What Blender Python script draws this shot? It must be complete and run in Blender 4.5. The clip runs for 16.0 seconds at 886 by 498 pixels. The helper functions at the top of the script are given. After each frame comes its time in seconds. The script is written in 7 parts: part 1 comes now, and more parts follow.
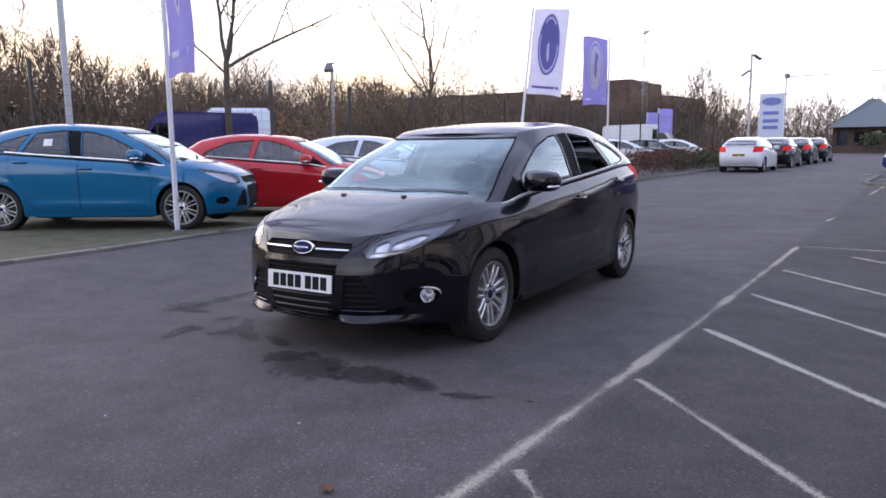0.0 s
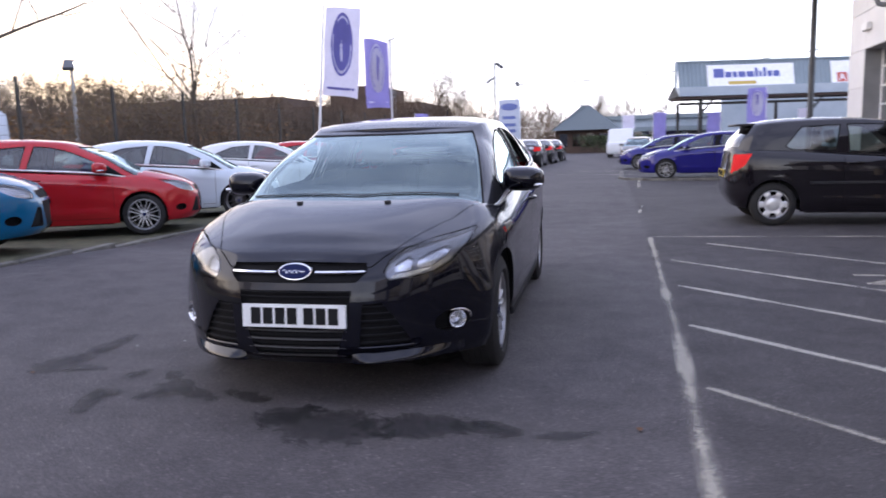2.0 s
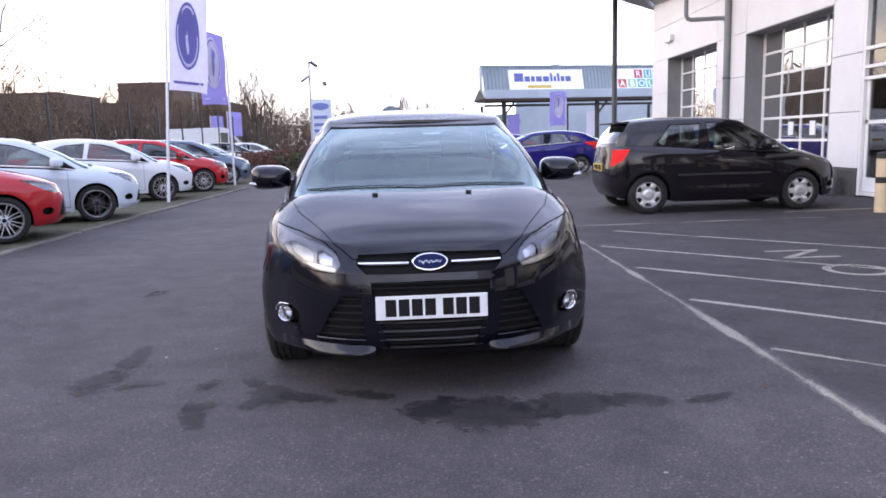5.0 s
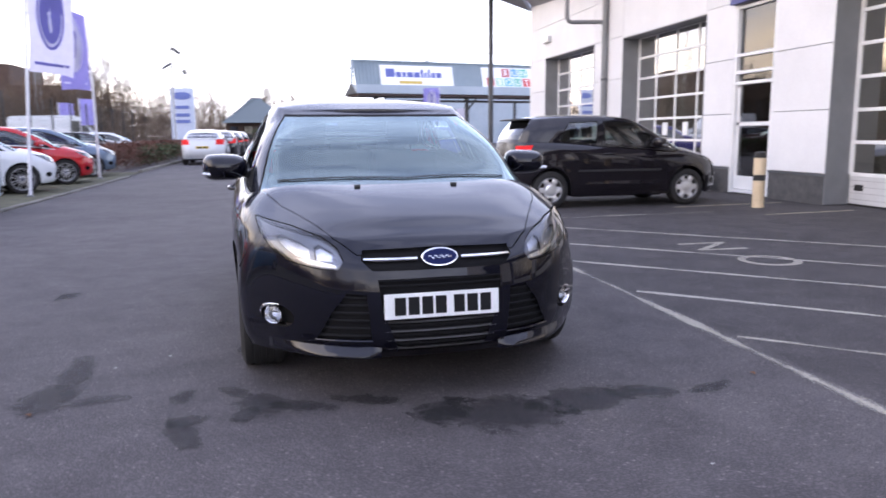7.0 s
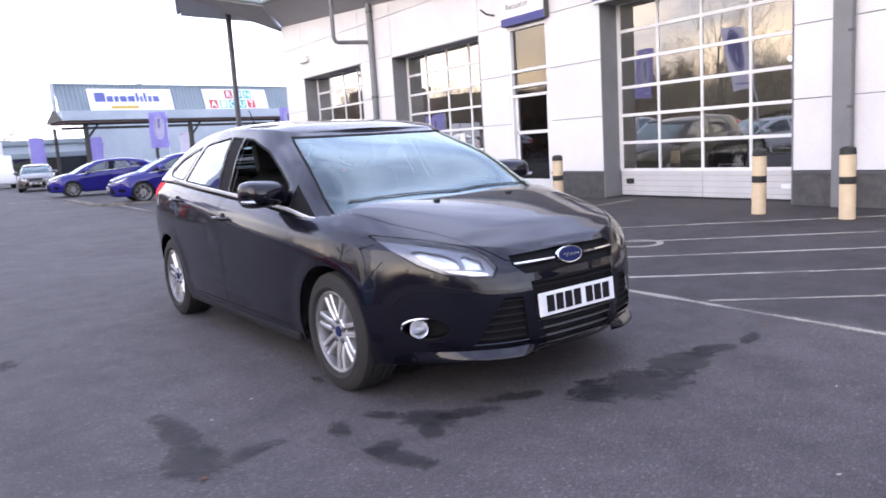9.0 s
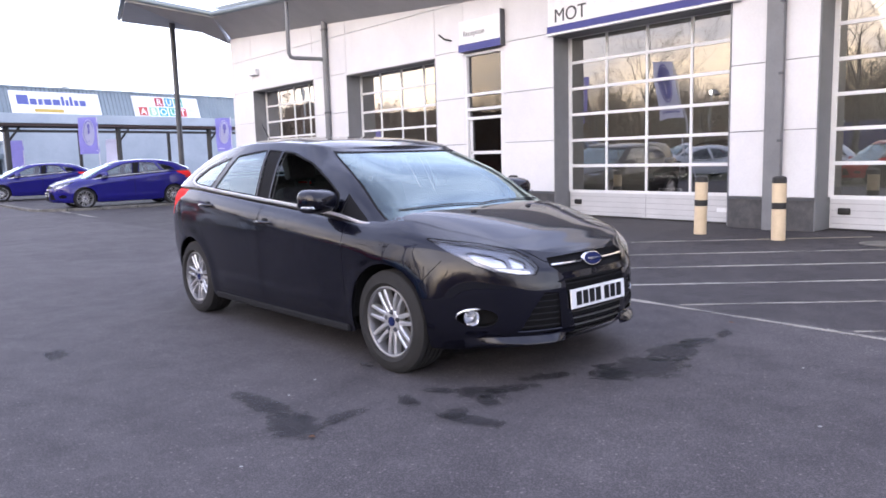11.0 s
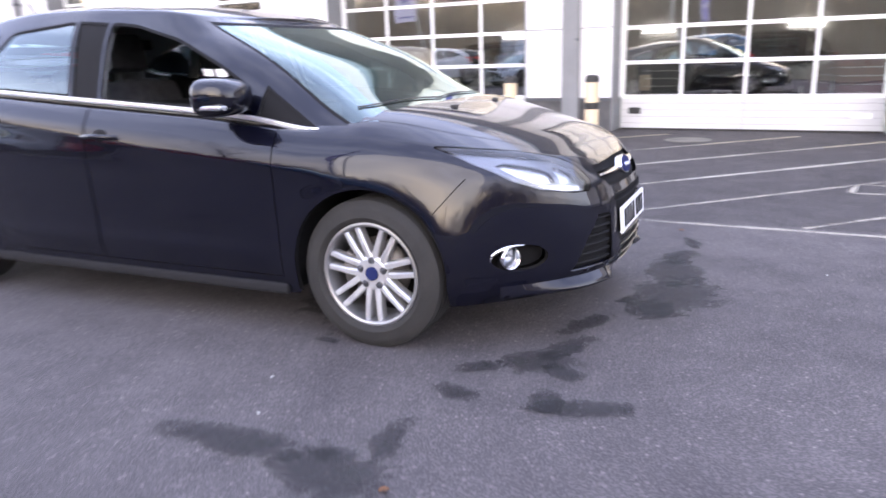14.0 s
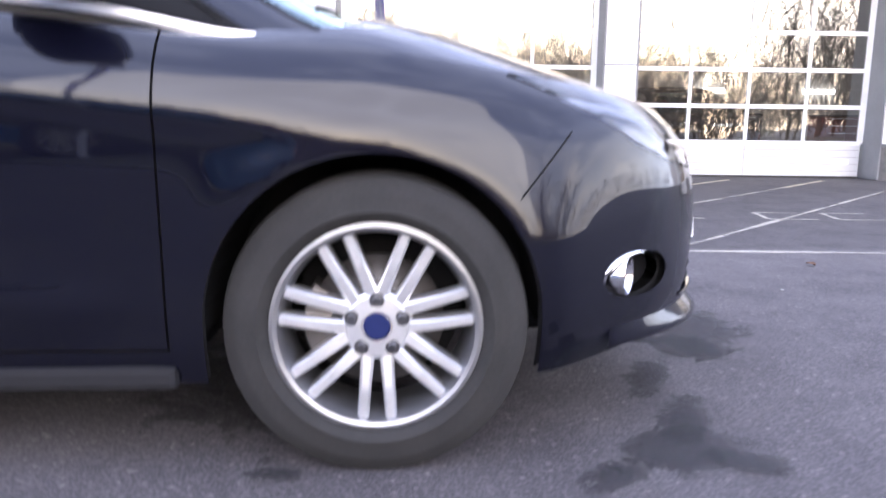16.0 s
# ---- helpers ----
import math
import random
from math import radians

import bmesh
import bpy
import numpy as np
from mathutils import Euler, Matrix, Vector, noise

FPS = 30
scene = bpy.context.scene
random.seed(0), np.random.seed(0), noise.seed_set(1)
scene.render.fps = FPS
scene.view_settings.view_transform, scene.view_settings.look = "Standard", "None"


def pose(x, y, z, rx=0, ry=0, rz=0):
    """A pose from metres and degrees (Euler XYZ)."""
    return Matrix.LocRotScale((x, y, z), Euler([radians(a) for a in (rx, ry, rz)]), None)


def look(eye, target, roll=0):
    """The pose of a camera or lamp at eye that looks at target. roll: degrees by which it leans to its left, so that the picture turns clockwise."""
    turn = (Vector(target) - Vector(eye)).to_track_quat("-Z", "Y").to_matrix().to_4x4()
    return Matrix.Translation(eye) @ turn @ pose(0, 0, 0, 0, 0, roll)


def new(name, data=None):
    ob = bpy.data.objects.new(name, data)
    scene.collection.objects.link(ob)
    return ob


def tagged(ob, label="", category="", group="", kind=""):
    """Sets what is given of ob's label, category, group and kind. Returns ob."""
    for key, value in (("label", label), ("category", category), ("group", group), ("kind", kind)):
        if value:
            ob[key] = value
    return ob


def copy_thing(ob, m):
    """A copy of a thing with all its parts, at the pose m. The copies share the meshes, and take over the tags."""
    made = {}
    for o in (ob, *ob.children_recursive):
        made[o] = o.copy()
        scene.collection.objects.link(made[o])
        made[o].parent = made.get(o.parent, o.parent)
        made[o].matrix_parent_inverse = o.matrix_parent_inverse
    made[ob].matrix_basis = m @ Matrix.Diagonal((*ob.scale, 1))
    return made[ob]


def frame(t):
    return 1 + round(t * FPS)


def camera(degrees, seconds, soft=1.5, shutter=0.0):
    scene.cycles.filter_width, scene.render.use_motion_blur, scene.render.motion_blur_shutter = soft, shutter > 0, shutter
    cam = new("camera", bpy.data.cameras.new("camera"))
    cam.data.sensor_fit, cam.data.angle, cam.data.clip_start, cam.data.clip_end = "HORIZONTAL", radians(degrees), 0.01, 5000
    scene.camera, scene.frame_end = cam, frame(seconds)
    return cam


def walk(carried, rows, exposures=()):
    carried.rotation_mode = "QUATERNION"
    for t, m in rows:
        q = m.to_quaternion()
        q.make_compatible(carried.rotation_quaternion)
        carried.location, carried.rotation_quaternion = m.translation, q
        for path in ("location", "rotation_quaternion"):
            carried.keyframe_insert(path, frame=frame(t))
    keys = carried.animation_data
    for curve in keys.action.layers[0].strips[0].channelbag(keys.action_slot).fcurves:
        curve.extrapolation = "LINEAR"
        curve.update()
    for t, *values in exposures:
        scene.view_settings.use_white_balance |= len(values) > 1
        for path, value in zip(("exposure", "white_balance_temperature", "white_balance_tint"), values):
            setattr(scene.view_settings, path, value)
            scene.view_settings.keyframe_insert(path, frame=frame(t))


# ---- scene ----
from mathutils.bvhtree import BVHTree
from mathutils.interpolate import poly_3d_calc

cam = camera(62.7, 16.0, 1.7, 0.55)
PATH = [
    (0, (1.059, 1.098, 1.275), (-0.079, 2.718, 0.991), -0.6),
    (0.5, (0.95, 1.161, 1.258), (-0.164, 2.796, 0.965), -0.9),
    (1, (0.544, 1.189, 1.246), (-0.374, 2.943, 0.964), -3.4),
    (1.5, (-0.002, 1.197, 1.227), (-0.71, 3.045, 0.939), -1.8),
    (2, (-0.627, 1.118, 1.231), (-1.137, 3.031, 0.951), -1.6),
    (2.5, (-1.207, 1.116, 1.223), (-1.564, 3.059, 0.911), -3.5),
    (3, (-1.73, 1.084, 1.203), (-1.866, 3.056, 0.903), -2.6),
    (3.5, (-2.08, 1.107, 1.197), (-2.076, 3.086, 0.905), -2.4),
    (6, (-2.274, 0.753, 1.226), (-2.207, 2.73, 0.927), -0.9),
    (6.5, (-2.456, 0.889, 1.206), (-2.253, 2.855, 0.898), -0.9),
    (7, (-2.816, 1.107, 1.199), (-2.412, 3.041, 0.886), -0.5),
    (7.5, (-3.247, 1.246, 1.207), (-2.645, 3.126, 0.888), -1.3),
    (8, (-3.712, 1.486, 1.235), (-2.874, 3.262, 0.859), -0.6),
    (8.5, (-4.195, 1.663, 1.234), (-3.188, 3.362, 0.922), -3.0),
    (11, (-5.554, 1.54, 1.277), (-4.282, 3.063, 1.024), -1.6),
    (11.5, (-5.537, 1.535, 1.277), (-4.264, 3.058, 1.026), -1.6),
    (12, (-5.496, 1.593, 1.258), (-4.229, 3.12, 1.004), -1.3),
    (12.5, (-5.473, 1.876, 1.227), (-4.202, 3.394, 0.944), 0.8),
    (13, (-5.497, 2.335, 1.188), (-4.1, 3.724, 0.841), 1.1),
    (13.5, (-5.521, 2.86, 1.185), (-4.021, 4.105, 0.74), 1.6),
    (14, (-5.44, 3.454, 1.136), (-3.722, 4.346, 0.632), -1.7),
    (14.5, (-5.24, 3.976, 1.109), (-3.398, 4.607, 0.652), -1.1),
    (15, (-5.005, 4.43, 1.09), (-3.068, 4.67, 0.654), -3.0),
    (15.5, (-4.692, 4.717, 0.997), (-2.731, 4.791, 0.613), -2.4),
    (16, (-4.504, 4.892, 0.715), (-2.533, 4.875, 0.375), 0.7),
]
# the clip's camera opens up as it turns towards the dark flank of the car
EXPOSURES = [(0, 0.39, 6400, 12), (2.0, 0.43, 6400, 12), (2.7, 0.54, 6400, 12), (3.5, 0.64, 6400, 12), (7.0, 0.78, 6400, 12), (8.0, 1.06, 6400, 12), (8.5, 1.02, 6400, 12), (11.0, 0.91, 6400, 12), (12.5, 1.02, 6400, 12), (13.5, 1.42, 6400, 12), (14.5, 1.75, 6350, 12), (16.0, 1.76, 6150, 12)]
walk(cam, [(t, look(eye, target, roll)) for t, eye, target, roll in PATH], EXPOSURES)

# ---------------------------------------------------------------- daylight: an overcast evening with a brighter, golden west
world = bpy.data.worlds.new("overcast evening sky")
scene.world = world
world.use_nodes = True
wn = world.node_tree
bg = wn.nodes["Background"]


def wnode(kind, **kw):
    n = wn.nodes.new(kind)
    for k, v in kw.items():
        n.inputs[k].default_value = v
    return n


def wmath(op, a, b=0.0, clamp=False):
    n = wn.nodes.new("ShaderNodeMath")
    n.operation, n.use_clamp = op, clamp
    for i, v in ((0, a), (1, b)):
        if isinstance(v, (int, float)):
            n.inputs[i].default_value = v
        else:
            wn.links.new(v, n.inputs[i])
    return n.outputs[0]


def wmix(fac, a, b):
    n = wn.nodes.new("ShaderNodeMix")
    n.data_type = "RGBA"
    for i, v in ((0, fac), (6, a), (7, b)):
        if isinstance(v, (int, float)):
            n.inputs[i].default_value = v
        elif isinstance(v, tuple):
            n.inputs[i].default_value = (*v, 1)
        else:
            wn.links.new(v, n.inputs[i])
    return n.outputs[2]


sky = wn.nodes.new("ShaderNodeTexSky")
sky.sky_type, sky.sun_disc = "NISHITA", False
sky.sun_elevation, sky.sun_rotation = radians(8), radians(-100)
sky.dust_density = 2.0
way = wn.nodes.new("ShaderNodeTexCoord").outputs["Generated"]
sep = wn.nodes.new("ShaderNodeSeparateXYZ")
wn.links.new(way, sep.inputs[0])
# clouds stretched along the horizon
st = wn.nodes.new("ShaderNodeMapping")
st.inputs["Scale"].default_value = (1.0, 1.0, 2.6)
wn.links.new(way, st.inputs[0])
cl = wnode("ShaderNodeTexNoise", Scale=3.4, Detail=7.0, Roughness=0.6, Distortion=0.5)
wn.links.new(st.outputs[0], cl.inputs["Vector"])
cloud = wn.nodes.new("ShaderNodeValToRGB")
cloud.color_ramp.elements[0].position, cloud.color_ramp.elements[1].position = 0.4, 0.62
wn.links.new(cl.outputs["Fac"], cloud.inputs[0])
west = wmath("MULTIPLY", wmath("ADD", wmath("MULTIPLY", sep.outputs[0], -1.0), 0.25), 1.1, True)
low = wmath("SUBTRACT", 1.0, wmath("MULTIPLY", sep.outputs[2], 1.5), True)
glow = wmath("MULTIPLY", west, low)
overcast = wmix(cloud.outputs[0], (9.5, 9.9, 11.6), (13.0, 13.4, 15.0))
golden = wmix(cloud.outputs[0], (5.8, 5.1, 5.1), (15.0, 11.0, 6.8))
# the cloud deck grows darker and bluer overhead
high = wmath("MULTIPLY", wmath("SUBTRACT", sep.outputs[2], 0.13), 3.0, True)
veil = wmix(high, wmix(glow, overcast, golden), wmix(cloud.outputs[0], (3.7, 4.1, 6.2), (6.1, 6.5, 8.9)))
wn.links.new(wmix(0.85, sky.outputs[0], veil), bg.inputs[0])
bg.inputs[1].default_value = 0.195
sun = new("sun", bpy.data.lights.new("sun", "SUN"))
sun.data.energy, sun.data.angle, sun.data.color = 1.1, radians(60), (1.0, 0.88, 0.74)
sun.matrix_basis = look((-30, -5, 11), (0, 0, 0))

# ---------------------------------------------------------------- materials


def nodes_of(name):
    m = bpy.data.materials.new(name)
    m.use_nodes = True
    nt = m.node_tree
    return m, nt, nt.nodes["Principled BSDF"]


def ramp(nt, fac, stops):
    r = nt.nodes.new("ShaderNodeValToRGB")
    el = r.color_ramp.elements
    while len(el) < len(stops):
        el.new(0.5)
    for e, (p, c) in zip(el, stops):
        e.position, e.color = p, (*c, 1) if len(c) == 3 else c
    nt.links.new(fac, r.inputs[0])
    return r.outputs[0]


def noise_of(nt, scale, detail=4.0, rough=0.55, vec=None, dist=0.0):
    n = nt.nodes.new("ShaderNodeTexNoise")
    n.inputs["Scale"].default_value = scale
    n.inputs["Detail"].default_value = detail
    n.inputs["Roughness"].default_value = rough
    n.inputs["Distortion"].default_value = dist
    if vec is not None:
        nt.links.new(vec, n.inputs["Vector"])
    return n.outputs["Fac"]


def place_of(nt, world=True):
    if world:
        return nt.nodes.new("ShaderNodeNewGeometry").outputs["Position"]
    return nt.nodes.new("ShaderNodeTexCoord").outputs["Object"]


def bump_of(nt, height, strength, dist):
    b = nt.nodes.new("ShaderNodeBump")
    b.inputs["Strength"].default_value = strength
    b.inputs["Distance"].default_value = dist
    nt.links.new(height, b.inputs["Height"])
    return b.outputs[0]


def mixc(nt, fac, a, b, mode="MIX"):
    m = nt.nodes.new("ShaderNodeMix")
    m.data_type, m.blend_type = "RGBA", mode
    for s, v in ((0, fac), (6, a), (7, b)):
        if isinstance(v, (int, float)):
            m.inputs[s].default_value = v
        elif isinstance(v, tuple):
            m.inputs[s].default_value = (*v, 1) if len(v) == 3 else v
        else:
            nt.links.new(v, m.inputs[s])
    return m.outputs[2]


def maths(nt, op, a, b=0.0, clamp=False):
    m = nt.nodes.new("ShaderNodeMath")
    m.operation, m.use_clamp = op, clamp
    for s, v in ((0, a), (1, b)):
        if isinstance(v, (int, float)):
            m.inputs[s].default_value = v
        else:
            nt.links.new(v, m.inputs[s])
    return m.outputs[0]


def surface(name, c1, c2, scale, rough=0.6, metal=0.0, fine=60.0, bump=0.0, bump_d=0.002, vary=0.1, world=True, coat=0.0, random_c=0.0):
    """A surface of two colours mixed by coarse and fine grain, with uneven gloss and slight relief."""
    m, nt, b = nodes_of(name)
    p = place_of(nt, world)
    a = noise_of(nt, scale, 5, 0.6, p)
    f = noise_of(nt, fine, 3, 0.6, p)
    t = maths(nt, "ADD", maths(nt, "MULTIPLY", a, 0.7), maths(nt, "MULTIPLY", f, 0.3))
    col = ramp(nt, t, [(0.36, c1), (0.64, c2)])
    if random_c:
        oi = nt.nodes.new("ShaderNodeObjectInfo").outputs["Random"]
        hs = nt.nodes.new("ShaderNodeHueSaturation")
        nt.links.new(maths(nt, "ADD", maths(nt, "MULTIPLY", oi, 2 * random_c), 1 - random_c), hs.inputs["Value"])
        nt.links.new(col, hs.inputs["Color"])
        col = hs.outputs[0]
    nt.links.new(col, b.inputs["Base Color"])
    nt.links.new(maths(nt, "ADD", maths(nt, "MULTIPLY", a, vary * 2), rough - vary), b.inputs["Roughness"])
    b.inputs["Metallic"].default_value = metal
    b.inputs["Coat Weight"].default_value = coat
    b.inputs["Coat Roughness"].default_value = 0.04
    if bump:
        nt.links.new(bump_of(nt, f, bump, bump_d), b.inputs["Normal"])
    return m


def car_paint(name, c, flake=0.25, metal=0.5, coat_ior=1.5, haze=0.005):
    """Clear-coated paint with fine flake, faint dust and a slightly uneven coat."""
    m, nt, b = nodes_of(name)
    p = place_of(nt, False)
    f = noise_of(nt, 900, 1, 0.5, p)
    d = noise_of(nt, 5, 5, 0.65, p)
    lo = tuple(v * (1 - flake) for v in c)
    hi = tuple(min(1, v * (1 + flake) + 0.001) for v in c)
    col = ramp(nt, f, [(0.35, lo), (0.65, hi)])
    dust = ramp(nt, d, [(0.5, (0, 0, 0)), (0.85, (0.008, 0.008, 0.008))])
    nt.links.new(mixc(nt, dust, col, (0.3, 0.28, 0.25)), b.inputs["Base Color"])
    b.inputs["Metallic"].default_value = metal
    b.inputs["Roughness"].default_value = 0.4
    b.inputs["Specular IOR Level"].default_value = 0.05
    b.inputs["Coat Weight"].default_value = 1.0
    b.inputs["Coat IOR"].default_value = coat_ior
    nt.links.new(maths(nt, "ADD", maths(nt, "MULTIPLY", d, 0.05), haze), b.inputs["Coat Roughness"])
    nt.links.new(bump_of(nt, noise_of(nt, 2.2, 2, 0.4, p), 0.06, 0.01), b.inputs["Coat Normal"])
    return m


def pane(name, tint, rough=0.0, gain=1.0, sheen=(1, 1, 1)):
    """Thin glass: clear straight through, with mirror gloss that grows at grazing angles."""
    m, nt, b = nodes_of(name)
    nt.nodes.remove(b)
    out = nt.nodes["Material Output"]
    tr = nt.nodes.new("ShaderNodeBsdfTransparent")
    tr.inputs[0].default_value = (*tint, 1)
    gl = nt.nodes.new("ShaderNodeBsdfGlossy")
    gl.inputs["Roughness"].default_value = rough
    gl.inputs["Color"].default_value = (*sheen, 1)
    fr = nt.nodes.new("ShaderNodeFresnel")
    fr.inputs[0].default_value = 1.5
    mx = nt.nodes.new("ShaderNodeMixShader")
    nt.links.new(maths(nt, "MULTIPLY", fr.outputs[0], 1.8 * gain, True), mx.inputs[0])
    nt.links.new(tr.outputs[0], mx.inputs[1])
    nt.links.new(gl.outputs[0], mx.inputs[2])
    nt.links.new(mx.outputs[0], out.inputs[0])
    return m


def plain(name, c, rough=0.5, metal=0.0, coat=0.0):
    return surface(name, tuple(v * 0.9 for v in c), tuple(min(1, v * 1.08) for v in c), 6, rough, metal, 80, 0, 0.002, 0.04, False, coat)


def asphalt(name):
    """Worn tarmac: stones, coarse patches, faint repairs and tyre-polished streaks."""
    m, nt, b = nodes_of(name)
    p = place_of(nt)
    st = nt.nodes.new("ShaderNodeTexVoronoi")
    st.inputs["Scale"].default_value = 130
    nt.links.new(p, st.inputs["Vector"])
    fine = noise_of(nt, 330, 2, 0.6, p)
    big = noise_of(nt, 0.55, 6, 0.6, p, 0.6)
    mid = noise_of(nt, 3.5, 5, 0.65, p)
    base = ramp(nt, maths(nt, "ADD", maths(nt, "MULTIPLY", big, 0.6), maths(nt, "MULTIPLY", mid, 0.4)), [(0.34, (0.037, 0.0335, 0.036)), (0.5, (0.056, 0.051, 0.053)), (0.68, (0.077, 0.07, 0.072))])
    grain = ramp(nt, maths(nt, "ADD", maths(nt, "MULTIPLY", fine, 0.6), maths(nt, "MULTIPLY", st.outputs["Distance"], 0.6)), [(0.24, (0.55, 0.55, 0.55)), (0.58, (0.96, 0.96, 0.96)), (0.8, (1.65, 1.62, 1.57))])
    # pale stones here and there
    chip = nt.nodes.new("ShaderNodeTexVoronoi")
    chip.inputs["Scale"].default_value = 62
    nt.links.new(p, chip.inputs["Vector"])
    cs = nt.nodes.new("ShaderNodeSeparateXYZ")
    nt.links.new(chip.outputs["Color"], cs.inputs[0])
    pale = maths(nt, "MULTIPLY", ramp(nt, cs.outputs[0], [(0.9, (0, 0, 0)), (0.97, (1, 1, 1))]), ramp(nt, chip.outputs["Distance"], [(0.25, (1, 1, 1)), (0.5, (0, 0, 0))]))
    grain = mixc(nt, maths(nt, "MULTIPLY", pale, 0.75), grain, (3.0, 2.9, 2.7))
    # the hatched strip before the workshop is a later, darker lay
    sp = nt.nodes.new("ShaderNodeSeparateXYZ")
    nt.links.new(p, sp.inputs[0])
    lay = ramp(nt, maths(nt, "ADD", maths(nt, "ADD", maths(nt, "MULTIPLY", sp.outputs[0], 1.0), maths(nt, "MULTIPLY", sp.outputs[1], 0.03)), 0.6), [(0.4, (1.06, 1.06, 1.07)), (0.5, (0.74, 0.74, 0.74))])
    base = mixc(nt, 1.0, base, lay, "MULTIPLY")
    nt.links.new(mixc(nt, 1.0, base, grain, "MULTIPLY"), b.inputs["Base Color"])
    nt.links.new(maths(nt, "SUBTRACT", 0.88, maths(nt, "MULTIPLY", mid, 0.16)), b.inputs["Roughness"])
    b.inputs["Specular IOR Level"].default_value = 0.35
    hgt = maths(nt, "ADD", maths(nt, "MULTIPLY", st.outputs["Distance"], 0.7), maths(nt, "MULTIPLY", fine, 0.5))
    nt.links.new(bump_of(nt, hgt, 0.5, 0.004), b.inputs["Normal"])
    return m


def worn_line(name, c, wear=0.0):
    """Old road paint, worn through to the stones at its edges."""
    m, nt, b = nodes_of(name)
    p = place_of(nt)
    a = noise_of(nt, 60, 7, 0.9, p)
    big = noise_of(nt, 1.3, 3, 0.6, p)
    uv = nt.nodes.new("ShaderNodeTexCoord").outputs["UV"]
    sx = nt.nodes.new("ShaderNodeSeparateXYZ")
    nt.links.new(uv, sx.inputs[0])
    edge = maths(nt, "ABSOLUTE", maths(nt, "SUBTRACT", sx.outputs[1], 0.5))
    k = maths(nt, "SUBTRACT", maths(nt, "ADD", maths(nt, "MULTIPLY", a, 2.0), maths(nt, "MULTIPLY", big, 1.3)), maths(nt, "ADD", maths(nt, "MULTIPLY", edge, 0.9), 0.58 + wear))
    al = ramp(nt, k, [(0.7, (0.04, 0.04, 0.04)), (1.06, (0.7, 0.7, 0.7))])
    nt.links.new(ramp(nt, noise_of(nt, 140, 2, 0.6, p), [(0.3, tuple(v * 0.6 for v in c)), (0.7, c)]), b.inputs["Base Color"])
    nt.links.new(al, b.inputs["Alpha"])
    b.inputs["Roughness"].default_value = 0.75
    return m


def stain(name):
    """A damp mark with a ragged edge."""
    m, nt, b = nodes_of(name)
    p = place_of(nt)
    uv = nt.nodes.new("ShaderNodeTexCoord").outputs["UV"]
    v = nt.nodes.new("ShaderNodeVectorMath")
    v.operation = "LENGTH"
    nt.links.new(uv, v.inputs[0])
    k = maths(nt, "SUBTRACT", maths(nt, "ADD", maths(nt, "MULTIPLY", noise_of(nt, 6.5, 8, 0.72, p, 0.9), 2.1), -0.12), v.outputs["Value"])
    al = ramp(nt, k, [(0.06, (0, 0, 0)), (0.16, (0.3, 0.3, 0.3)), (0.5, (0.52, 0.52, 0.52))])
    b.inputs["Base Color"].default_value = (0.012, 0.012, 0.014, 1)
    b.inputs["Roughness"].default_value = 0.7
    nt.links.new(al, b.inputs["Alpha"])
    return m


def dull(name, c):
    m = plain(name, c, 0.75)
    m.node_tree.nodes["Principled BSDF"].inputs["Specular IOR Level"].default_value = 0.15
    return m


def cloth(name, c):
    """Thin flag cloth that lets light through."""
    m = plain(name, c, 0.8)
    nt = m.node_tree
    b = nt.nodes["Principled BSDF"]
    tl = nt.nodes.new("ShaderNodeBsdfTranslucent")
    tl.inputs[0].default_value = (*c, 1)
    mx = nt.nodes.new("ShaderNodeMixShader")
    mx.inputs[0].default_value = 0.45
    nt.links.new(b.outputs[0], mx.inputs[1])
    nt.links.new(tl.outputs[0], mx.inputs[2])
    nt.links.new(mx.outputs[0], nt.nodes["Material Output"].inputs[0])
    return m


ASPHALT = asphalt("asphalt")
LINE = worn_line("worn white road paint", (0.5, 0.465, 0.39))
LINE_W = worn_line("less worn white road paint", (0.6, 0.57, 0.49), -0.07)
LINE_Y = worn_line("worn yellow road paint", (0.62, 0.55, 0.4), -0.3)
STAIN = stain("damp stain")
MOSS = surface("mossy paving", (0.03, 0.032, 0.018), (0.1, 0.095, 0.05), 4.5, 0.9, 0, 45, 0.5, 0.01)
KERB = surface("kerb concrete", (0.08, 0.076, 0.066), (0.19, 0.18, 0.155), 4, 0.85, 0, 90, 0.4, 0.003, random_c=0.15)
CLAD = surface("light grey composite cladding", (0.62, 0.62, 0.635), (0.71, 0.71, 0.72), 0.8, 0.42, 0.0, 30, 0, 0.001, 0.06, random_c=0.03)
GREY = surface("mid grey powder coat", (0.16, 0.165, 0.175), (0.21, 0.215, 0.225), 2, 0.5, 0.1, 50)
DGREY = surface("dark grey painted steel", (0.07, 0.075, 0.085), (0.11, 0.115, 0.125), 3, 0.5, 0.2, 50)
PLINTH = surface("dark engineering brick", (0.045, 0.045, 0.048), (0.085, 0.083, 0.082), 9, 0.75, 0, 60, 0.4, 0.003, random_c=0.2)
WFRAME = surface("white powder-coated aluminium", (0.66, 0.67, 0.68), (0.78, 0.78, 0.78), 1.5, 0.4, 0, 50, 0, 0.001, 0.05)
WPANEL = surface("ribbed white door panel", (0.45, 0.455, 0.46), (0.58, 0.58, 0.585), 1.2, 0.5, 0, 40, 0, 0.001, 0.08)
GROOVE = plain("grey groove", (0.3, 0.3, 0.31), 0.6)
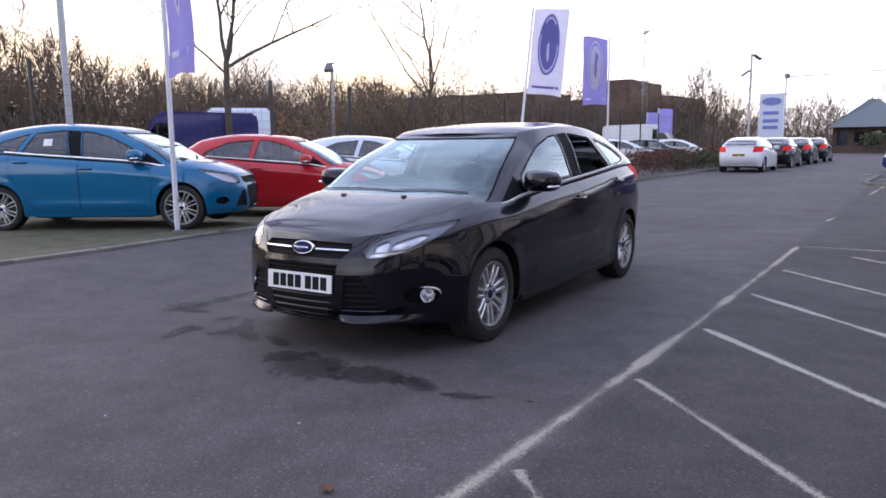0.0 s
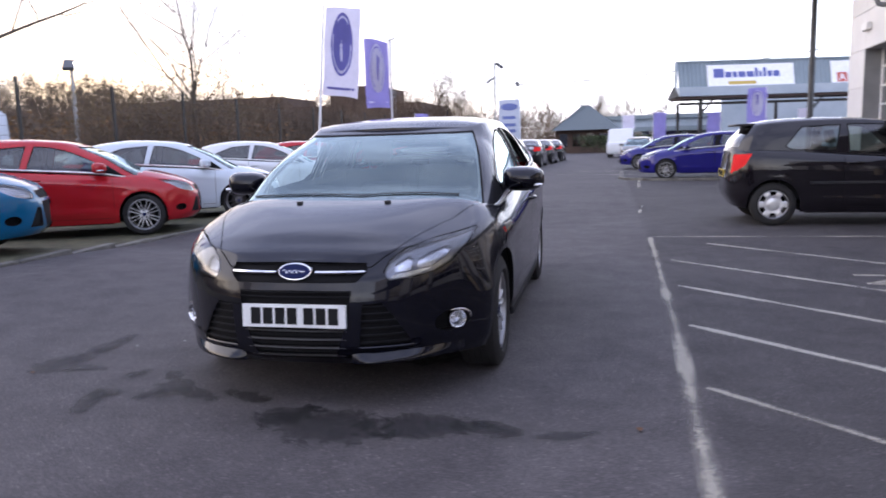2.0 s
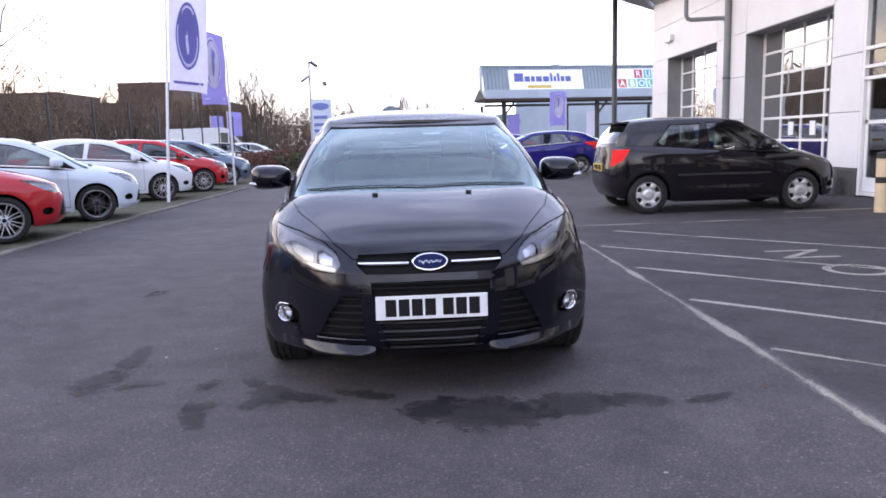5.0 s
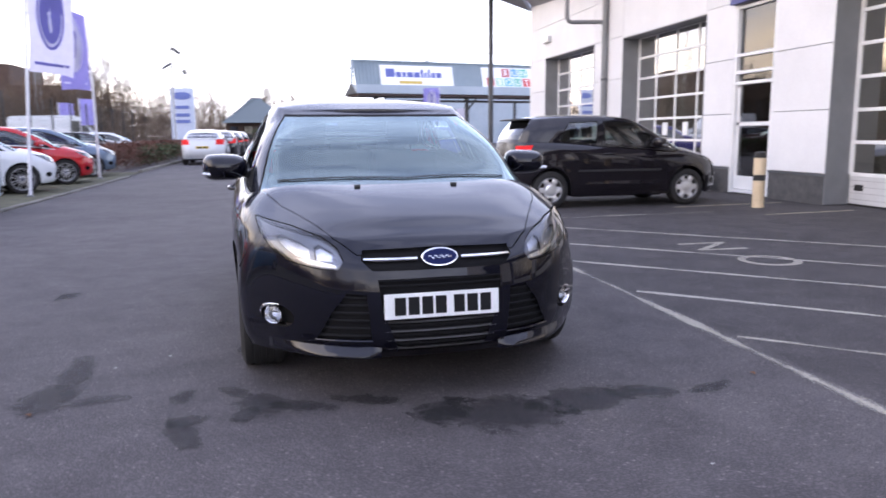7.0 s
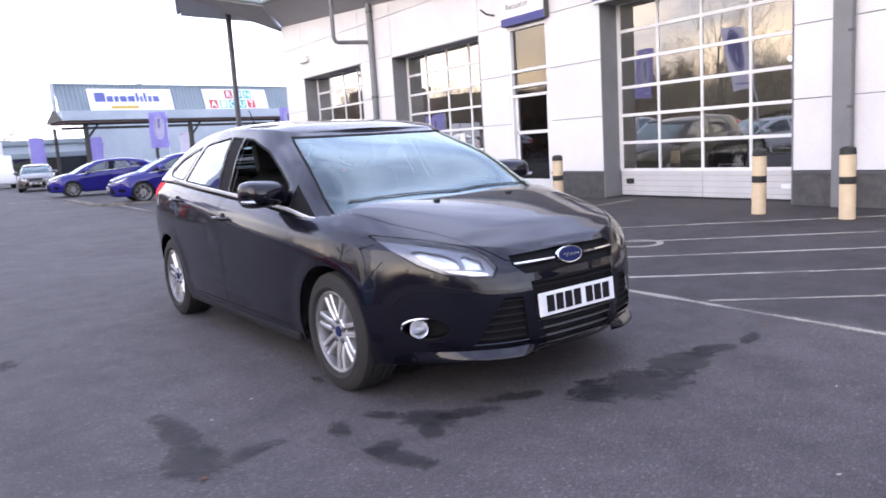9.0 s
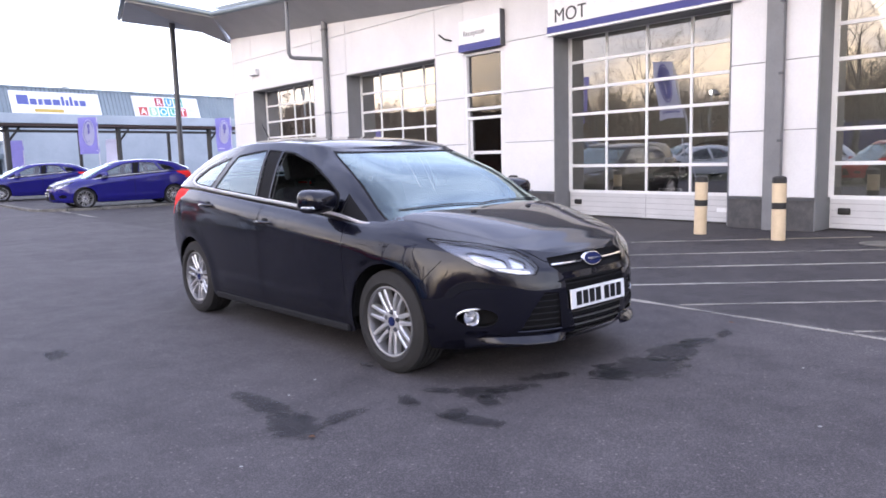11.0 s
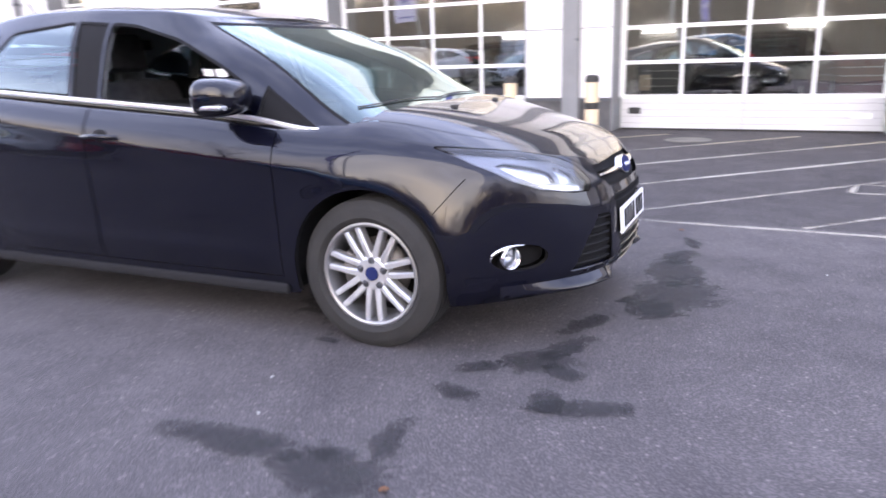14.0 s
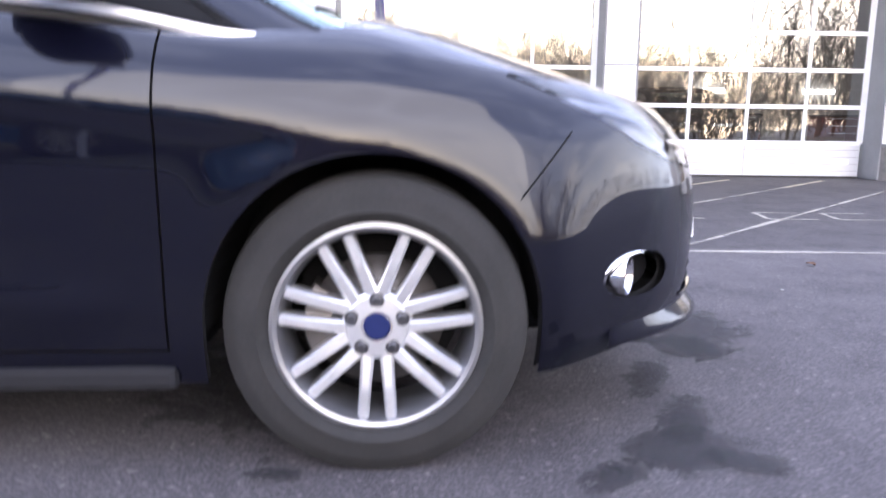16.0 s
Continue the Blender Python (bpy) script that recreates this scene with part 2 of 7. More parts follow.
SOFFIT = surface("pale grey soffit sheet", (0.3, 0.31, 0.33), (0.38, 0.39, 0.41), 1, 0.5, 0.1, 30)
INKG = plain("mid grey lettering", (0.28, 0.28, 0.29), 0.5)
BLUEBAND = plain("blue sign band", (0.035, 0.042, 0.22), 0.4)
WHITE = plain("white sign face", (0.78, 0.79, 0.8), 0.4)
INK = plain("dark grey lettering", (0.06, 0.06, 0.065), 0.5)
CREAM = surface("cream painted bollard", (0.58, 0.46, 0.3), (0.72, 0.58, 0.39), 5, 0.55, 0, 60, 0.2, 0.002)
BLACKP = plain("black paint", (0.02, 0.02, 0.02), 0.5)
TEAL = surface("blue-grey profiled sheet", (0.17, 0.215, 0.245), (0.235, 0.285, 0.315), 0.4, 0.45, 0.2, 20)
FARWALL = surface("pale blue-grey cladding", (0.3, 0.36, 0.42), (0.42, 0.48, 0.54), 0.3, 0.6, 0, 12)
BRICKD = surface("dark brown brick far off", (0.05, 0.032, 0.026), (0.1, 0.065, 0.05), 0.5, 0.9, 0, 8)
FLAGW = cloth("lilac white flag cloth", (0.74, 0.72, 0.86))
FLAGB = cloth("violet blue flag cloth", (0.3, 0.27, 0.62))
FLAGINK = cloth("blue flag print", (0.2, 0.19, 0.5))
POLE = plain("white flagpole", (0.62, 0.62, 0.65), 0.4)
BARK = surface("grey brown bark", (0.05, 0.04, 0.032), (0.11, 0.09, 0.07), 6, 0.95, 0, 60, 0.5, 0.01)
TWIG = surface("brown twigs", (0.075, 0.055, 0.04), (0.16, 0.115, 0.08), 0.15, 0.95, 0, 3)
LEAF = surface("withered orange brown leaves", (0.1, 0.055, 0.025), (0.2, 0.11, 0.045), 0.4, 0.9, 0, 9)
HEDGE = surface("red brown hedge leaves", (0.06, 0.026, 0.018), (0.14, 0.06, 0.04), 0.8, 0.9, 0, 15)
GREEN = surface("dark evergreen leaves", (0.02, 0.035, 0.012), (0.06, 0.085, 0.03), 0.8, 0.8, 0, 15)
LEAFO = surface("olive brown leaves", (0.07, 0.058, 0.03), (0.17, 0.12, 0.06), 0.5, 0.9, 0, 9)
LEAFB = surface("dull brown leaf litter colour", (0.08, 0.054, 0.034), (0.18, 0.12, 0.07), 0.12, 0.95, 0, 4)
POLEG = plain("grey galvanised pole", (0.3, 0.31, 0.32), 0.5, 0.3)
LIT, ltree, lb = nodes_of("lit tube")
lb.inputs["Emission Color"].default_value = (1, 0.98, 0.92, 1)
lb.inputs["Emission Strength"].default_value = 75.0
GLIM, gtree, gb = nodes_of("wall light glow")
gb.inputs["Emission Color"].default_value = (1, 0.98, 0.94, 1)
gb.inputs["Emission Strength"].default_value = 5.0
GLOW, wtree, wb_ = nodes_of("lit lamp glass")
wb_.inputs["Emission Color"].default_value = (1, 0.98, 0.95, 1)
wb_.inputs["Emission Strength"].default_value = 6.0
REDBOX = plain("red tool chest enamel", (0.14, 0.02, 0.018), 0.5)
BACK = pane("garage glazing", (0.26, 0.255, 0.25), 0.012, 3.3)
RECEP = pane("tinted entrance glass", (0.3, 0.3, 0.31), 0.0, 1.3)
ROOM = plain("pale workshop wall", (0.5, 0.48, 0.45), 0.9)
ROOMF = plain("grey painted workshop floor", (0.3, 0.29, 0.28), 0.5)



def fluted(name, c, metal=0.9, rough=0.25):
    """Moulded silver of a lamp: flutes and facets that break up the reflections."""
    m, nt, b = nodes_of(name)
    p = place_of(nt, False)
    w = nt.nodes.new("ShaderNodeTexWave")
    w.wave_type, w.bands_direction = "BANDS", "Y"
    w.inputs["Scale"].default_value = 26
    w.inputs["Distortion"].default_value = 0.6
    nt.links.new(p, w.inputs["Vector"])
    f = noise_of(nt, 9, 2, 0.5, p)
    nt.links.new(ramp(nt, f, [(0.3, tuple(q * 0.6 for q in c)), (0.6, c)]), b.inputs["Base Color"])
    b.inputs["Metallic"].default_value = metal
    b.inputs["Roughness"].default_value = rough
    h = maths(nt, "ADD", maths(nt, "MULTIPLY", f, 0.8), maths(nt, "MULTIPLY", w.outputs["Fac"], 0.05))
    nt.links.new(bump_of(nt, h, 0.6, 0.02), b.inputs["Normal"])
    return m


SHARED = dict(
    trim=plain("black plastic trim", (0.02, 0.02, 0.021), 0.5), glass=pane("tinted car glass", (0.4, 0.46, 0.45), 0.0, 1.25), screen=pane("green tinted windscreen glass", (0.66, 0.8, 0.77), 0.0, 1.22, (0.8, 0.97, 0.97)),
    privacy=pane("dark car glass", (0.12, 0.13, 0.13)), gloss_black=dull("black edge band", (0.007, 0.007, 0.008)),
    dark=dull("black interior plastic", (0.012, 0.012, 0.013)), cloth=surface("charcoal seat cloth", (0.03, 0.03, 0.033), (0.065, 0.064, 0.068), 20, 0.95, 0, 300, 0.3, 0.002, 0.05, False),
    lining=plain("pale grey headlining", (0.3, 0.3, 0.29), 0.9), chrome=plain("chrome", (0.85, 0.85, 0.87), 0.08, 1.0),
    alloy=plain("silver alloy", (0.68, 0.68, 0.69), 0.33, 0.75, 0.3), dark_alloy=plain("dark alloy", (0.09, 0.08, 0.085), 0.3, 0.7, 0.4), nut=plain("steel nut", (0.16, 0.16, 0.17), 0.3, 1.0),
    iron=plain("brake iron", (0.12, 0.11, 0.105), 0.45, 0.8), tyre=surface("tyre rubber", (0.011, 0.0105, 0.0105), (0.021, 0.02, 0.0195), 9, 0.85, 0, 120, 0.3, 0.001, 0.06, False),
    badge_blue=dull("blue badge enamel", (0.012, 0.018, 0.075)), plate=plain("white plate", (0.75, 0.76, 0.76), 0.4), plate_rear=plain("yellow plate", (0.7, 0.5, 0.05), 0.4),
    house=fluted("pale lamp housing", (0.55, 0.57, 0.6)), facet=fluted("bright lamp reflector", (0.8, 0.82, 0.86), 0.8, 0.2), lamp=fluted("silver lamp reflector", (0.72, 0.74, 0.79)), tail=dull("red lamp lens", (0.72, 0.025, 0.025)),
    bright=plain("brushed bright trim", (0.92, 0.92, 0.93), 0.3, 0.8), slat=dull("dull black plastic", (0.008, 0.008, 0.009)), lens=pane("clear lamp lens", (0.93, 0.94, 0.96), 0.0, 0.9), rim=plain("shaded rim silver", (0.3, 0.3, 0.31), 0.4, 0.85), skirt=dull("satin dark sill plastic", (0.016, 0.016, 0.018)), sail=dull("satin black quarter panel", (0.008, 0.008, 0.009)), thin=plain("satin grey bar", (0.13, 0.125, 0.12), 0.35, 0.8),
    grille=dull("black grille plastic", (0.006, 0.006, 0.007)), bezel=plain("satin bezel", (0.5, 0.5, 0.52), 0.2, 1.0))


def livery(name, c, **kw):
    return dict(SHARED, paint=car_paint(name, c, **kw))
# ---------------------------------------------------------------- vehicles
# Local frame of a vehicle: x forward, y to its left, z up, origin on the ground between the axles.


def spline(pts, x):
    """Smooth curve through (x, value) pairs, evaluated at the array x."""
    px = np.array([p[0] for p in pts], float)
    pv = np.array([p[1] for p in pts], float)
    if px[0] > px[-1]:
        px, pv = px[::-1], pv[::-1]
    d = np.diff(pv) / np.diff(px)
    m = np.empty_like(pv)
    m[0], m[-1] = d[0], d[-1]
    if len(px) > 2:
        m[1:-1] = np.where(d[:-1] * d[1:] > 0, (d[:-1] + d[1:]) / 2, 0)
    x = np.clip(np.asarray(x, float), px[0], px[-1])
    i = np.clip(np.searchsorted(px, x, side="right") - 1, 0, len(px) - 2)
    h = px[i + 1] - px[i]
    t = (x - px[i]) / h
    return ((2 * t**3 - 3 * t**2 + 1) * pv[i] + (t**3 - 2 * t**2 + t) * h * m[i]
            + (-2 * t**3 + 3 * t**2) * pv[i + 1] + (t**3 - t**2) * h * m[i + 1])


def outline(xf, xr, w, cf, cr, nf, nr, na, ns, nb):
    """Half plan outline from the middle of the nose along the left side to the middle of the tail."""
    a = np.linspace(0, np.pi / 2, na, endpoint=False)
    b = np.linspace(np.pi / 2, np.pi, nb + 1)
    fx = cf + (xf - cf) * np.cos(a) ** (2 / nf)
    fy = w * np.sin(a) ** (2 / nf)
    sx = np.linspace(cf, cr, ns, endpoint=False)
    c = np.clip(-np.cos(b), 0, 1)
    rx = cr + (xr - cr) * c ** (2 / nr)
    ry = w * np.clip(np.sin(b), 0, 1) ** (2 / nr)
    x = np.concatenate([fx, sx, rx])
    y = np.concatenate([fy, np.full(ns, w), ry])
    y[0] = y[-1] = 0
    return x, y * (1 - 0.022 * (x / 1.3) ** 2 * np.clip(np.abs(x) - 0.3, 0, 1))


def soften(grid, row, reach, times):
    for _ in range(times):
        lo, hi = max(1, row - reach), min(grid.shape[0] - 1, row + reach + 1)
        grid[lo:hi] = (grid[lo - 1:hi - 1] + 2 * grid[lo:hi] + grid[lo + 1:hi + 1]) / 4
    return grid


def grid_mesh(grid, marks=None):
    """A half shell as a bmesh, its smooth normals and a search tree over it."""
    r, s, _ = grid.shape
    bm = bmesh.new()
    lay = bm.faces.layers.int.new("region")
    verts = [[bm.verts.new(p) for p in row] for row in grid.tolist()]
    for i in range(r - 1):
        for j in range(s - 1):
            q = [verts[i][j], verts[i][j + 1], verts[i + 1][j + 1], verts[i + 1][j]]
            f = bm.faces.new(q)
            if marks is not None:
                f[lay] = int(marks[i, j])
    bmesh.ops.remove_doubles(bm, verts=bm.verts[:], dist=1e-5)
    bmesh.ops.recalc_face_normals(bm, faces=bm.faces[:])
    mid = max(bm.faces, key=lambda f: f.calc_center_median().y)
    if mid.normal.y < 0:
        bmesh.ops.reverse_faces(bm, faces=bm.faces[:])
    bm.normal_update()
    for v in bm.verts:
        if abs(v.co.y) < 1e-4:
            v.co.y = 0
    bm.verts.index_update()
    nrm = []
    for v in bm.verts:
        n = v.normal.copy()
        if v.co.y == 0:
            n.y = 0
            n.normalize()
        nrm.append(n)
    tree = BVHTree.FromBMesh(bm)
    polys = [[v.index for v in f.verts] for f in bm.faces]
    cos = [v.co.copy() for v in bm.verts]
    return bm, (tree, polys, cos, nrm)


def smooth_normal(shell, p):
    tree, polys, cos, nrm = shell
    hit, _, i, _ = tree.find_nearest(p)
    if i is None:
        return Vector((0, 0, 1))
    ids = polys[i]
    w = poly_3d_calc([cos[k] for k in ids], hit)
    n = Vector((0, 0, 0))
    for k, a in zip(ids, w):
        n += nrm[k] * a
    return n.normalized()


AXES = {"x": (1, 2), "y": (0, 2), "z": (0, 1)}


def inset(poly, d):
    """A convex polygon with its sides moved inwards by d."""
    c = Vector((sum(p[0] for p in poly) / len(poly), sum(p[1] for p in poly) / len(poly)))
    lines = []
    for i in range(len(poly)):
        a, b = Vector(poly[i]), Vector(poly[(i + 1) % len(poly)])
        n = Vector((-(b - a).y, (b - a).x)).normalized()
        if n.dot(c - a) < 0:
            n = -n
        lines.append((a + n * d, (b - a).normalized()))
    out = []
    for i in range(len(lines)):
        (a, u), (b, v) = lines[i - 1], lines[i]
        den = u.x * v.y - u.y * v.x
        if abs(den) < 1e-4:
            out.append(tuple(b))
            continue
        t = ((b - a).x * v.y - (b - a).y * v.x) / den
        out.append(tuple(a + u * t))
    return out


def rounded(poly, r, n=3):
    """A convex polygon with rounded corners."""
    out = []
    k = len(poly)
    for i in range(k):
        p, a, b = Vector(poly[i]), Vector(poly[i - 1]), Vector(poly[(i + 1) % k])
        ra = min(r, (a - p).length * 0.45)
        rb = min(r, (b - p).length * 0.45)
        s, e = p + (a - p).normalized() * ra, p + (b - p).normalized() * rb
        for j in range(n + 1):
            t = j / n
            out.append(tuple(s * (1 - t) ** 2 + p * (2 * t * (1 - t)) + e * t**2))
    return out


def arch_shape(cx, cz, r, n=28):
    """A wheel opening: round above the hub, straight down below it."""
    return [(cx + r * math.cos(math.pi * i / n), cz + r * math.sin(math.pi * i / n)) for i in range(n + 1)] + [(cx - r * 1.0, 0.05), (cx + r * 1.0, 0.05)]


def cut(bm, poly, axis, region, test):
    """Cut a convex outline, seen along an axis, into the faces that pass the test, and mark those within it."""
    lay = bm.faces.layers.int["region"]
    u, v = AXES[axis]
    lo = (min(p[0] for p in poly), min(p[1] for p in poly))
    hi = (max(p[0] for p in poly), max(p[1] for p in poly))
    faces = []
    for f in bm.faces:
        us = [w.co[u] for w in f.verts]
        vs = [w.co[v] for w in f.verts]
        if max(us) > lo[0] and min(us) < hi[0] and max(vs) > lo[1] and min(vs) < hi[1] and test(f):
            faces.append(f)
    c = (sum(p[0] for p in poly) / len(poly), sum(p[1] for p in poly) / len(poly))
    for i in range(len(poly)):
        a, b = poly[i], poly[(i + 1) % len(poly)]
        n2 = (b[1] - a[1], a[0] - b[0])
        if abs(n2[0]) + abs(n2[1]) < 1e-7:
            continue
        if n2[0] * (c[0] - a[0]) + n2[1] * (c[1] - a[1]) > 0:
            n2 = (-n2[0], -n2[1])
        co, no = Vector((0, 0, 0)), Vector((0, 0, 0))
        co[u], co[v], no[u], no[v] = a[0], a[1], n2[0], n2[1]
        no.normalize()
        geom = set(faces)
        for f in faces:
            geom.update(f.edges)
            geom.update(f.verts)
        if not geom:
            return []
        res = bmesh.ops.bisect_plane(bm, geom=list(geom), dist=1e-5, plane_co=co, plane_no=no)
        faces = [g for g in res["geom"] if isinstance(g, bmesh.types.BMFace) and (g.calc_center_median() - co).dot(no) < 0]
    for f in faces:
        f[lay] = region
    return faces


def take(bm, shell, regions, side=0, push=0.0):
    """Faces of the given regions as a mesh: side 0 is both halves, 1 the left, -1 the right. push moves them along their normals."""
    lay = bm.faces.layers.int["region"]
    index, pts, nrm, polys = {}, [], [], []
    for f in bm.faces:
        if f[lay] not in regions:
            continue
        ids = []
        for v in f.verts:
            if v not in index:
                n = smooth_normal(shell, v.co)
                index[v] = len(pts)
                nrm.append(n)
                pts.append(v.co + n * push)
            ids.append(index[v])
        polys.append(ids)
    if side == -1 or side == 0:
        k = len(pts)
        mp = [Vector((p.x, -p.y, p.z)) for p in pts]
        mn = [Vector((n.x, -n.y, n.z)) for n in nrm]
        if side == -1:
            pts, nrm, polys = mp, mn, [list(reversed(q)) for q in polys]
        else:
            back = [i if abs(pts[i].y) < 1e-4 else None for i in range(k)]
            ren = []
            for i in range(k):
                if back[i] is None:
                    ren.append(len(pts))
                    pts.append(mp[i])
                    nrm.append(mn[i])
                else:
                    ren.append(i)
            polys += [[ren[i] for i in reversed(q)] for q in polys]
    me = bpy.data.meshes.new("panel")
    me.from_pydata(pts, [], polys)
    me.polygons.foreach_set("use_smooth", [True] * len(me.polygons))
    if pts:
        me.normals_split_custom_set_from_vertices(nrm)
    me.update()
    return me


def hang(name, me, material, parent, label=""):
    """A finished mesh as a part under a thing."""
    me.name = name
    me.materials.clear()
    me.materials.append(material)
    ob = new(name, me)
    ob.parent = parent
    if label:
        ob["label"] = label
    return ob


def lathe(profile, n, axis="y"):
    """A turned shape: profile of (radius, height along the axis)."""
    bm = bmesh.new()
    rings = []
    for r, h in profile:
        ring = []
        for i in range(n):
            a = 2 * math.pi * i / n
            ring.append(bm.verts.new((r * math.cos(a), h, r * math.sin(a)) if axis == "y" else (r * math.cos(a), r * math.sin(a), h)))
        rings.append(ring)
    for a, b in zip(rings, rings[1:]):
        for i in range(n):
            bm.faces.new((a[i], a[(i + 1) % n], b[(i + 1) % n], b[i]))
    bmesh.ops.remove_doubles(bm, verts=bm.verts[:], dist=1e-6)
    bmesh.ops.recalc_face_normals(bm, faces=bm.faces[:])
    return bm


def make_wheel(parent, pos, side, R, rim_r, kind, mats, detail):
    """A wheel with tyre, rim, spokes, bolts and cap; its outer face looks along y * side."""
    hub = bpy.data.objects.new("wheel", None)
    scene.collection.objects.link(hub)
    hub.parent = parent
    hub.matrix_basis = pose(*pos) @ (Matrix.Identity(4) if side > 0 else pose(0, 0, 0, 0, 0, 180))
    key = (R, rim_r, kind, detail)
    if key not in WHEELS:
        n = 64 if detail else 32
        made = {}
        q = rim_r
        h = R - q
        prof = [(q - 0.012, -0.17), (q + 0.004, -0.185), (q + 0.35 * h, -0.205), (R - 0.03, -0.2), (R - 0.006, -0.185), (R, -0.16)]
        for g in (-0.145, -0.11, -0.075, -0.04):
            prof += [(R, g - 0.006), (R - 0.007, g - 0.004), (R - 0.007, g + 0.004), (R, g + 0.006)]
        prof += [(R, -0.025), (R - 0.006, -0.002), (R - 0.028, 0.012), (q + 0.55 * h, 0.018), (q + 0.3 * h, 0.016), (q + 0.25 * h, 0.019),
                 (q + 0.1 * h, 0.012), (q + 0.004, 0.002), (q - 0.012, -0.012)]
        made["tyre"] = (lathe(prof, n), "tyre")
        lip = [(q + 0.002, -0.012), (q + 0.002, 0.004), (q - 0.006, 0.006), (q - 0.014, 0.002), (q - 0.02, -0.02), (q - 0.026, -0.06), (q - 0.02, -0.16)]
        # the rim's silver is darker than the spokes, with the wheel's inner shade in its colour
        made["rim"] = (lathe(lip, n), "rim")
        made["brake_disc"] = (lathe([(0.0, -0.075), (0.14, -0.075), (0.14, -0.09), (0.0, -0.09)], 32), "iron")
        made["hub_barrel"] = (lathe([(0.0, -0.2), (q - 0.03, -0.2), (q - 0.03, -0.19), (0.0, -0.19)], 32), "dark")
        bm = bmesh.new()
        if kind == "cover":
            prof = [(0, 0.004), (0.05, 0.003), (0.09, -0.006), (q * 0.62, -0.004)]
            bm = lathe(prof, 48)
            for i in range(6):
                a = 2 * math.pi * i / 6
                spoke(bm, a, q * 0.5, q - 0.012, 0.075, 0.1, -0.006, -0.004)
        else:
            count, twin, w0, w1 = {"twin": (7, 0.29, 0.03, 0.0235), "multi": (8, 0.26, 0.012, 0.014), "five": (5, 0.0, 0.05, 0.028),
                                   "star": (5, 0.36, 0.02, 0.024)}[kind]
            bm = lathe([(0, -0.018), (0.03, -0.018), (0.032, -0.014), (0.062, -0.016), (0.072, -0.024), (0.075, -0.06)], 40)
            for i in range(count):
                a = 2 * math.pi * (i + 0.5) / count + math.pi / 2
                if twin:
                    for s in (-1, 1):
                        spoke(bm, a, 0.055, q - 0.008, w0, w1, -0.02, -0.008, s * twin / 2, s * 0.2)
                else:
                    spoke(bm, a, 0.05, q - 0.008, w0, w1, -0.02, -0.008)
        made["spokes"] = (bm, "alloy" if kind != "star" else "dark_alloy")
        for nm, (b, m) in made.items():
            me = bpy.data.meshes.new(nm)
            b.to_mesh(me)
            b.free()
            me.polygons.foreach_set("use_smooth", [nm in ("tyre", "rim", "brake_disc")] * len(me.polygons))
            if nm in ("tyre", "rim"):
                me.set_sharp_from_angle(angle=radians(38))
            me.materials.append(mats[m])
            made[nm] = me
        if kind != "cover":
            bm = lathe([(0, -0.008), (0.024, -0.008), (0.028, -0.012), (0.028, -0.02)], 24)
            me = bpy.data.meshes.new("centre_cap")
            bm.to_mesh(me)
            me.materials.append(mats["badge_blue"])
            made["centre_cap"] = me
            bm = lathe([(0, -0.006), (0.008, -0.006), (0.0105, -0.012), (0.0105, -0.0145), (0.0155, -0.0148), (0.0165, -0.022)], 12)
            me = bpy.data.meshes.new("wheel_nut")
            bm.to_mesh(me)
            me.materials.append(mats["nut"])
            made["wheel_nut"] = me
            if detail:
                bm = bmesh.new()
                ring = [[bm.verts.new((r * math.cos(a), y, r * math.sin(a))) for r, y in ((0.095, -0.05), (0.15, -0.05), (0.155, -0.07), (0.155, -0.12), (0.095, -0.12))] for a in np.linspace(-0.55, 0.55, 9)]
                for p, q in zip(ring, ring[1:]):
                    for i in range(5):
                        bm.faces.new((p[i], p[(i + 1) % 5], q[(i + 1) % 5], q[i]))
                bm.faces.new(ring[0])
                bm.faces.new(ring[-1])
                bmesh.ops.recalc_face_normals(bm, faces=bm.faces[:])
                me = bpy.data.meshes.new("brake_caliper")
                bm.to_mesh(me)
                me.materials.append(mats["iron"])
                made["brake_caliper"] = me
        WHEELS[key] = made
    for nm, me in WHEELS[key].items():
        if nm == "wheel_nut":
            for i in range(5):
                a = 2 * math.pi * i / 5 + math.pi / 2
                o = new(nm, me)
                o.parent = hub
                o.location = (0.054 * math.cos(a), 0, 0.054 * math.sin(a))
        else:
            o = new(nm, me)
            o.parent = hub
    return hub


WHEELS = {}


def spoke(bm, a, r0, r1, w0, w1, h0, h1, shift0=0.0, lean=0.0):
    """One spoke in the plane of a wheel, from radius r0 to r1."""
    c0, c1 = a + shift0 * 2.4, a + shift0
    p0 = Vector((math.cos(c0) * r0, h0, math.sin(c0) * r0))
    p1 = Vector((math.cos(c1) * r1, h1, math.sin(c1) * r1))
    d = (p1 - p0).normalized()
    t = d.cross(Vector((0, 1, 0))).normalized()
    vs = []
    for p, w in ((p0, w0), (p0.lerp(p1, 0.5) + Vector((0, 0.004, 0)), (w0 + w1) / 2 * 0.92), (p1, w1)):
        vs.append([bm.verts.new(p + t * (w * k / 2) + Vector((0, dz, 0))) for k, dz in ((-1, -0.045), (-1, -0.006), (-0.6, 0), (0.6, 0), (1, -0.006), (1, -0.045))])
    for q, r in zip(vs, vs[1:]):
        for i in range(5):
            bm.faces.new((q[i], q[i + 1], r[i + 1], r[i]))
    bm.faces.new(vs[0])
    bm.faces.new(vs[-1])


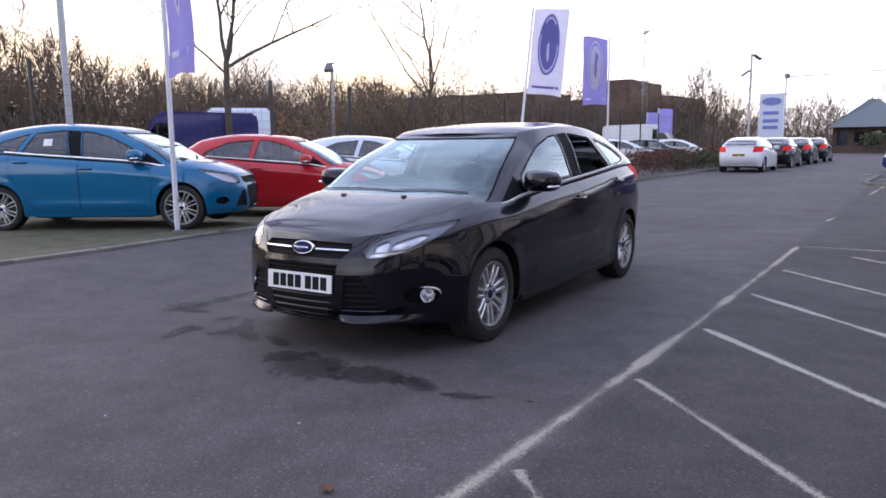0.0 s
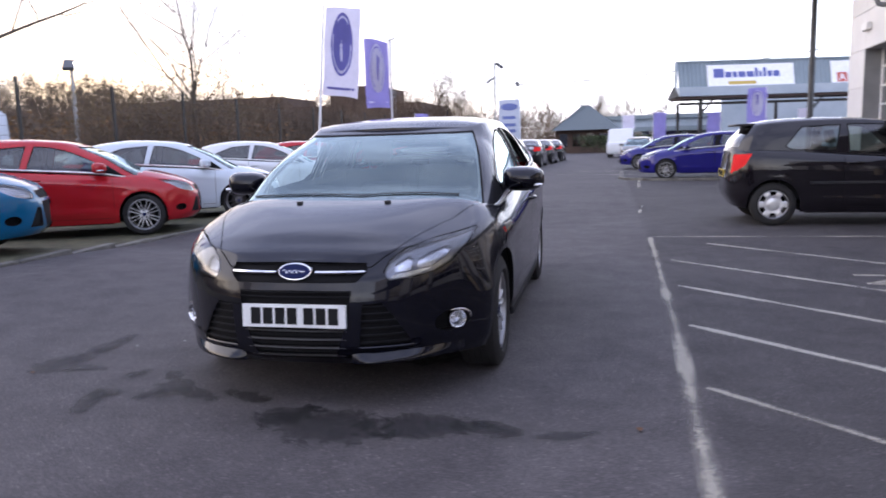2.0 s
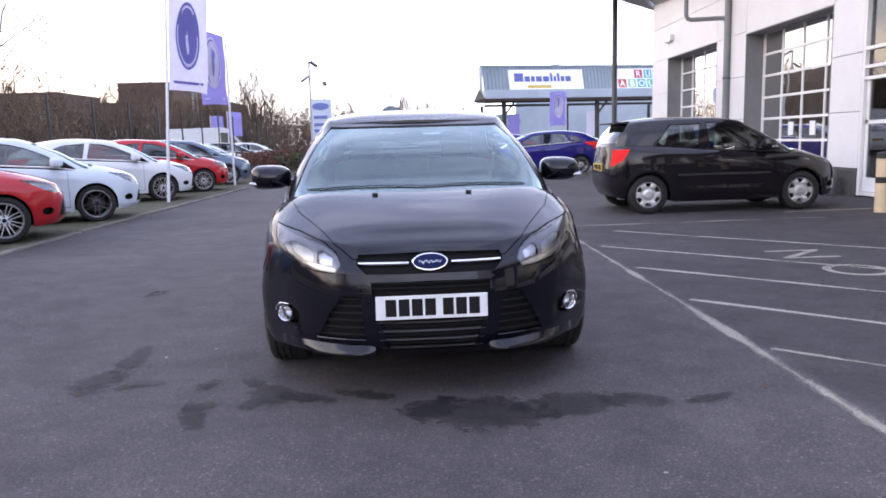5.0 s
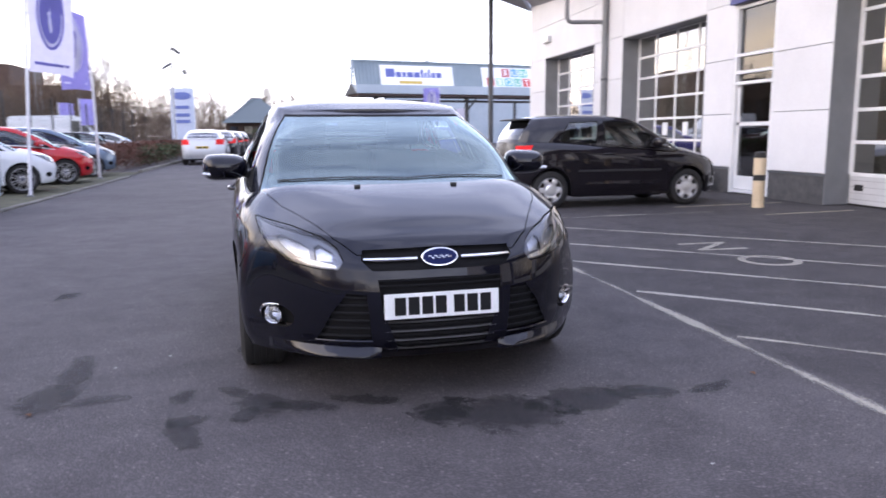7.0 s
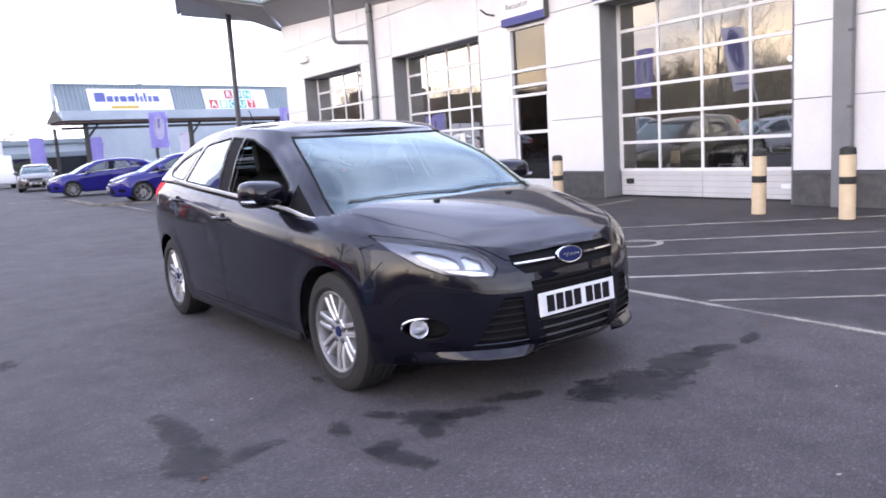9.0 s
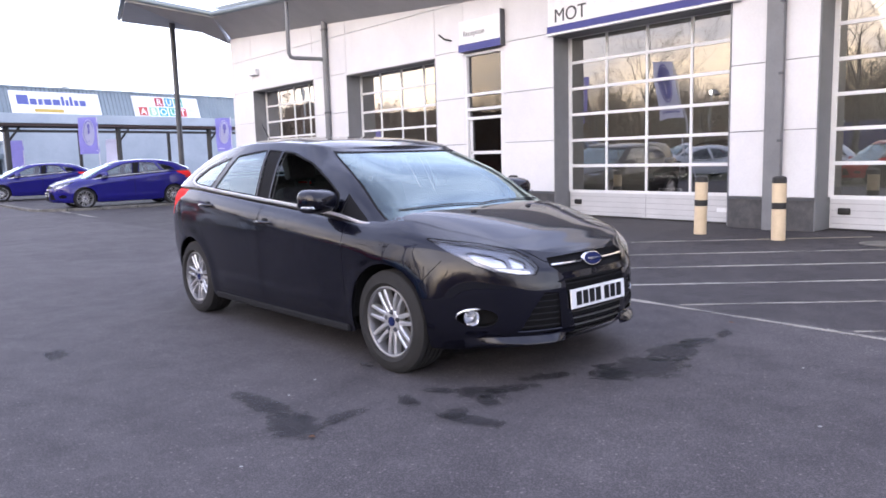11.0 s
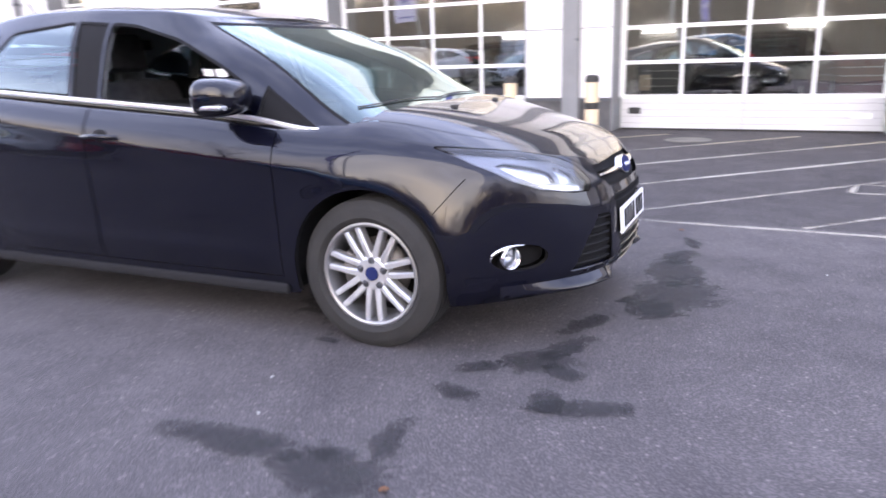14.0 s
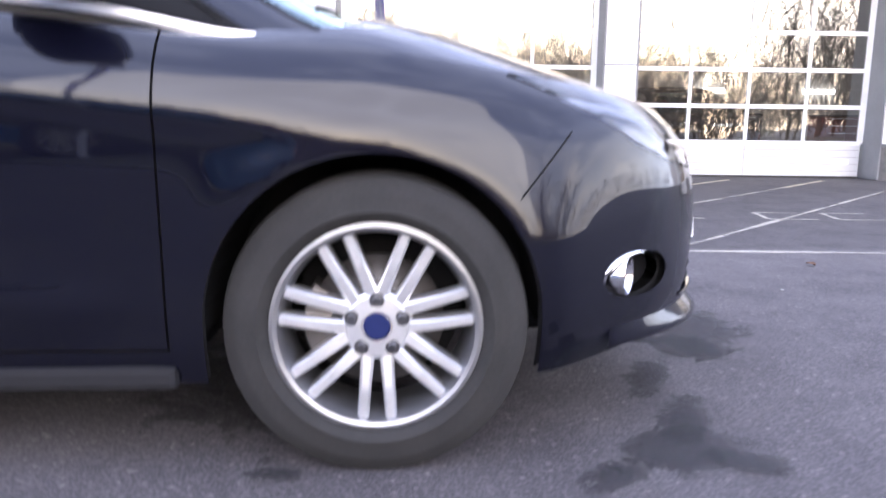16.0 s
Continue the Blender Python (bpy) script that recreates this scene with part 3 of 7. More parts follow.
def tube(pts, r, n=8, closed=False, cap=True):
    """A bent rod through the points; r is one radius or one for each point."""
    bm = bmesh.new()
    pts = [Vector(p) for p in pts]
    rs = r if isinstance(r, (list, tuple)) else [r] * len(pts)
    rings = []
    for i, p in enumerate(pts):
        a = pts[i - 1] if i or closed else p
        b = pts[(i + 1) % len(pts)] if i < len(pts) - 1 or closed else p
        d = (b - a).normalized()
        s = d.cross(Vector((0, 0, 1)) if abs(d.z) < 0.9 else Vector((1, 0, 0))).normalized()
        t = d.cross(s)
        rings.append([bm.verts.new(p + (s * math.cos(2 * math.pi * k / n) + t * math.sin(2 * math.pi * k / n)) * rs[i]) for k in range(n)])
    for q, w in list(zip(rings, rings[1:])) + ([(rings[-1], rings[0])] if closed else []):
        for k in range(n):
            bm.faces.new((q[k], q[(k + 1) % n], w[(k + 1) % n], w[k]))
    if cap and not closed:
        bm.faces.new(rings[0])
        bm.faces.new(rings[-1])
    bmesh.ops.recalc_face_normals(bm, faces=bm.faces[:])
    return bm


def box(bm, lo, hi, m=None, bevel=0.0):
    """A box from corner lo to corner hi added to bm, its edges bevelled."""
    a = bmesh.ops.create_cube(bm, size=1)["verts"]
    s = [h - l for l, h in zip(lo, hi)]
    c = [(h + l) / 2 for l, h in zip(lo, hi)]
    bmesh.ops.scale(bm, vec=s, verts=a)
    bmesh.ops.translate(bm, vec=c, verts=a)
    if bevel:
        es = list({e for v in a for e in v.link_edges})
        r = bmesh.ops.bevel(bm, geom=es, offset=bevel, segments=2, affect="EDGES", profile=0.6)
        a = list({v for f in r["faces"] for v in f.verts} | {v for v in a if v.is_valid})
    if m is not None:
        bmesh.ops.transform(bm, matrix=m, verts=a)
    return a


def part(name, bm, material, parent=None, label="", smooth=0.0):
    """Link a bmesh as one mesh object, under a thing or part if one is given."""
    me = bpy.data.meshes.new(name)
    bm.to_mesh(me)
    bm.free()
    if smooth:
        me.polygons.foreach_set("use_smooth", [True] * len(me.polygons))
        me.set_sharp_from_angle(angle=radians(smooth))
    me.materials.append(material)
    ob = new(name, me)
    if parent is not None:
        ob.parent = parent
    if label:
        ob["label"] = label
    return ob


def body_grids(P):
    """The lower body with its bonnet, and the cabin above it, as half shells."""
    na, ns, nb = P["mesh"][:3]
    nk = P["mesh"][3]
    rows = []
    cf, cr = P["cf"], P["cr"]
    for k in np.linspace(0, 1, nk):
        x, y = outline(float(spline(P["nose"], k)), float(spline(P["tail"], k)), P["W"] * float(spline(P["side"], k)), cf, cr, P["nf"], P["nr"], na, ns, nb)
        zs, zb = spline(P["shoulder"], x), spline(P["bottom"], x)
        rows.append(np.stack([x, y, zb + (zs - zb) * k], 1))
    sh = rows[-1]
    nc = P["mesh"][4]
    zc = spline(P["crown"], sh[:, 0])
    for f in np.cos(np.linspace(0, np.pi / 2, nc + 1))[1:]:
        f = max(f, 0)
        yy = sh[:, 1] * f
        rows.append(np.stack([sh[:, 0], yy, sh[:, 2] + zc * (1 - f ** spline(P["crown_pow"], sh[:, 0]))], 1))
    g = np.array(rows)
    g = soften(g, nk - 1, P.get("soft", 4), P.get("soft_n", 4))
    x, y, z = g[..., 0], g[..., 1], g[..., 2]
    R = P["R"]
    for ax in (P["fa"], P["ra"]):
        r = np.hypot(x - ax, z - R)
        g[..., 1] += np.where(y > 0.6, P.get("flare", 0.009) * np.exp(-(((r - P["arch"] - 0.01) / 0.07) ** 2)), 0)
    # corners of the front bumper stand out before the wheels
    g[..., 1] += np.where(y > 0.55, 0.036 * np.exp(-(((x - P["fa"] - 0.36) / 0.13) ** 2)) * np.clip((0.74 - z) / 0.25, 0, 1), 0)
    zl = spline(P["crease"], x)
    mask = np.clip((y - 0.68) / 0.08, 0, 1) * np.clip((P["fa"] + 0.1 - x) / 0.4, 0, 1)
    g[..., 1] -= mask * P.get("crease_d", 0.014) / (1 + np.exp(np.clip((z - zl) / 0.016, -30, 30))) * np.exp(-np.clip(zl - z, 0, 1) / 1.5)
    g[..., 1] += mask * P.get("lean", 0.024) * np.clip((z - 0.42) / 0.36, 0, 1) * np.exp(-np.clip(z - zl, 0, 1) / 0.09)
    zr = P.get("rocker", 0.36)
    g[..., 1] += mask * 0.008 * np.exp(-(((z - zr) / 0.05) ** 2)) * np.clip((P["fa"] - 0.4 - x) / 0.2, 0, 1) * np.clip((x - P["ra"] - 0.4) / 0.2, 0, 1)
    # cabin
    rows = []
    nk2 = P["mesh"][5]
    for k in np.linspace(0, 1, nk2):
        x, y = outline(float(spline(P["screen"], k)), float(spline(P["hatch"], k)), P["W"] * float(spline(P["tumble"], k)), P["gcf"], P["gcr"], P["gnf"] + (P.get("gnf_foot", P["gnf"]) - P["gnf"]) * (1 - k), P["gnr"],
                       na, ns, nb)
        zb, zt = spline(P["belt"], x), spline(P["rail"], x)
        rows.append(np.stack([x, y, zb + (zt - zb) * k], 1))
    sh = rows[-1]
    zc = spline(P["roof"], sh[:, 0])
    for f in np.cos(np.linspace(0, np.pi / 2, nc + 1))[1:]:
        f = max(f, 0)
        rows.append(np.stack([sh[:, 0], sh[:, 1] * f, sh[:, 2] + zc * (1 - f ** P.get("roof_pow", 3.5))], 1))
    h = np.array(rows)
    h = soften(h, nk2 - 1, 3, 3)
    return g, h


def detail_of(P):
    return P.get("detail", False)


def make_car(name, P, mats, label, category="car", group=""):
    """A parked car from its curves: body, doors, glass, lamps, wheels and cabin."""
    top = new(name)
    tagged(top, label, category, group)
    g, h = body_grids(P)
    R, arch = P["R"], P["arch"]
    paint, trim, glass, lamp, dark = mats["paint"], mats["trim"], mats["glass"], mats["lamp"], mats["dark"]
    lo, lsh = grid_mesh(g)
    # windscreen and its black edge follow the rows and columns of the cabin shell
    na, nk2 = P["mesh"][0], P["mesh"][5]
    marks = np.zeros((h.shape[0] - 1, h.shape[1] - 1), int)
    col = lambda q: max(2, round(math.asin(q ** (P["gnf"] / 2)) / (math.pi / 2) * na))
    c1, c2, top_row = col(P["glass_to"]), col(P["glass_to"] + P.get("band", 0.03)), nk2 - 1 - (1 if detail_of(P) else 0)
    marks[:top_row, :c2] = 51
    marks[:top_row - 1, :c1] = 52
    up, ush = grid_mesh(h, marks)
    side = lambda f: f.normal.y > 0.35 and f.calc_center_median().y > 0.4
    front = lambda f: f.normal.x > 0.12 and f.calc_center_median().x > 0.8
    rear = lambda f: f.normal.x < -0.3 and f.calc_center_median().x < -0.8
    detail = P.get("detail", False)
    # wheel arches
    for ax in (P["fa"], P["ra"]):
        cut(lo, arch_shape(ax, R + 0.01, arch, 24 if detail else 14), "y", 99, lambda f: f.calc_center_median().y > 0.45 and f.normal.z < 0.6)
    lay = lo.faces.layers.int["region"]
    # seams and doors
    gap = P.get("gap", 0.005)
    keep = lambda f: side(f) and f[lay] != 99
    n = 10
    doors = []
    for poly in P["doors"]:
        cut(lo, poly, "y", 98, keep)
        cut(lo, inset(poly, gap), "y", n, keep)
        doors.append(n)
        n += 1
    # lamps, grilles and vents in the nose and tail
    extra = []
    for nm, poly, axis, m, lab, edge in P["front"]:
        test = (lambda f: front(f) and f[lay] == 0) if axis == "x" else (lambda f: side(f) and f[lay] == 0 and f.calc_center_median().x > 1)
        if edge:
            cut(lo, poly, axis, 98 if edge > 0 else 97, test)
            cut(lo, inset(poly, abs(edge)), axis, n, front)
        else:
            cut(lo, poly, axis, n, test)
        extra.append((nm, n, m, lab))
        n += 1
    chambers = []
    if "chambers" in P:
        head = next(r for nm, r, _, _ in extra if nm == "headlamp")
        for poly in P["chambers"]:
            cut(lo, poly, "x", n, lambda f: f[lay] == head)
            chambers.append(n)
            n += 1
    for nm, poly, axis, m, lab, edge in P["rear"]:
        cut(lo, poly, axis, n, (lambda f: rear(f) and f[lay] == 0) if axis == "x" else (lambda f: side(f) and f[lay] == 0 and f.calc_center_median().x < -1))
        extra.append((nm, n, m, lab))
        n += 1
    # bonnet and deck: what lies under the cabin goes
    zmin = min(p[1] for p in P["shoulder"])
    xs, xt, gw = P["screen"][0][1], P["hatch"][0][1], P["W"] * P["tumble"][0][1]

    def under(c):
        if c.z < zmin or c.y > gw - 0.05:
            return False
        if c.x > P["gcf"]:
            q = ((c.x - P["gcf"]) / (xs - 0.06 - P["gcf"])) ** P.get("gnf_foot", P["gnf"]) + (c.y / gw) ** P.get("gnf_foot", P["gnf"])
            return q < 1
        return c.x > xt + 0.12
    for f in lo.faces:
        c = f.calc_center_median()
        if f[lay] == 0 and f.normal.z > 0.8 and under(c):
            f[lay] = 99
    # bonnet shut line
    if "bonnet" in P:
        cut(lo, P["bonnet"], "z", 98, lambda f: f[lay] == 0 and f.normal.z > 0.3 and f.calc_center_median().z > 0.6)
        cut(lo, inset(P["bonnet"], 0.004), "z", 9, lambda f: f.normal.z > 0.3 and f[lay] == 98 and f.calc_center_median().z > 0.6)
        hang("bonnet", take(lo, lsh, {9}), paint, top)
    hang("body", take(lo, lsh, {0}), paint, top)
    for i, r in enumerate(doors):
        nm = "door" if i < P.get("n_doors", 2) else "filler_flap"
        hang(nm, take(lo, lsh, {r}, 1), paint, top)
        if nm == "door":
            hang(nm, take(lo, lsh, {r}, -1), paint, top)
    for nm, r, m, lab in extra:
        dip = P.get("dip", {}).get(nm, 0.0)
        if nm in P.get("single", ()):
            hang(nm, take(lo, lsh, {r}, 0, dip), mats[m], top, lab)
        else:
            for q in (1, -1):
                o = hang(nm, take(lo, lsh, {r}, q, dip), mats[m], top, lab)
                if nm == "headlamp":
                    hang("lens", take(lo, lsh, {r, *chambers}, q, 0.001), mats["lens"], o, "clear plastic lens")
                    for k, c in enumerate(chambers):
                        hang("reflector", take(lo, lsh, {c}, q, -0.045 if k < 2 else -0.034), mats["facet"], o, "bright silver reflector")
                    for bx, bz, br in P.get("bowls", ()):
                        hit = smooth_front(lsh, bx, bz)
                        bm = lathe([(0.0, -0.035), (br * 0.3, -0.034), (br * 0.34, -0.03), (br * 0.5, -0.024), (br * 0.85, -0.004), (br, 0.0), (br * 1.06, -0.004)], 28)
                        bmesh.ops.transform(bm, matrix=pose(hit.x - 0.016, q * bx, bz, 0, 0, -90 + q * 20) @ Matrix.Identity(4), verts=bm.verts)
                        part("reflector", bm, mats["chrome"], o, "", 40)
    hang("inner_shell", take(lo, lsh, set(range(99)) - {97} - {r for _, r, _, _ in extra} - set(chambers), 0, -0.022), dark, top)

    hang("edge_trim", take(lo, lsh, {97}, 0, 0.003), mats.get("bezel", trim), top)
    # cabin: windows cut out of the shell, pillars stay
    ulay = up.faces.layers.int["region"]
    n = 10
    wins = []
    for i, poly in enumerate(P["windows"]):
        if detail and i < 3:
            poly = rounded(poly, 0.03, 2)
        least = 0.12 if i in P.get("sail", ()) else 0.45
        uside = lambda f: f.normal.y > least and f[ulay] in (0, 60 + i)
        cut(up, poly, "y", 60 + i, uside)
        cut(up, inset(poly, 0.012), "y", n, uside)
        wins.append(n)
        n += 1
    urear = lambda f: f.normal.x < -0.25 and f[ulay] == 0
    cut(up, P["backlight"], "x", 53, urear)
    roof = take(up, ush, {0})
    hang("roof", roof, paint, top)
    hang("windscreen_surround", take(up, ush, {51}), mats["gloss_black"], top)
    hang("windscreen", take(up, ush, {52}), mats["screen"], top)
    hang("rear_window", take(up, ush, {53}), glass, top)
    for i, r in enumerate(wins):
        for s in (1, -1):
            hang("window_trim", take(up, ush, {60 + i}, s), mats["gloss_black"], top)
            if (i, s) in P.get("open", ()):
                continue
            hang("window", take(up, ush, {r}, s, -0.004), mats["sail"] if i in P.get("sail", ()) else mats["privacy"] if i in P.get("dark_windows", ()) else glass, top)
    hang("headlining", take(up, ush, {0, 51}, 0, -0.03), mats["lining"], top)
    # wheels and their housings
    for ax in (P["fa"], P["ra"]):
        for s in (1, -1):
            make_wheel(top, (ax, s * P["track"], R - 0.006), s, R, P["rim"], P["wheel"], mats, detail)
            bm = bmesh.new()
            nseg = 20
            ring = []
            for i in range(nseg + 1):
                a = math.pi * (i / nseg) * 1.06 - math.pi * 0.03
                cx, cz = ax + (arch + 0.012) * math.cos(a), R + 0.01 + (arch + 0.012) * math.sin(a)
                ring.append((bm.verts.new((cx, s * (P["W"] - 0.035 - 0.12 * max(0, (abs(cx) - abs(ax)) / arch) ** 1.5), cz)), bm.verts.new((cx, s * 0.5, cz))))
            for a, b in zip(ring, ring[1:]):
                bm.faces.new((a[0], b[0], b[1], a[1]))
            bm.faces.new([r[1] for r in ring])
            part("arch_liner", bm, dark, top)
    # underbody
    bm = bmesh.new()
    box(bm, (P["ra"] + 0.42, -P["W"] * 0.86, 0.17), (P["fa"] - 0.42, P["W"] * 0.86, 0.3), bevel=0.03)
    box(bm, (P["fa"] - 0.5, -0.52, 0.2), (P["nose"][0][1] - 0.1, 0.52, 0.34), bevel=0.03)
    box(bm, (P["tail"][0][1] + 0.12, -0.52, 0.24), (P["ra"] + 0.5, 0.52, 0.34), bevel=0.03)
    part("underbody", bm, dark, top)
    cabin(top, P, mats)
    # dark cards line the doors up to the window sills
    for s in (1, -1):
        bm = bmesh.new()
        rows = []
        for x in np.linspace(P["doors"][0][0][0] + 0.02, P["ra"] + 0.1, 16):
            zt = float(spline(P["belt"], x)) + 0.022
            yy = smooth_side(ush, float(x), zt).y
            rows.append([bm.verts.new((x, s * (yy - d), z)) for d, z in ((0.034, 0.36), (0.034, zt - 0.03), (0.026, zt), (0.012, zt))])
        for a, b in zip(rows, rows[1:]):
            for i in range(3):
                bm.faces.new((a[i], a[i + 1], b[i + 1], b[i]))
        part("door_card", bm, dark, top)
    # belt strip
    if P.get("chrome"):
        xs_ = np.linspace(*P["chrome"], 40)
        o = [smooth_side(ush, x, float(spline(P["belt"], x)) + P.get("chrome_up", 0.016)) for x in xs_]
        for s in (1, -1):
            pts = [(p.x, s * (p.y + 0.002), p.z) for p in o]
            part("belt_moulding", ribbon(pts, 0.011, s), mats["bright"], top, "bright chrome belt moulding", 40)
            if P.get("sweep"):
                bend = [smooth_side(ush, x, z) for x, z in P["sweep"]]
                part("belt_moulding", tube([(p.x, s * (p.y + 0.001), p.z) for p in bend], [0.009] * (len(bend) - 2) + [0.007, 0.003], 8), mats["bright"], top, "chrome moulding round the last window", 60)
    # mirrors
    mx, mz = P["mirror"]
    my = smooth_side(ush, mx, mz).y
    for s in (1, -1):
        bm = bmesh.new()
        v = bmesh.ops.create_uvsphere(bm, u_segments=24, v_segments=14, radius=1)["verts"]
        for w in v:
            x, y, z = w.co
            e = lambda q, p: math.copysign(abs(q) ** p, q)
            xx = e(x, 0.8)
            w.co = (0.135 * xx if xx > 0 else 0.065 * xx, 0.128 * e(y, 0.62), 0.077 * e(z, 0.66) * (1 - 0.1 * y))
        bmesh.ops.transform(bm, matrix=pose(mx + 0.045, s * (my + 0.12), mz + 0.06, 0, 0, s * -8), verts=bm.verts)
        mir = part("mirror", bm, paint, top, smooth=50)
        bm = bmesh.new()
        box(bm, (mx - 0.02, min(s * (my - 0.03), s * (my + 0.09)), mz - 0.005), (mx + 0.05, max(s * (my - 0.03), s * (my + 0.09)), mz + 0.04), bevel=0.012)
        part("mirror_foot", bm, trim, mir)
        bm = bmesh.new()
        box(bm, (mx + 0.05, min(s * (my + 0.1), s * (my + 0.243)), mz + 0.014), (mx + 0.162, max(s * (my + 0.1), s * (my + 0.243)), mz + 0.034), bevel=0.007)
        part("indicator", bm, mats["lamp"], mir)
    # handles
    for hx, hz in P["handles"]:
        hy = smooth_side(lsh, hx, hz).y
        for s in (1, -1):
            bm = tube([(hx + 0.1, s * (hy - 0.01), hz), (hx + 0.075, s * (hy + 0.028), hz + 0.002), (hx, s * (hy + 0.036), hz + 0.005),
                       (hx - 0.075, s * (hy + 0.03), hz + 0.002), (hx - 0.1, s * (hy - 0.01), hz)], 0.012, 10)
            handle = part("door_handle", bm, paint, top, smooth=60)
            if detail:
                bm = bmesh.new()
                v = bmesh.ops.create_uvsphere(bm, u_segments=20, v_segments=10, radius=1)["verts"]
                for w in v:
                    w.co = (hx + 0.05 * w.co.x, s * (hy - 0.006) + 0.012 * w.co.y, hz + 0.034 * w.co.z)
                part("handle_cup", bm, dark, handle, "", 60)
    # plate with bars for its characters
    plates(top, P, mats, lsh)
    # aerial
    if P.get("aerial"):
        ax, az = P["aerial"]
        bm = tube([(ax, 0, az - 0.02), (ax - 0.02, 0, az + 0.04), (ax - 0.16, 0, az + 0.2)], [0.012, 0.006, 0.003], 8)
        part("aerial", bm, dark, top)
    if detail:
        front_details(top, P, mats, lsh, ush)
    lo.free()
    up.free()
    return top


def smooth_side(shell, x, z):
    hit = shell[0].ray_cast(Vector((x, 3, z)), Vector((0, -1, 0)))[0]
    return hit if hit else Vector((x, 0.8, z))


def smooth_front(shell, y, z):
    hit = shell[0].ray_cast(Vector((4, abs(y), z)), Vector((-1, 0, 0)))[0]
    return Vector((hit.x, y, z)) if hit else Vector((2.1, y, z))


def ribbon(pts, half, s):
    """A narrow moulding along points on a body side."""
    bm = bmesh.new()
    vs = []
    for p in pts:
        p = Vector(p)
        vs.append([bm.verts.new(p + Vector((0, s * dy, dz))) for dy, dz in ((-0.004, -half), (0.004, -half * 0.8), (0.006, 0), (0.004, half * 0.8), (-0.004, half))])
    for a, b in zip(vs, vs[1:]):
        for i in range(4):
            bm.faces.new((a[i], a[i + 1], b[i + 1], b[i]))
    bm.faces.new(vs[0])
    bm.faces.new(vs[-1])
    bmesh.ops.recalc_face_normals(bm, faces=bm.faces[:])
    return bm


def plates(top, P, mats, shell):
    for end in P.get("plates", ("front", "rear")):
        s = 1 if end == "front" else -1
        z = P["plate_z"][end]
        if end == "front":
            x = smooth_front(shell, 0, z).x - 0.004
        else:
            hit = shell[0].ray_cast(Vector((-4, 0.2, z)), Vector((1, 0, 0)))[0]
            x = (hit.x if hit else P["tail"][0][1]) - 0.008
        m = pose(x, 0, z, 0, P.get("plate_tilt", -4) * s, 0 if s > 0 else 180)
        bm = bmesh.new()
        box(bm, (-0.006, -0.26, -0.0555), (0.004, 0.26, 0.0555), m, 0.003)
        pl = part("number_plate", bm, mats["plate" if s > 0 else "plate_rear"], top, "white number plate with dark bars" if s > 0 else "yellow number plate with dark bars")
        xs = -0.215
        for i in range(7):
            bm = bmesh.new()
            box(bm, (0.003, xs, -0.0395), (0.0052, xs + 0.05, 0.0395), m)
            part("bar", bm, mats["dark"], pl)
            xs += 0.061 if i != 3 else 0.083


def cabin(top, P, mats):
    """Seats, dashboard, wheel and floor seen through the glass."""
    dark, cloth = mats["dark"], mats["cloth"]
    fz = 0.3
    bm = bmesh.new()
    box(bm, (P["tail"][0][1] + 0.35, -0.68, fz - 0.04), (P["fa"] - 0.3, 0.68, fz), bevel=0.01)
    part("cabin_floor", bm, dark, top)
    bz = float(spline(P["belt"], 0.5))
    dx = P["gcf"] + 0.12
    bm = bmesh.new()
    box(bm, (dx - 0.12, -0.7, 0.62), (dx + 0.35, 0.7, bz - 0.03), bevel=0.06)
    box(bm, (dx - 0.2, 0.18 - 0.56, bz - 0.14), (dx + 0.1, 0.18 - 0.12 - 0.1, bz + 0.03), bevel=0.05)
    part("dashboard", bm, dark, top, smooth=50)
    st = pose(dx - 0.28, -0.36, bz - 0.06, 0, 64, 0)
    bm = tube([st @ Vector((0.185 * math.cos(a), 0.185 * math.sin(a), 0)) for a in np.linspace(0, 2 * math.pi, 28, endpoint=False)], 0.016, 8, closed=True)
    box(bm, (-0.17, -0.02, -0.02), (0.17, 0.02, 0.0), st, 0.005)
    box(bm, (-0.07, -0.07, -0.03), (0.07, 0.07, 0.015), st, 0.02)
    part("steering_wheel", bm, dark, top, smooth=50)
    sz = P.get("seat", 0.0)
    for x, ys in ((P.get("seat_x", -0.05), (-0.36, 0.36)), (P.get("seat_x", -0.05) - 0.85, (-0.42, 0.0, 0.42))):
        for y in ys:
            w = 0.25 if len(ys) == 2 else 0.2
            bm = bmesh.new()
            box(bm, (x - 0.1, y - w, fz + 0.02 + sz), (x + 0.42, y + w, fz + 0.24 + sz), bevel=0.05)
            box(bm, (-0.075, -w, 0), (0.075, w, 0.6), pose(x - 0.1, y, fz + 0.2 + sz, 0, -20, 0), 0.06)
            seat = part("seat", bm, cloth, top, smooth=50)
            bm = bmesh.new()
            hm = pose(x - 0.1 - 0.24, y, fz + 0.2 + sz + (0.62 if len(ys) == 2 else 0.54), 0, -14, 0)
            hh = 0.2 if len(ys) == 2 else 0.1
            box(bm, (-0.05, -0.13, 0.0), (0.05, 0.13, hh), hm, 0.045)
            for q in (-0.06, 0.06):
                box(bm, (-0.006, q - 0.006, -0.12), (0.006, q + 0.006, 0.03), hm)
            part("headrest", bm, cloth, seat, smooth=50)
    bm = bmesh.new()
    box(bm, (dx - 0.62, -0.11, P["mir_z"] - 0.03), (dx - 0.59, 0.11, P["mir_z"] + 0.03), bevel=0.012)
    part("rear_view_mirror", bm, dark, top)


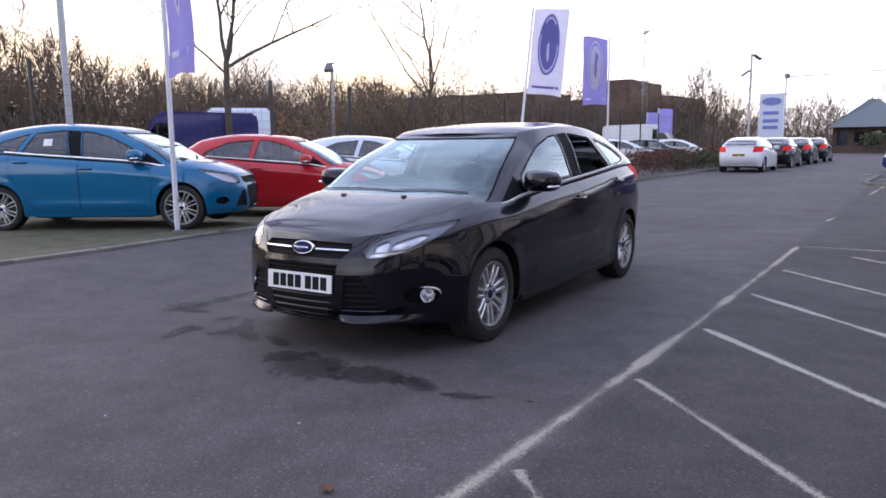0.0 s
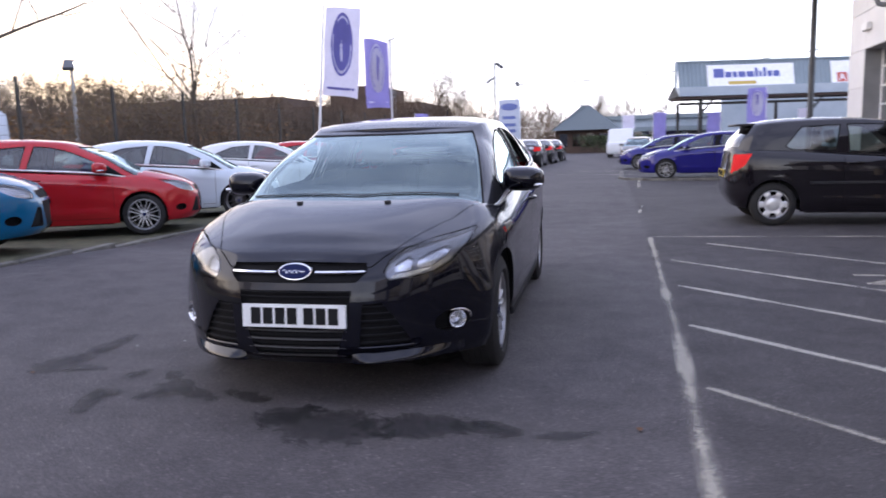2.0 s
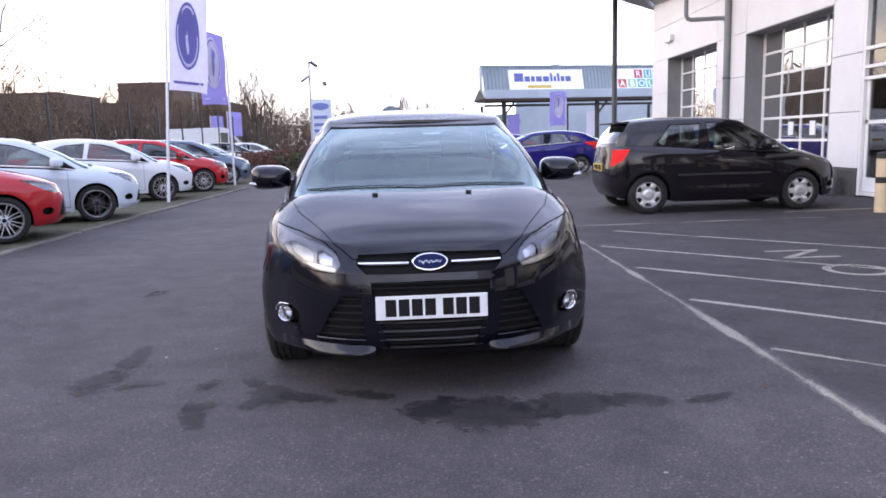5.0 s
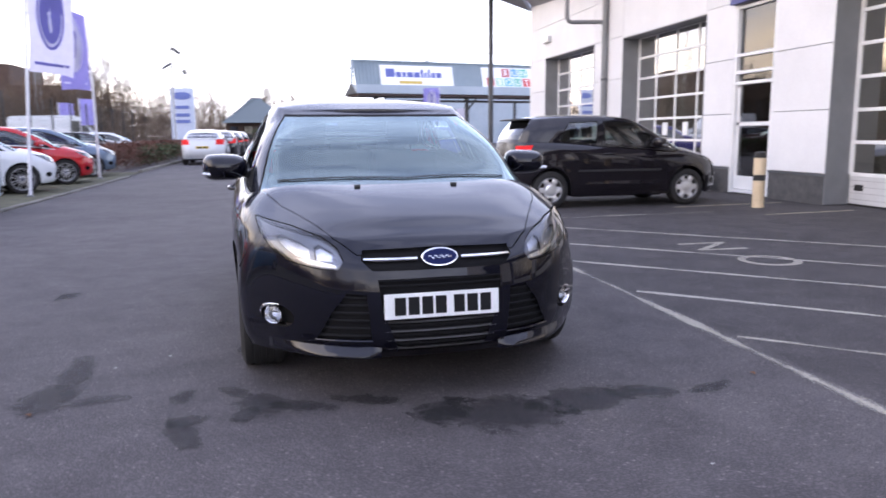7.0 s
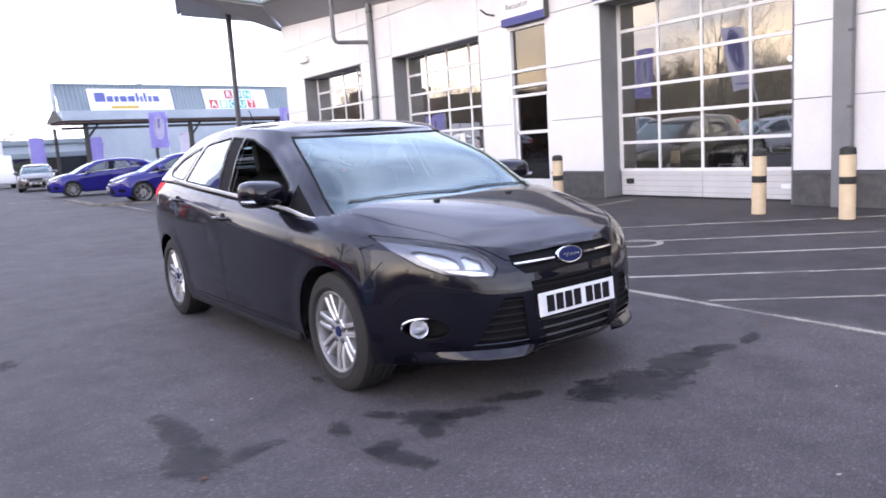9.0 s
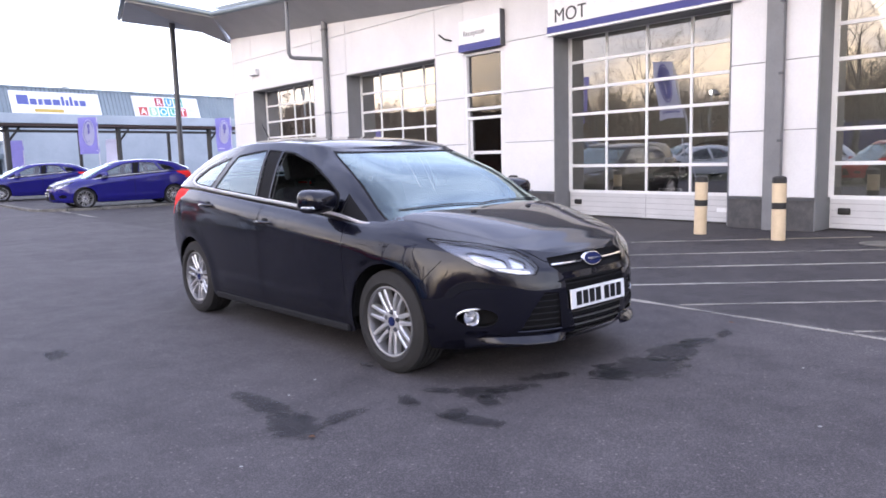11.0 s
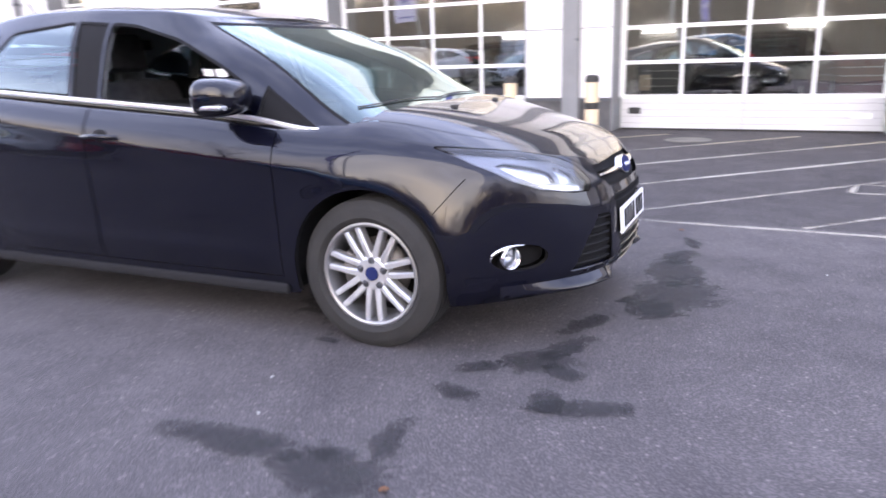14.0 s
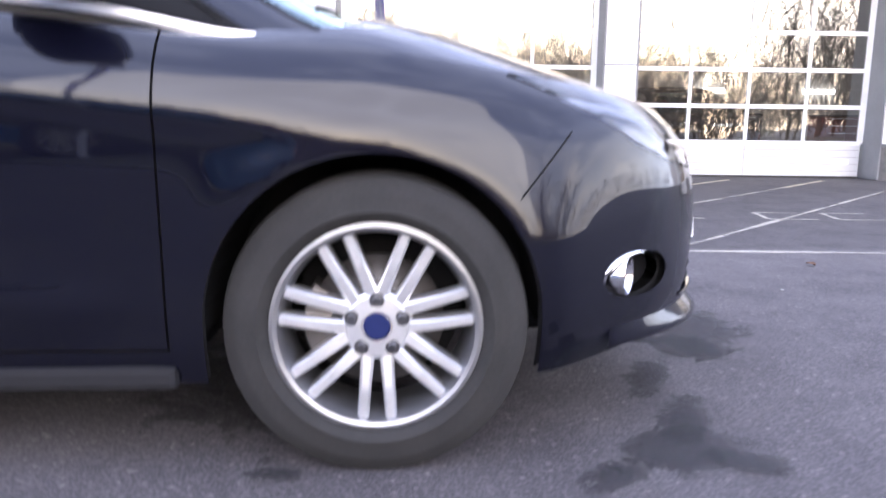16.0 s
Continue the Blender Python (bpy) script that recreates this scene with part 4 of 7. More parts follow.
def bar_on(shell, y0, y1, z, h, d, n=14, dz=0.0):
    """A thin horizontal bar that follows the nose from y0 to y1."""
    bm = bmesh.new()
    rows = []
    for y in np.linspace(y0, y1, n):
        p = smooth_front(shell, float(y), z + dz * float(abs(y)))
        a = smooth_front(shell, float(y), p.z)
        rows.append([bm.verts.new((a.x + q, float(y), p.z + w)) for q, w in ((-0.03, -h), (d, -h * 0.8), (d + 0.003, 0), (d, h * 0.8), (-0.03, h))])
    for a, b in zip(rows, rows[1:]):
        for i in range(4):
            bm.faces.new((a[i], a[i + 1], b[i + 1], b[i]))
    bm.faces.new(rows[0])
    bm.faces.new(rows[-1])
    bmesh.ops.recalc_face_normals(bm, faces=bm.faces[:])
    return bm


def lip_on(shell, y0, y1, n=20):
    """A wedge along the foot of the bumper, its upper face sloping out to a rounded edge."""
    bm = bmesh.new()
    rows = []
    for k, y in enumerate(np.linspace(y0, y1, n)):
        f = min(1.0, k / 3, (n - 1 - k) / 8)
        x = smooth_front(shell, float(y), 0.27).x
        rows.append([bm.verts.new((x + q * f, float(y), 0.226 + w)) for q, w in ((-0.04, 0), (0.028, 0), (0.037, 0.006), (0.037, 0.014), (0.026, 0.027), (0.012, 0.041), (-0.004, 0.058))])
    for a, b in zip(rows, rows[1:]):
        for i in range(6):
            bm.faces.new((a[i], a[i + 1], b[i + 1], b[i]))
    bm.faces.new(rows[0])
    bm.faces.new(rows[-1])
    bmesh.ops.recalc_face_normals(bm, faces=bm.faces[:])
    return bm


def front_details(top, P, mats, lsh, ush):
    """Grille bars, badge, fog lamps, wipers, washer jets and lip of the near car."""
    for s in (1, -1):
        part("grille_bar", bar_on(lsh, s * 0.1, s * 0.335, 0.658, 0.009, 0.0), mats["chrome"], top, "bright chrome grille bar", 40)
        for i in range(6):
            z = 0.325 + 0.034 * i
            part("grille_slat", bar_on(lsh, s * 0.318, s * (0.535 - 0.02 * i), z, 0.006, -0.008, 8), mats["slat"], top, "", 40)
        part("grille_edge", bar_on(lsh, s * 0.31, s * 0.55, 0.303, 0.006, 0.004, 10), mats["paint"], top, "", 40)
        part("bumper_lip", lip_on(lsh, s * 0.27, s * 0.745), mats["paint"], top, "glossy black bumper lip", 50)
        y, z = 0.716, 0.385
        p = smooth_front(lsh, y, z)
        fm = pose(p.x - 0.034, s * y, z, 0, 0, -90 + s * 30)
        bm = lathe([(0.034, -0.012), (0.039, 0.014), (0.043, 0.018), (0.047, 0.008), (0.048, -0.02)], 32)
        bmesh.ops.transform(bm, matrix=fm, verts=bm.verts)
        fog = part("fog_lamp", bm, mats["chrome"], top, "round fog lamp with chrome ring", 40)
        arc = [smooth_front(lsh, 0.706 + 0.072 * math.cos(a), 0.385 + 0.052 * math.sin(a)) for a in np.linspace(-0.2, 1.7, 16)]
        part("fog_brow", tube([(q.x - 0.004, s * q.y, q.z) for q in arc], [0.002 + 0.006 * math.sin(math.pi * i / 15) for i in range(16)], 8), mats["chrome"], fog, "chrome crescent over the fog lamp", 60)
        bm = lathe([(0.0, 0.012), (0.022, 0.01), (0.04, 0.0)], 28)
        bmesh.ops.transform(bm, matrix=fm, verts=bm.verts)
        part("lens", bm, mats["lens"], fog, "", 60)
        bm = lathe([(0.0, -0.028), (0.011, -0.024), (0.026, -0.012), (0.039, 0.002)], 28)
        bmesh.ops.transform(bm, matrix=fm, verts=bm.verts)
        part("reflector", bm, mats["lamp"], fog, "", 40)
        bm = bmesh.new()
        c = smooth_top(lsh, 1.45, 0.26)
        box(bm, (1.437, s * 0.26 - 0.016, c - 0.004), (1.463, s * 0.26 + 0.016, c + 0.012), bevel=0.005)
        part("washer_jet", bm, mats["trim"], top)
    for i in range(4):
        z = 0.262 + 0.041 * i
        part("grille_bar", bar_on(lsh, -0.24 - 0.006 * i, 0.24 + 0.006 * i, z, 0.0035, -0.002), mats["thin"], top, "thin satin grille bar", 40)
        part("grille_slat", bar_on(lsh, -0.24 - 0.006 * i, 0.24 + 0.006 * i, z + 0.02, 0.007, -0.014), mats["slat"], top, "", 40)
    for z in (0.545, 0.568):
        part("grille_slat", bar_on(lsh, -0.3, 0.3, z, 0.004, -0.004), mats["slat"], top, "", 40)
    # oval badge
    x = smooth_front(lsh, 0, 0.66).x
    for nm, a, b, d, m in (("badge", 0.085, 0.041, 0.014, "chrome"), ("enamel", 0.078, 0.035, 0.018, "badge_blue")):
        bm = bmesh.new()
        prof = [(1.0, -0.012), (1.0, d - 0.004), (0.95, d), (0.0, d + 0.002)]
        rings = [[bm.verts.new((x - 0.004 + h - 0.3 * b * r * math.sin(t), a * r * math.cos(t), 0.66 + b * r * math.sin(t) + h * 0.3)) for t in np.linspace(0, 2 * math.pi, 36, endpoint=False)] for r, h in prof]
        for q, w in zip(rings, rings[1:]):
            for i in range(36):
                bm.faces.new((q[i], q[(i + 1) % 36], w[(i + 1) % 36], w[i]))
        bmesh.ops.remove_doubles(bm, verts=bm.verts[:], dist=1e-6)
        bmesh.ops.recalc_face_normals(bm, faces=bm.faces[:])
        if nm == "badge":
            badge = part(nm, bm, mats[m], top, "oval chrome and blue badge", 40)
        else:
            part(nm, bm, mats[m], badge, "", 40)
    pts = [(x + 0.018 - 0.3 * 0.009 * math.sin(26 * t), 0.052 * (2 * t - 1), 0.665 + 0.009 * math.sin(26 * t) * (1 - 0.5 * t)) for t in np.linspace(0, 1, 24)]
    part("device", tube(pts, [0.0026] * 24, 6), mats["chrome"], badge, "", 60)
    # wipers lie along the foot of the screen
    for y0, y1 in ((0.62, 0.02), (0.06, -0.66)):
        pts = []
        for k, y in enumerate(np.linspace(y0, y1, 12)):
            q = ush[0].ray_cast(Vector((3, float(abs(y)), 0.955 + 0.01 * math.sin(k / 11 * math.pi))), Vector((-1, 0, 0)))[0]
            if q:
                pts.append((q.x + 0.009, float(y), q.z + 0.003))
        if len(pts) > 2:
            part("wiper", tube(pts, 0.004, 6), mats["trim"], top)
    # joints between bumper, wing and pillar
    for s in (1, -1):
        pts = []
        for k in np.linspace(0, 1, 9):
            x, z = 1.72 - 0.11 * k, 0.7 - 0.13 * k
            q = smooth_side(lsh, x, z)
            pts.append((q.x, s * (q.y + 0.0005), q.z))
        part("panel_gap", tube(pts, 0.0022, 5), mats["slat"], top)
    # sill strip and mud flap
    for s in (1, -1):
        bm = bmesh.new()
        box(bm, (-0.93, min(s * 0.8, s * 0.889), 0.185), (0.93, max(s * 0.8, s * 0.889), 0.234), bevel=0.014)
        part("sill", bm, mats["skirt"], top, "satin dark grey sill")


def smooth_top(shell, x, y):
    hit = shell[0].ray_cast(Vector((x, abs(y), 3)), Vector((0, 0, -1)))[0]
    return hit.z if hit else 0.9


# ---------------------------------------------------------------- the cars themselves

HATCH = dict(
    mesh=(34, 60, 24, 34, 14, 16), W=0.911, cf=1.15, cr=-1.25, nf=2.62, nr=3.8, fa=1.324, ra=-1.324, R=0.312, rim=0.214, arch=0.337, track=0.864, wheel="twin",
    nose=[(0, 2.13), (0.1, 2.185), (0.3, 2.208), (0.6, 2.206), (0.78, 2.192), (0.92, 2.162), (1, 2.1)], tail=[(0, -1.98), (0.2, -2.1), (0.45, -2.14), (0.7, -2.1), (1, -2.02)],
    crown_pow=[(2.2, 2.2), (1.85, 2.6), (1.6, 4.0), (1.3, 7.5), (1.0, 8.0)], glass_to=0.885, band=0.014,
    side=[(0, 0.965), (0.1, 0.985), (0.3, 1.0), (0.5, 1.002), (0.7, 0.999), (0.84, 0.988), (0.94, 0.964), (1, 0.928)],
    shoulder=[(2.25, 0.69), (2.1, 0.705), (2.05, 0.735), (1.95, 0.765), (1.8, 0.79), (1.58, 0.822), (1.324, 0.852), (1.1, 0.862), (0.8, 0.895), (0.54, 0.923), (0.08, 0.957), (-0.35, 0.987), (-0.85, 1.022), (-1.3, 1.05), (-2.2, 1.06)],
    bottom=[(2.25, 0.215), (1.75, 0.2), (1, 0.195), (-1, 0.2), (-1.8, 0.25), (-2.2, 0.28)],
    crown=[(2.2, 0.0), (2.0, 0.012), (1.88, 0.042), (1.64, 0.075), (1.33, 0.098), (1.2, 0.1), (1.1, 0.085), (1.0, 0.045), (0.88, 0.015), (-1.5, 0.012), (-2.2, 0.01)],
    crease=[(1.3, 0.68), (0.64, 0.757), (0.06, 0.82), (-0.72, 0.905), (-1.5, 0.97), (-2.1, 1.0)],
    screen=[(0, 1.38), (0.094, 1.3), (0.56, 0.886), (0.93, 0.483), (1, 0.41)], hatch=[(0, -2.04), (0.5, -1.93), (1, -1.66)], tumble=[(0, 0.92), (0.3, 0.862), (0.65, 0.785), (1, 0.675)],
    belt=[(1.4, 0.9), (1.1, 0.862), (0.8, 0.908), (0.54, 0.936), (0.08, 0.97), (-0.35, 1.0), (-0.85, 1.036), (-1.3, 1.07), (-2.2, 1.08)],
    rail=[(0.4, 1.348), (0.2, 1.385), (0.0, 1.4), (-0.4, 1.418), (-0.8, 1.412), (-1.27, 1.355), (-1.75, 1.27)],
    roof=[(0.4, 0.018), (0.2, 0.032), (0.0, 0.038), (-0.4, 0.045), (-0.8, 0.052), (-1.3, 0.055), (-1.75, 0.03)], gcf=-0.2, gcr=-1.3, gnf=5.5, gnf_foot=9.0, gnr=3.9,
    windows=[[(0.77, 0.945), (0.745, 1.05), (0.57, 1.145), (0.3, 1.263), (0.03, 1.335), (-0.13, 1.352), (-0.085, 1.0)], [(-0.28, 1.015), (-0.36, 1.368), (-0.8, 1.33), (-0.98, 1.065)],
             [(-1.05, 1.07), (-0.88, 1.325), (-1.26, 1.225), (-1.42, 1.13), (-1.38, 1.1)], [(1.08, 0.885), (0.82, 1.055), (0.795, 0.925)], [(-0.1, 1.0), (-0.145, 1.35), (-0.345, 1.366), (-0.266, 1.015)]], sail=(3, 4),
    backlight=[(-0.1, 1.11), (0.66, 1.11), (0.56, 1.31), (-0.1, 1.34)],
    doors=[[(0.92, 0.265), (0.92, 1.2), (-0.12, 1.2), (-0.12, 0.265)], [(-0.13, 0.265), (-0.13, 1.2), (-1.14, 1.2), (-1.14, 0.8), (-0.8, 0.265)]], n_doors=2,
    front=[("headlamp", [(0.447, 0.613), (0.53, 0.618), (0.64, 0.64), (0.71, 0.68), (0.765, 0.75), (0.785, 0.812), (0.775, 0.818), (0.62, 0.79), (0.5, 0.752), (0.44, 0.708), (0.418, 0.655)], "x", "house", "clear headlamp", 0.005),
           ("upper_grille", [(-0.1, 0.612), (0.3, 0.612), (0.345, 0.655), (0.34, 0.7), (-0.1, 0.708)], "x", "grille", "", 0.004),
           ("lower_grille", [(-0.1, 0.243), (0.24, 0.243), (0.265, 0.45), (0.31, 0.575), (-0.1, 0.58)], "x", "grille", "", 0.004),
           ("side_grille", [(0.31, 0.295), (0.545, 0.3), (0.478, 0.43), (0.415, 0.515), (0.33, 0.51)], "x", "grille", "", 0.004),
           ("fog_recess", [(0.706 + 0.072 * math.cos(2 * math.pi * i / 24), 0.385 + (0.054 if i < 12 else 0.05) * math.sin(2 * math.pi * i / 24)) for i in range(24)], "x", "grille", "", 0)],
    rear=[("tail_lamp", [(-2.25, 0.85), (-1.95, 0.86), (-1.7, 0.91), (-1.47, 1.01), (-1.45, 1.07), (-2.25, 1.09)], "y", "tail", "red tail lamp", 0), ("tail_lamp", [(0.52, 0.84), (0.56, 1.05), (0.95, 1.05), (0.95, 0.84)], "x", "tail", "red tail lamp", 0)],
    dip=dict(headlamp=-0.03, fog_recess=-0.05, upper_grille=-0.02, lower_grille=-0.018, side_grille=-0.018), bowls=((0.545, 0.69, 0.048), (0.655, 0.725, 0.05)),
    single=("upper_grille", "lower_grille"), mirror=(0.655, 0.955), handles=[(-0.02, 0.842), (-0.96, 0.935)], mir_z=1.27, plate_z=dict(front=0.458, rear=0.72), chrome=(1.09, -1.22), chrome_up=0.012)

XKEYS_PAIRS = ("shoulder", "bottom", "crown", "crease", "belt", "rail", "roof")

XKEYS_VALUES = ("nose", "tail", "screen", "hatch")


def stretched(P, sx, sy, sz=1.0, **kw):
    """Another car of the same make-up, longer or wider or higher."""
    Q = dict(P)
    for k in XKEYS_PAIRS:
        Q[k] = [(x * sx, v * sz) for x, v in P[k]]
    Q["crown_pow"] = [(x * sx, v) for x, v in P["crown_pow"]]
    for k in XKEYS_VALUES:
        Q[k] = [(q, x * sx) for q, x in P[k]]
    for k in ("windows", "doors"):
        Q[k] = [[(x * sx, z * sz) for x, z in poly] for poly in P[k]]
    for k in ("backlight",):
        Q[k] = [(y * sy, z * sz) for y, z in P[k]]
    for k in ("front", "rear"):
        Q[k] = [(n, [(y * (sy if a == "x" else sx), z * sz) for y, z in poly], a, m, l, e) for n, poly, a, m, l, e in P[k]]
    for k in ("cf", "cr", "fa", "ra", "gcf", "gcr"):
        Q[k] = P[k] * sx
    Q["W"], Q["track"] = P["W"] * sy, P["track"] * sy
    Q["handles"] = [(x * sx, z * sz) for x, z in P["handles"]]
    Q["mirror"] = (P["mirror"][0] * sx, P["mirror"][1] * sz)
    Q["plate_z"] = {k: v * sz for k, v in P["plate_z"].items()}
    Q["bowls"] = [(y * sy, z * sz, r) for y, z, r in P["bowls"]]
    if P.get("chrome"):
        Q["chrome"] = tuple(v * sx for v in P["chrome"])
    Q.update(kw)
    return Q


def stand(ob, x, y, heading, z=0.0):
    """Set a vehicle on the ground, its nose towards the heading in degrees from +x."""
    ob.matrix_basis = pose(x, y, z, 0, 0, heading)
    return ob


def recoloured(ob, x, y, heading, paint, old, label, z=0.0):
    """The same kind of car again in another paint."""
    o = copy_thing(ob, pose(x, y, z, 0, 0, heading))
    o["label"] = label
    for ch in o.children_recursive:
        if ch.type == "MESH" and ch.data.materials and ch.data.materials[0] == old:
            key = (ch.data.name, paint.name)
            if key not in REPAINTED:
                me = ch.data.copy()
                me.materials[0] = paint
                REPAINTED[key] = me
            ch.data = REPAINTED[key]
    return o


REPAINTED = {}
LAMP_HOUSE = plain("smoky silver lamp housing", (0.17, 0.18, 0.21), 0.3, 0.6, 0.3)
FOCUS = dict(HATCH, detail=True, sweep=((-1.2, 1.078), (-1.3, 1.088), (-1.38, 1.1), (-1.43, 1.122), (-1.435, 1.145), (-1.4, 1.175), (-1.33, 1.21), (-1.26, 1.24), (-1.15, 1.275), (-1.0, 1.315)), chambers=([(0.575, 0.664), (0.645, 0.67), (0.69, 0.705), (0.712, 0.755), (0.68, 0.764), (0.61, 0.742), (0.57, 0.715)], [(0.472, 0.657), (0.553, 0.66), (0.548, 0.72), (0.525, 0.735), (0.465, 0.7)],
                                           [(0.458, 0.626), (0.53, 0.628), (0.62, 0.65), (0.66, 0.672), (0.55, 0.655), (0.462, 0.648)]),
             bowls=(), mesh=(56, 90, 30, 52, 24, 24), open=((0, -1), (1, 1)), bonnet=[(2.16, -0.1), (2.105, 0.36), (2.02, 0.455), (1.6, 0.66), (1.3, 0.745), (1.14, 0.77), (1.14, -0.1)], aerial=(-1.45, 1.42))
focus = make_car("hatchback_car", FOCUS, dict(livery("black metallic paint", (0.0022, 0.0025, 0.0078), metal=0.4, coat_ior=1.45, haze=0.014), glass=pane("clear car glass", (0.7, 0.88, 0.87), 0.0, 1.35, (0.86, 0.98, 0.98)), house=LAMP_HOUSE), "glossy black five-door hatchback with an open front window")
stand(focus, -2.284, 6.375, -87.28)

COARSE = (26, 44, 18, 24, 10, 12)
VERGE_CARS = "cars parked on the verge"
BLUE = livery("bright blue paint", (0.001, 0.108, 0.235), metal=0.3)
FIESTA = stretched(HATCH, 0.94, 0.945, 1.0, mesh=COARSE, wheel="multi", R=0.308, rim=0.232, bowls=(), plates=())
FIESTA["nose"] = [(k, x - 0.05) for k, x in FIESTA["nose"]]
FIESTA["tail"] = [(k, x + 0.09) for k, x in FIESTA["tail"]]
FIESTA["hatch"] = [(k, x + 0.09) for k, x in FIESTA["hatch"]]
blue = make_car("hatchback_car", FIESTA, BLUE, "bright blue five-door hatchback parked on the verge", group=VERGE_CARS)
bm = bmesh.new()
box(bm, (-0.06, -0.0015, -0.05), (0.06, 0.0015, 0.05), pose(-0.56, -0.722, 1.2, -22, 0, 0))
part("window_sticker", bm, BLUE["plate"], blue, "small white paper sticker")
stand(blue, -9.02, 7.12, 34, 0.16)
THREE = dict(FIESTA, windows=[[(0.72, 0.935), (0.7, 1.045), (0.54, 1.14), (0.28, 1.26), (0.03, 1.33), (-0.2, 1.352), (-0.3, 1.0)], [(-0.38, 1.01), (-0.3, 1.355), (-0.75, 1.32), (-1.18, 1.15), (-1.2, 1.09)], [(1.0, 0.885), (0.77, 1.055), (0.745, 0.925)]],
             sail=(2,), doors=[[(0.85, 0.265), (0.85, 1.2), (-0.36, 1.2), (-0.36, 0.265)]], n_doors=1, handles=[(-0.2, 0.86)])
RED = livery("red paint", (0.4, 0.012, 0.018), metal=0.2)
red = make_car("hatchback_car", THREE, RED, "red three-door hatchback parked on the verge", group=VERGE_CARS)
stand(red, -9.23, 10.57, 30, 0.04)
WHITE_CAR = car_paint("white car paint", (0.66, 0.68, 0.7), 0.05, 0.0)
ICE = car_paint("pale blue white paint", (0.56, 0.63, 0.69), 0.05, 0.0)
RED_CAR = RED["paint"]
SLATE = car_paint("blue grey paint", (0.1, 0.14, 0.2))
first_white = make_car("hatchback_car", dict(THREE, wheel="star"), dict(RED, paint=ICE), "pale blue-white three-door hatchback with dark wheels", group=VERGE_CARS)
stand(first_white, -9.27, 13.42, 28, 0.03)
recoloured(red, -9.75, 17.97, 27, WHITE_CAR, RED_CAR, "white three-door hatchback parked on the verge", 0.03)
recoloured(red, -9.75, 21.1, 25, RED_CAR, RED_CAR, "red hatchback parked near the hedge", 0.03)
recoloured(red, -9.95, 24.6, 22, SLATE, RED_CAR, "blue-grey hatchback parked beside the hedge", 0.03)

SWIFT = stretched(HATCH, 0.905, 0.925, 1.0, mesh=COARSE, wheel="cover", R=0.302, rim=0.2, chrome=None, sail=(2,), bowls=(), crease_d=0.006,
                  tail=[(0, -1.68), (0.2, -1.78), (0.45, -1.8), (0.7, -1.77), (1, -1.73)], hatch=[(0, -1.75), (0.5, -1.67), (1, -1.5)], tumble=[(0, 0.91), (0.3, 0.885), (0.65, 0.845), (1, 0.76)],
                  rail=[(0.4, 1.38), (0.0, 1.43), (-0.5, 1.445), (-1.0, 1.435), (-1.6, 1.39)], screen=[(0, 1.16), (0.1, 1.1), (0.56, 0.74), (0.915, 0.45), (1, 0.36)], gcf=0.0, gcr=-1.1, gnr=3.4,
                  belt=[(1.2, 0.92), (0.95, 0.905), (0.5, 0.935), (0, 0.965), (-0.5, 0.995), (-1.1, 1.03), (-1.8, 1.05)],
                  windows=[[(0.7, 0.96), (0.66, 1.05), (0.4, 1.29), (0.25, 1.37), (-0.28, 1.385), (-0.26, 0.995)], [(-0.42, 1.015), (-0.36, 1.38), (-0.85, 1.365), (-1.06, 1.1), (-0.98, 1.045)], [(0.88, 0.935), (0.75, 1.03), (0.74, 0.95)]],
                  backlight=[(-0.1, 1.1), (0.56, 1.1), (0.52, 1.36), (-0.1, 1.38)],
                  doors=[[(0.8, 0.265), (0.8, 1.2), (-0.33, 1.2), (-0.33, 0.265)]], n_doors=1, handles=[(-0.2, 0.86)], mirror=(0.56, 0.97),
                  rear=[("tail_lamp", [(-1.82, 0.7), (-1.66, 0.7), (-1.58, 0.84), (-1.42, 0.95), (-1.36, 1.0), (-1.45, 1.01), (-1.82, 0.99)], "y", "tail", "red tail lamp", 0)])
SWIFT_COLOURS = livery("plum black paint", (0.006, 0.0045, 0.007), metal=0.0)
swift = make_car("hatchback_car", SWIFT, SWIFT_COLOURS, "dark plum three-door hatchback parked facing the workshop")
bm = bmesh.new()
box(bm, (-1.66, -0.46, 1.4), (-1.4, 0.46, 1.43), pose(0, 0, 0, 0, 0, 0), 0.015)
part("roof_spoiler", bm, SWIFT_COLOURS["trim"], swift, "black roof spoiler", 40)
for s in (1, -1):
    bm = bmesh.new()
    box(bm, (-0.75, s * 0.845 - 0.012, 0.58), (0.7, s * 0.845 + 0.012, 0.61), None, 0.006)
    part("side_moulding", bm, SWIFT_COLOURS["trim"], swift)
stand(swift, 2.42, 12.9, 0.8)
VIOLET = livery("violet blue paint", (0.014, 0.012, 0.16), metal=0.1)
purple = make_car("hatchback_car", stretched(HATCH, 1.0, 1.0, 1.0, mesh=COARSE, wheel="multi", rim=0.236, bowls=()), VIOLET, "violet blue hatchback parked behind the kerb", group="violet cars")
stand(purple, 1.65, 26.1, 178)
copy_thing(purple, pose(0.86, 35.0, 0, 0, 0, 178))
ROW = "cars parked along the road"
far_white = recoloured(purple, -6.35, 35.0, 91, WHITE_CAR, VIOLET["paint"], "white hatchback with red tail lamps parked by the hedge")
far_white["group"] = ROW
DARKC = car_paint("black car paint", (0.012, 0.012, 0.014))
for y in (40.6, 46.2, 52.0):
    o = recoloured(purple, -6.25, y, 91, DARKC, VIOLET["paint"], "dark hatchback in the row along the hedge")
    o["group"] = ROW
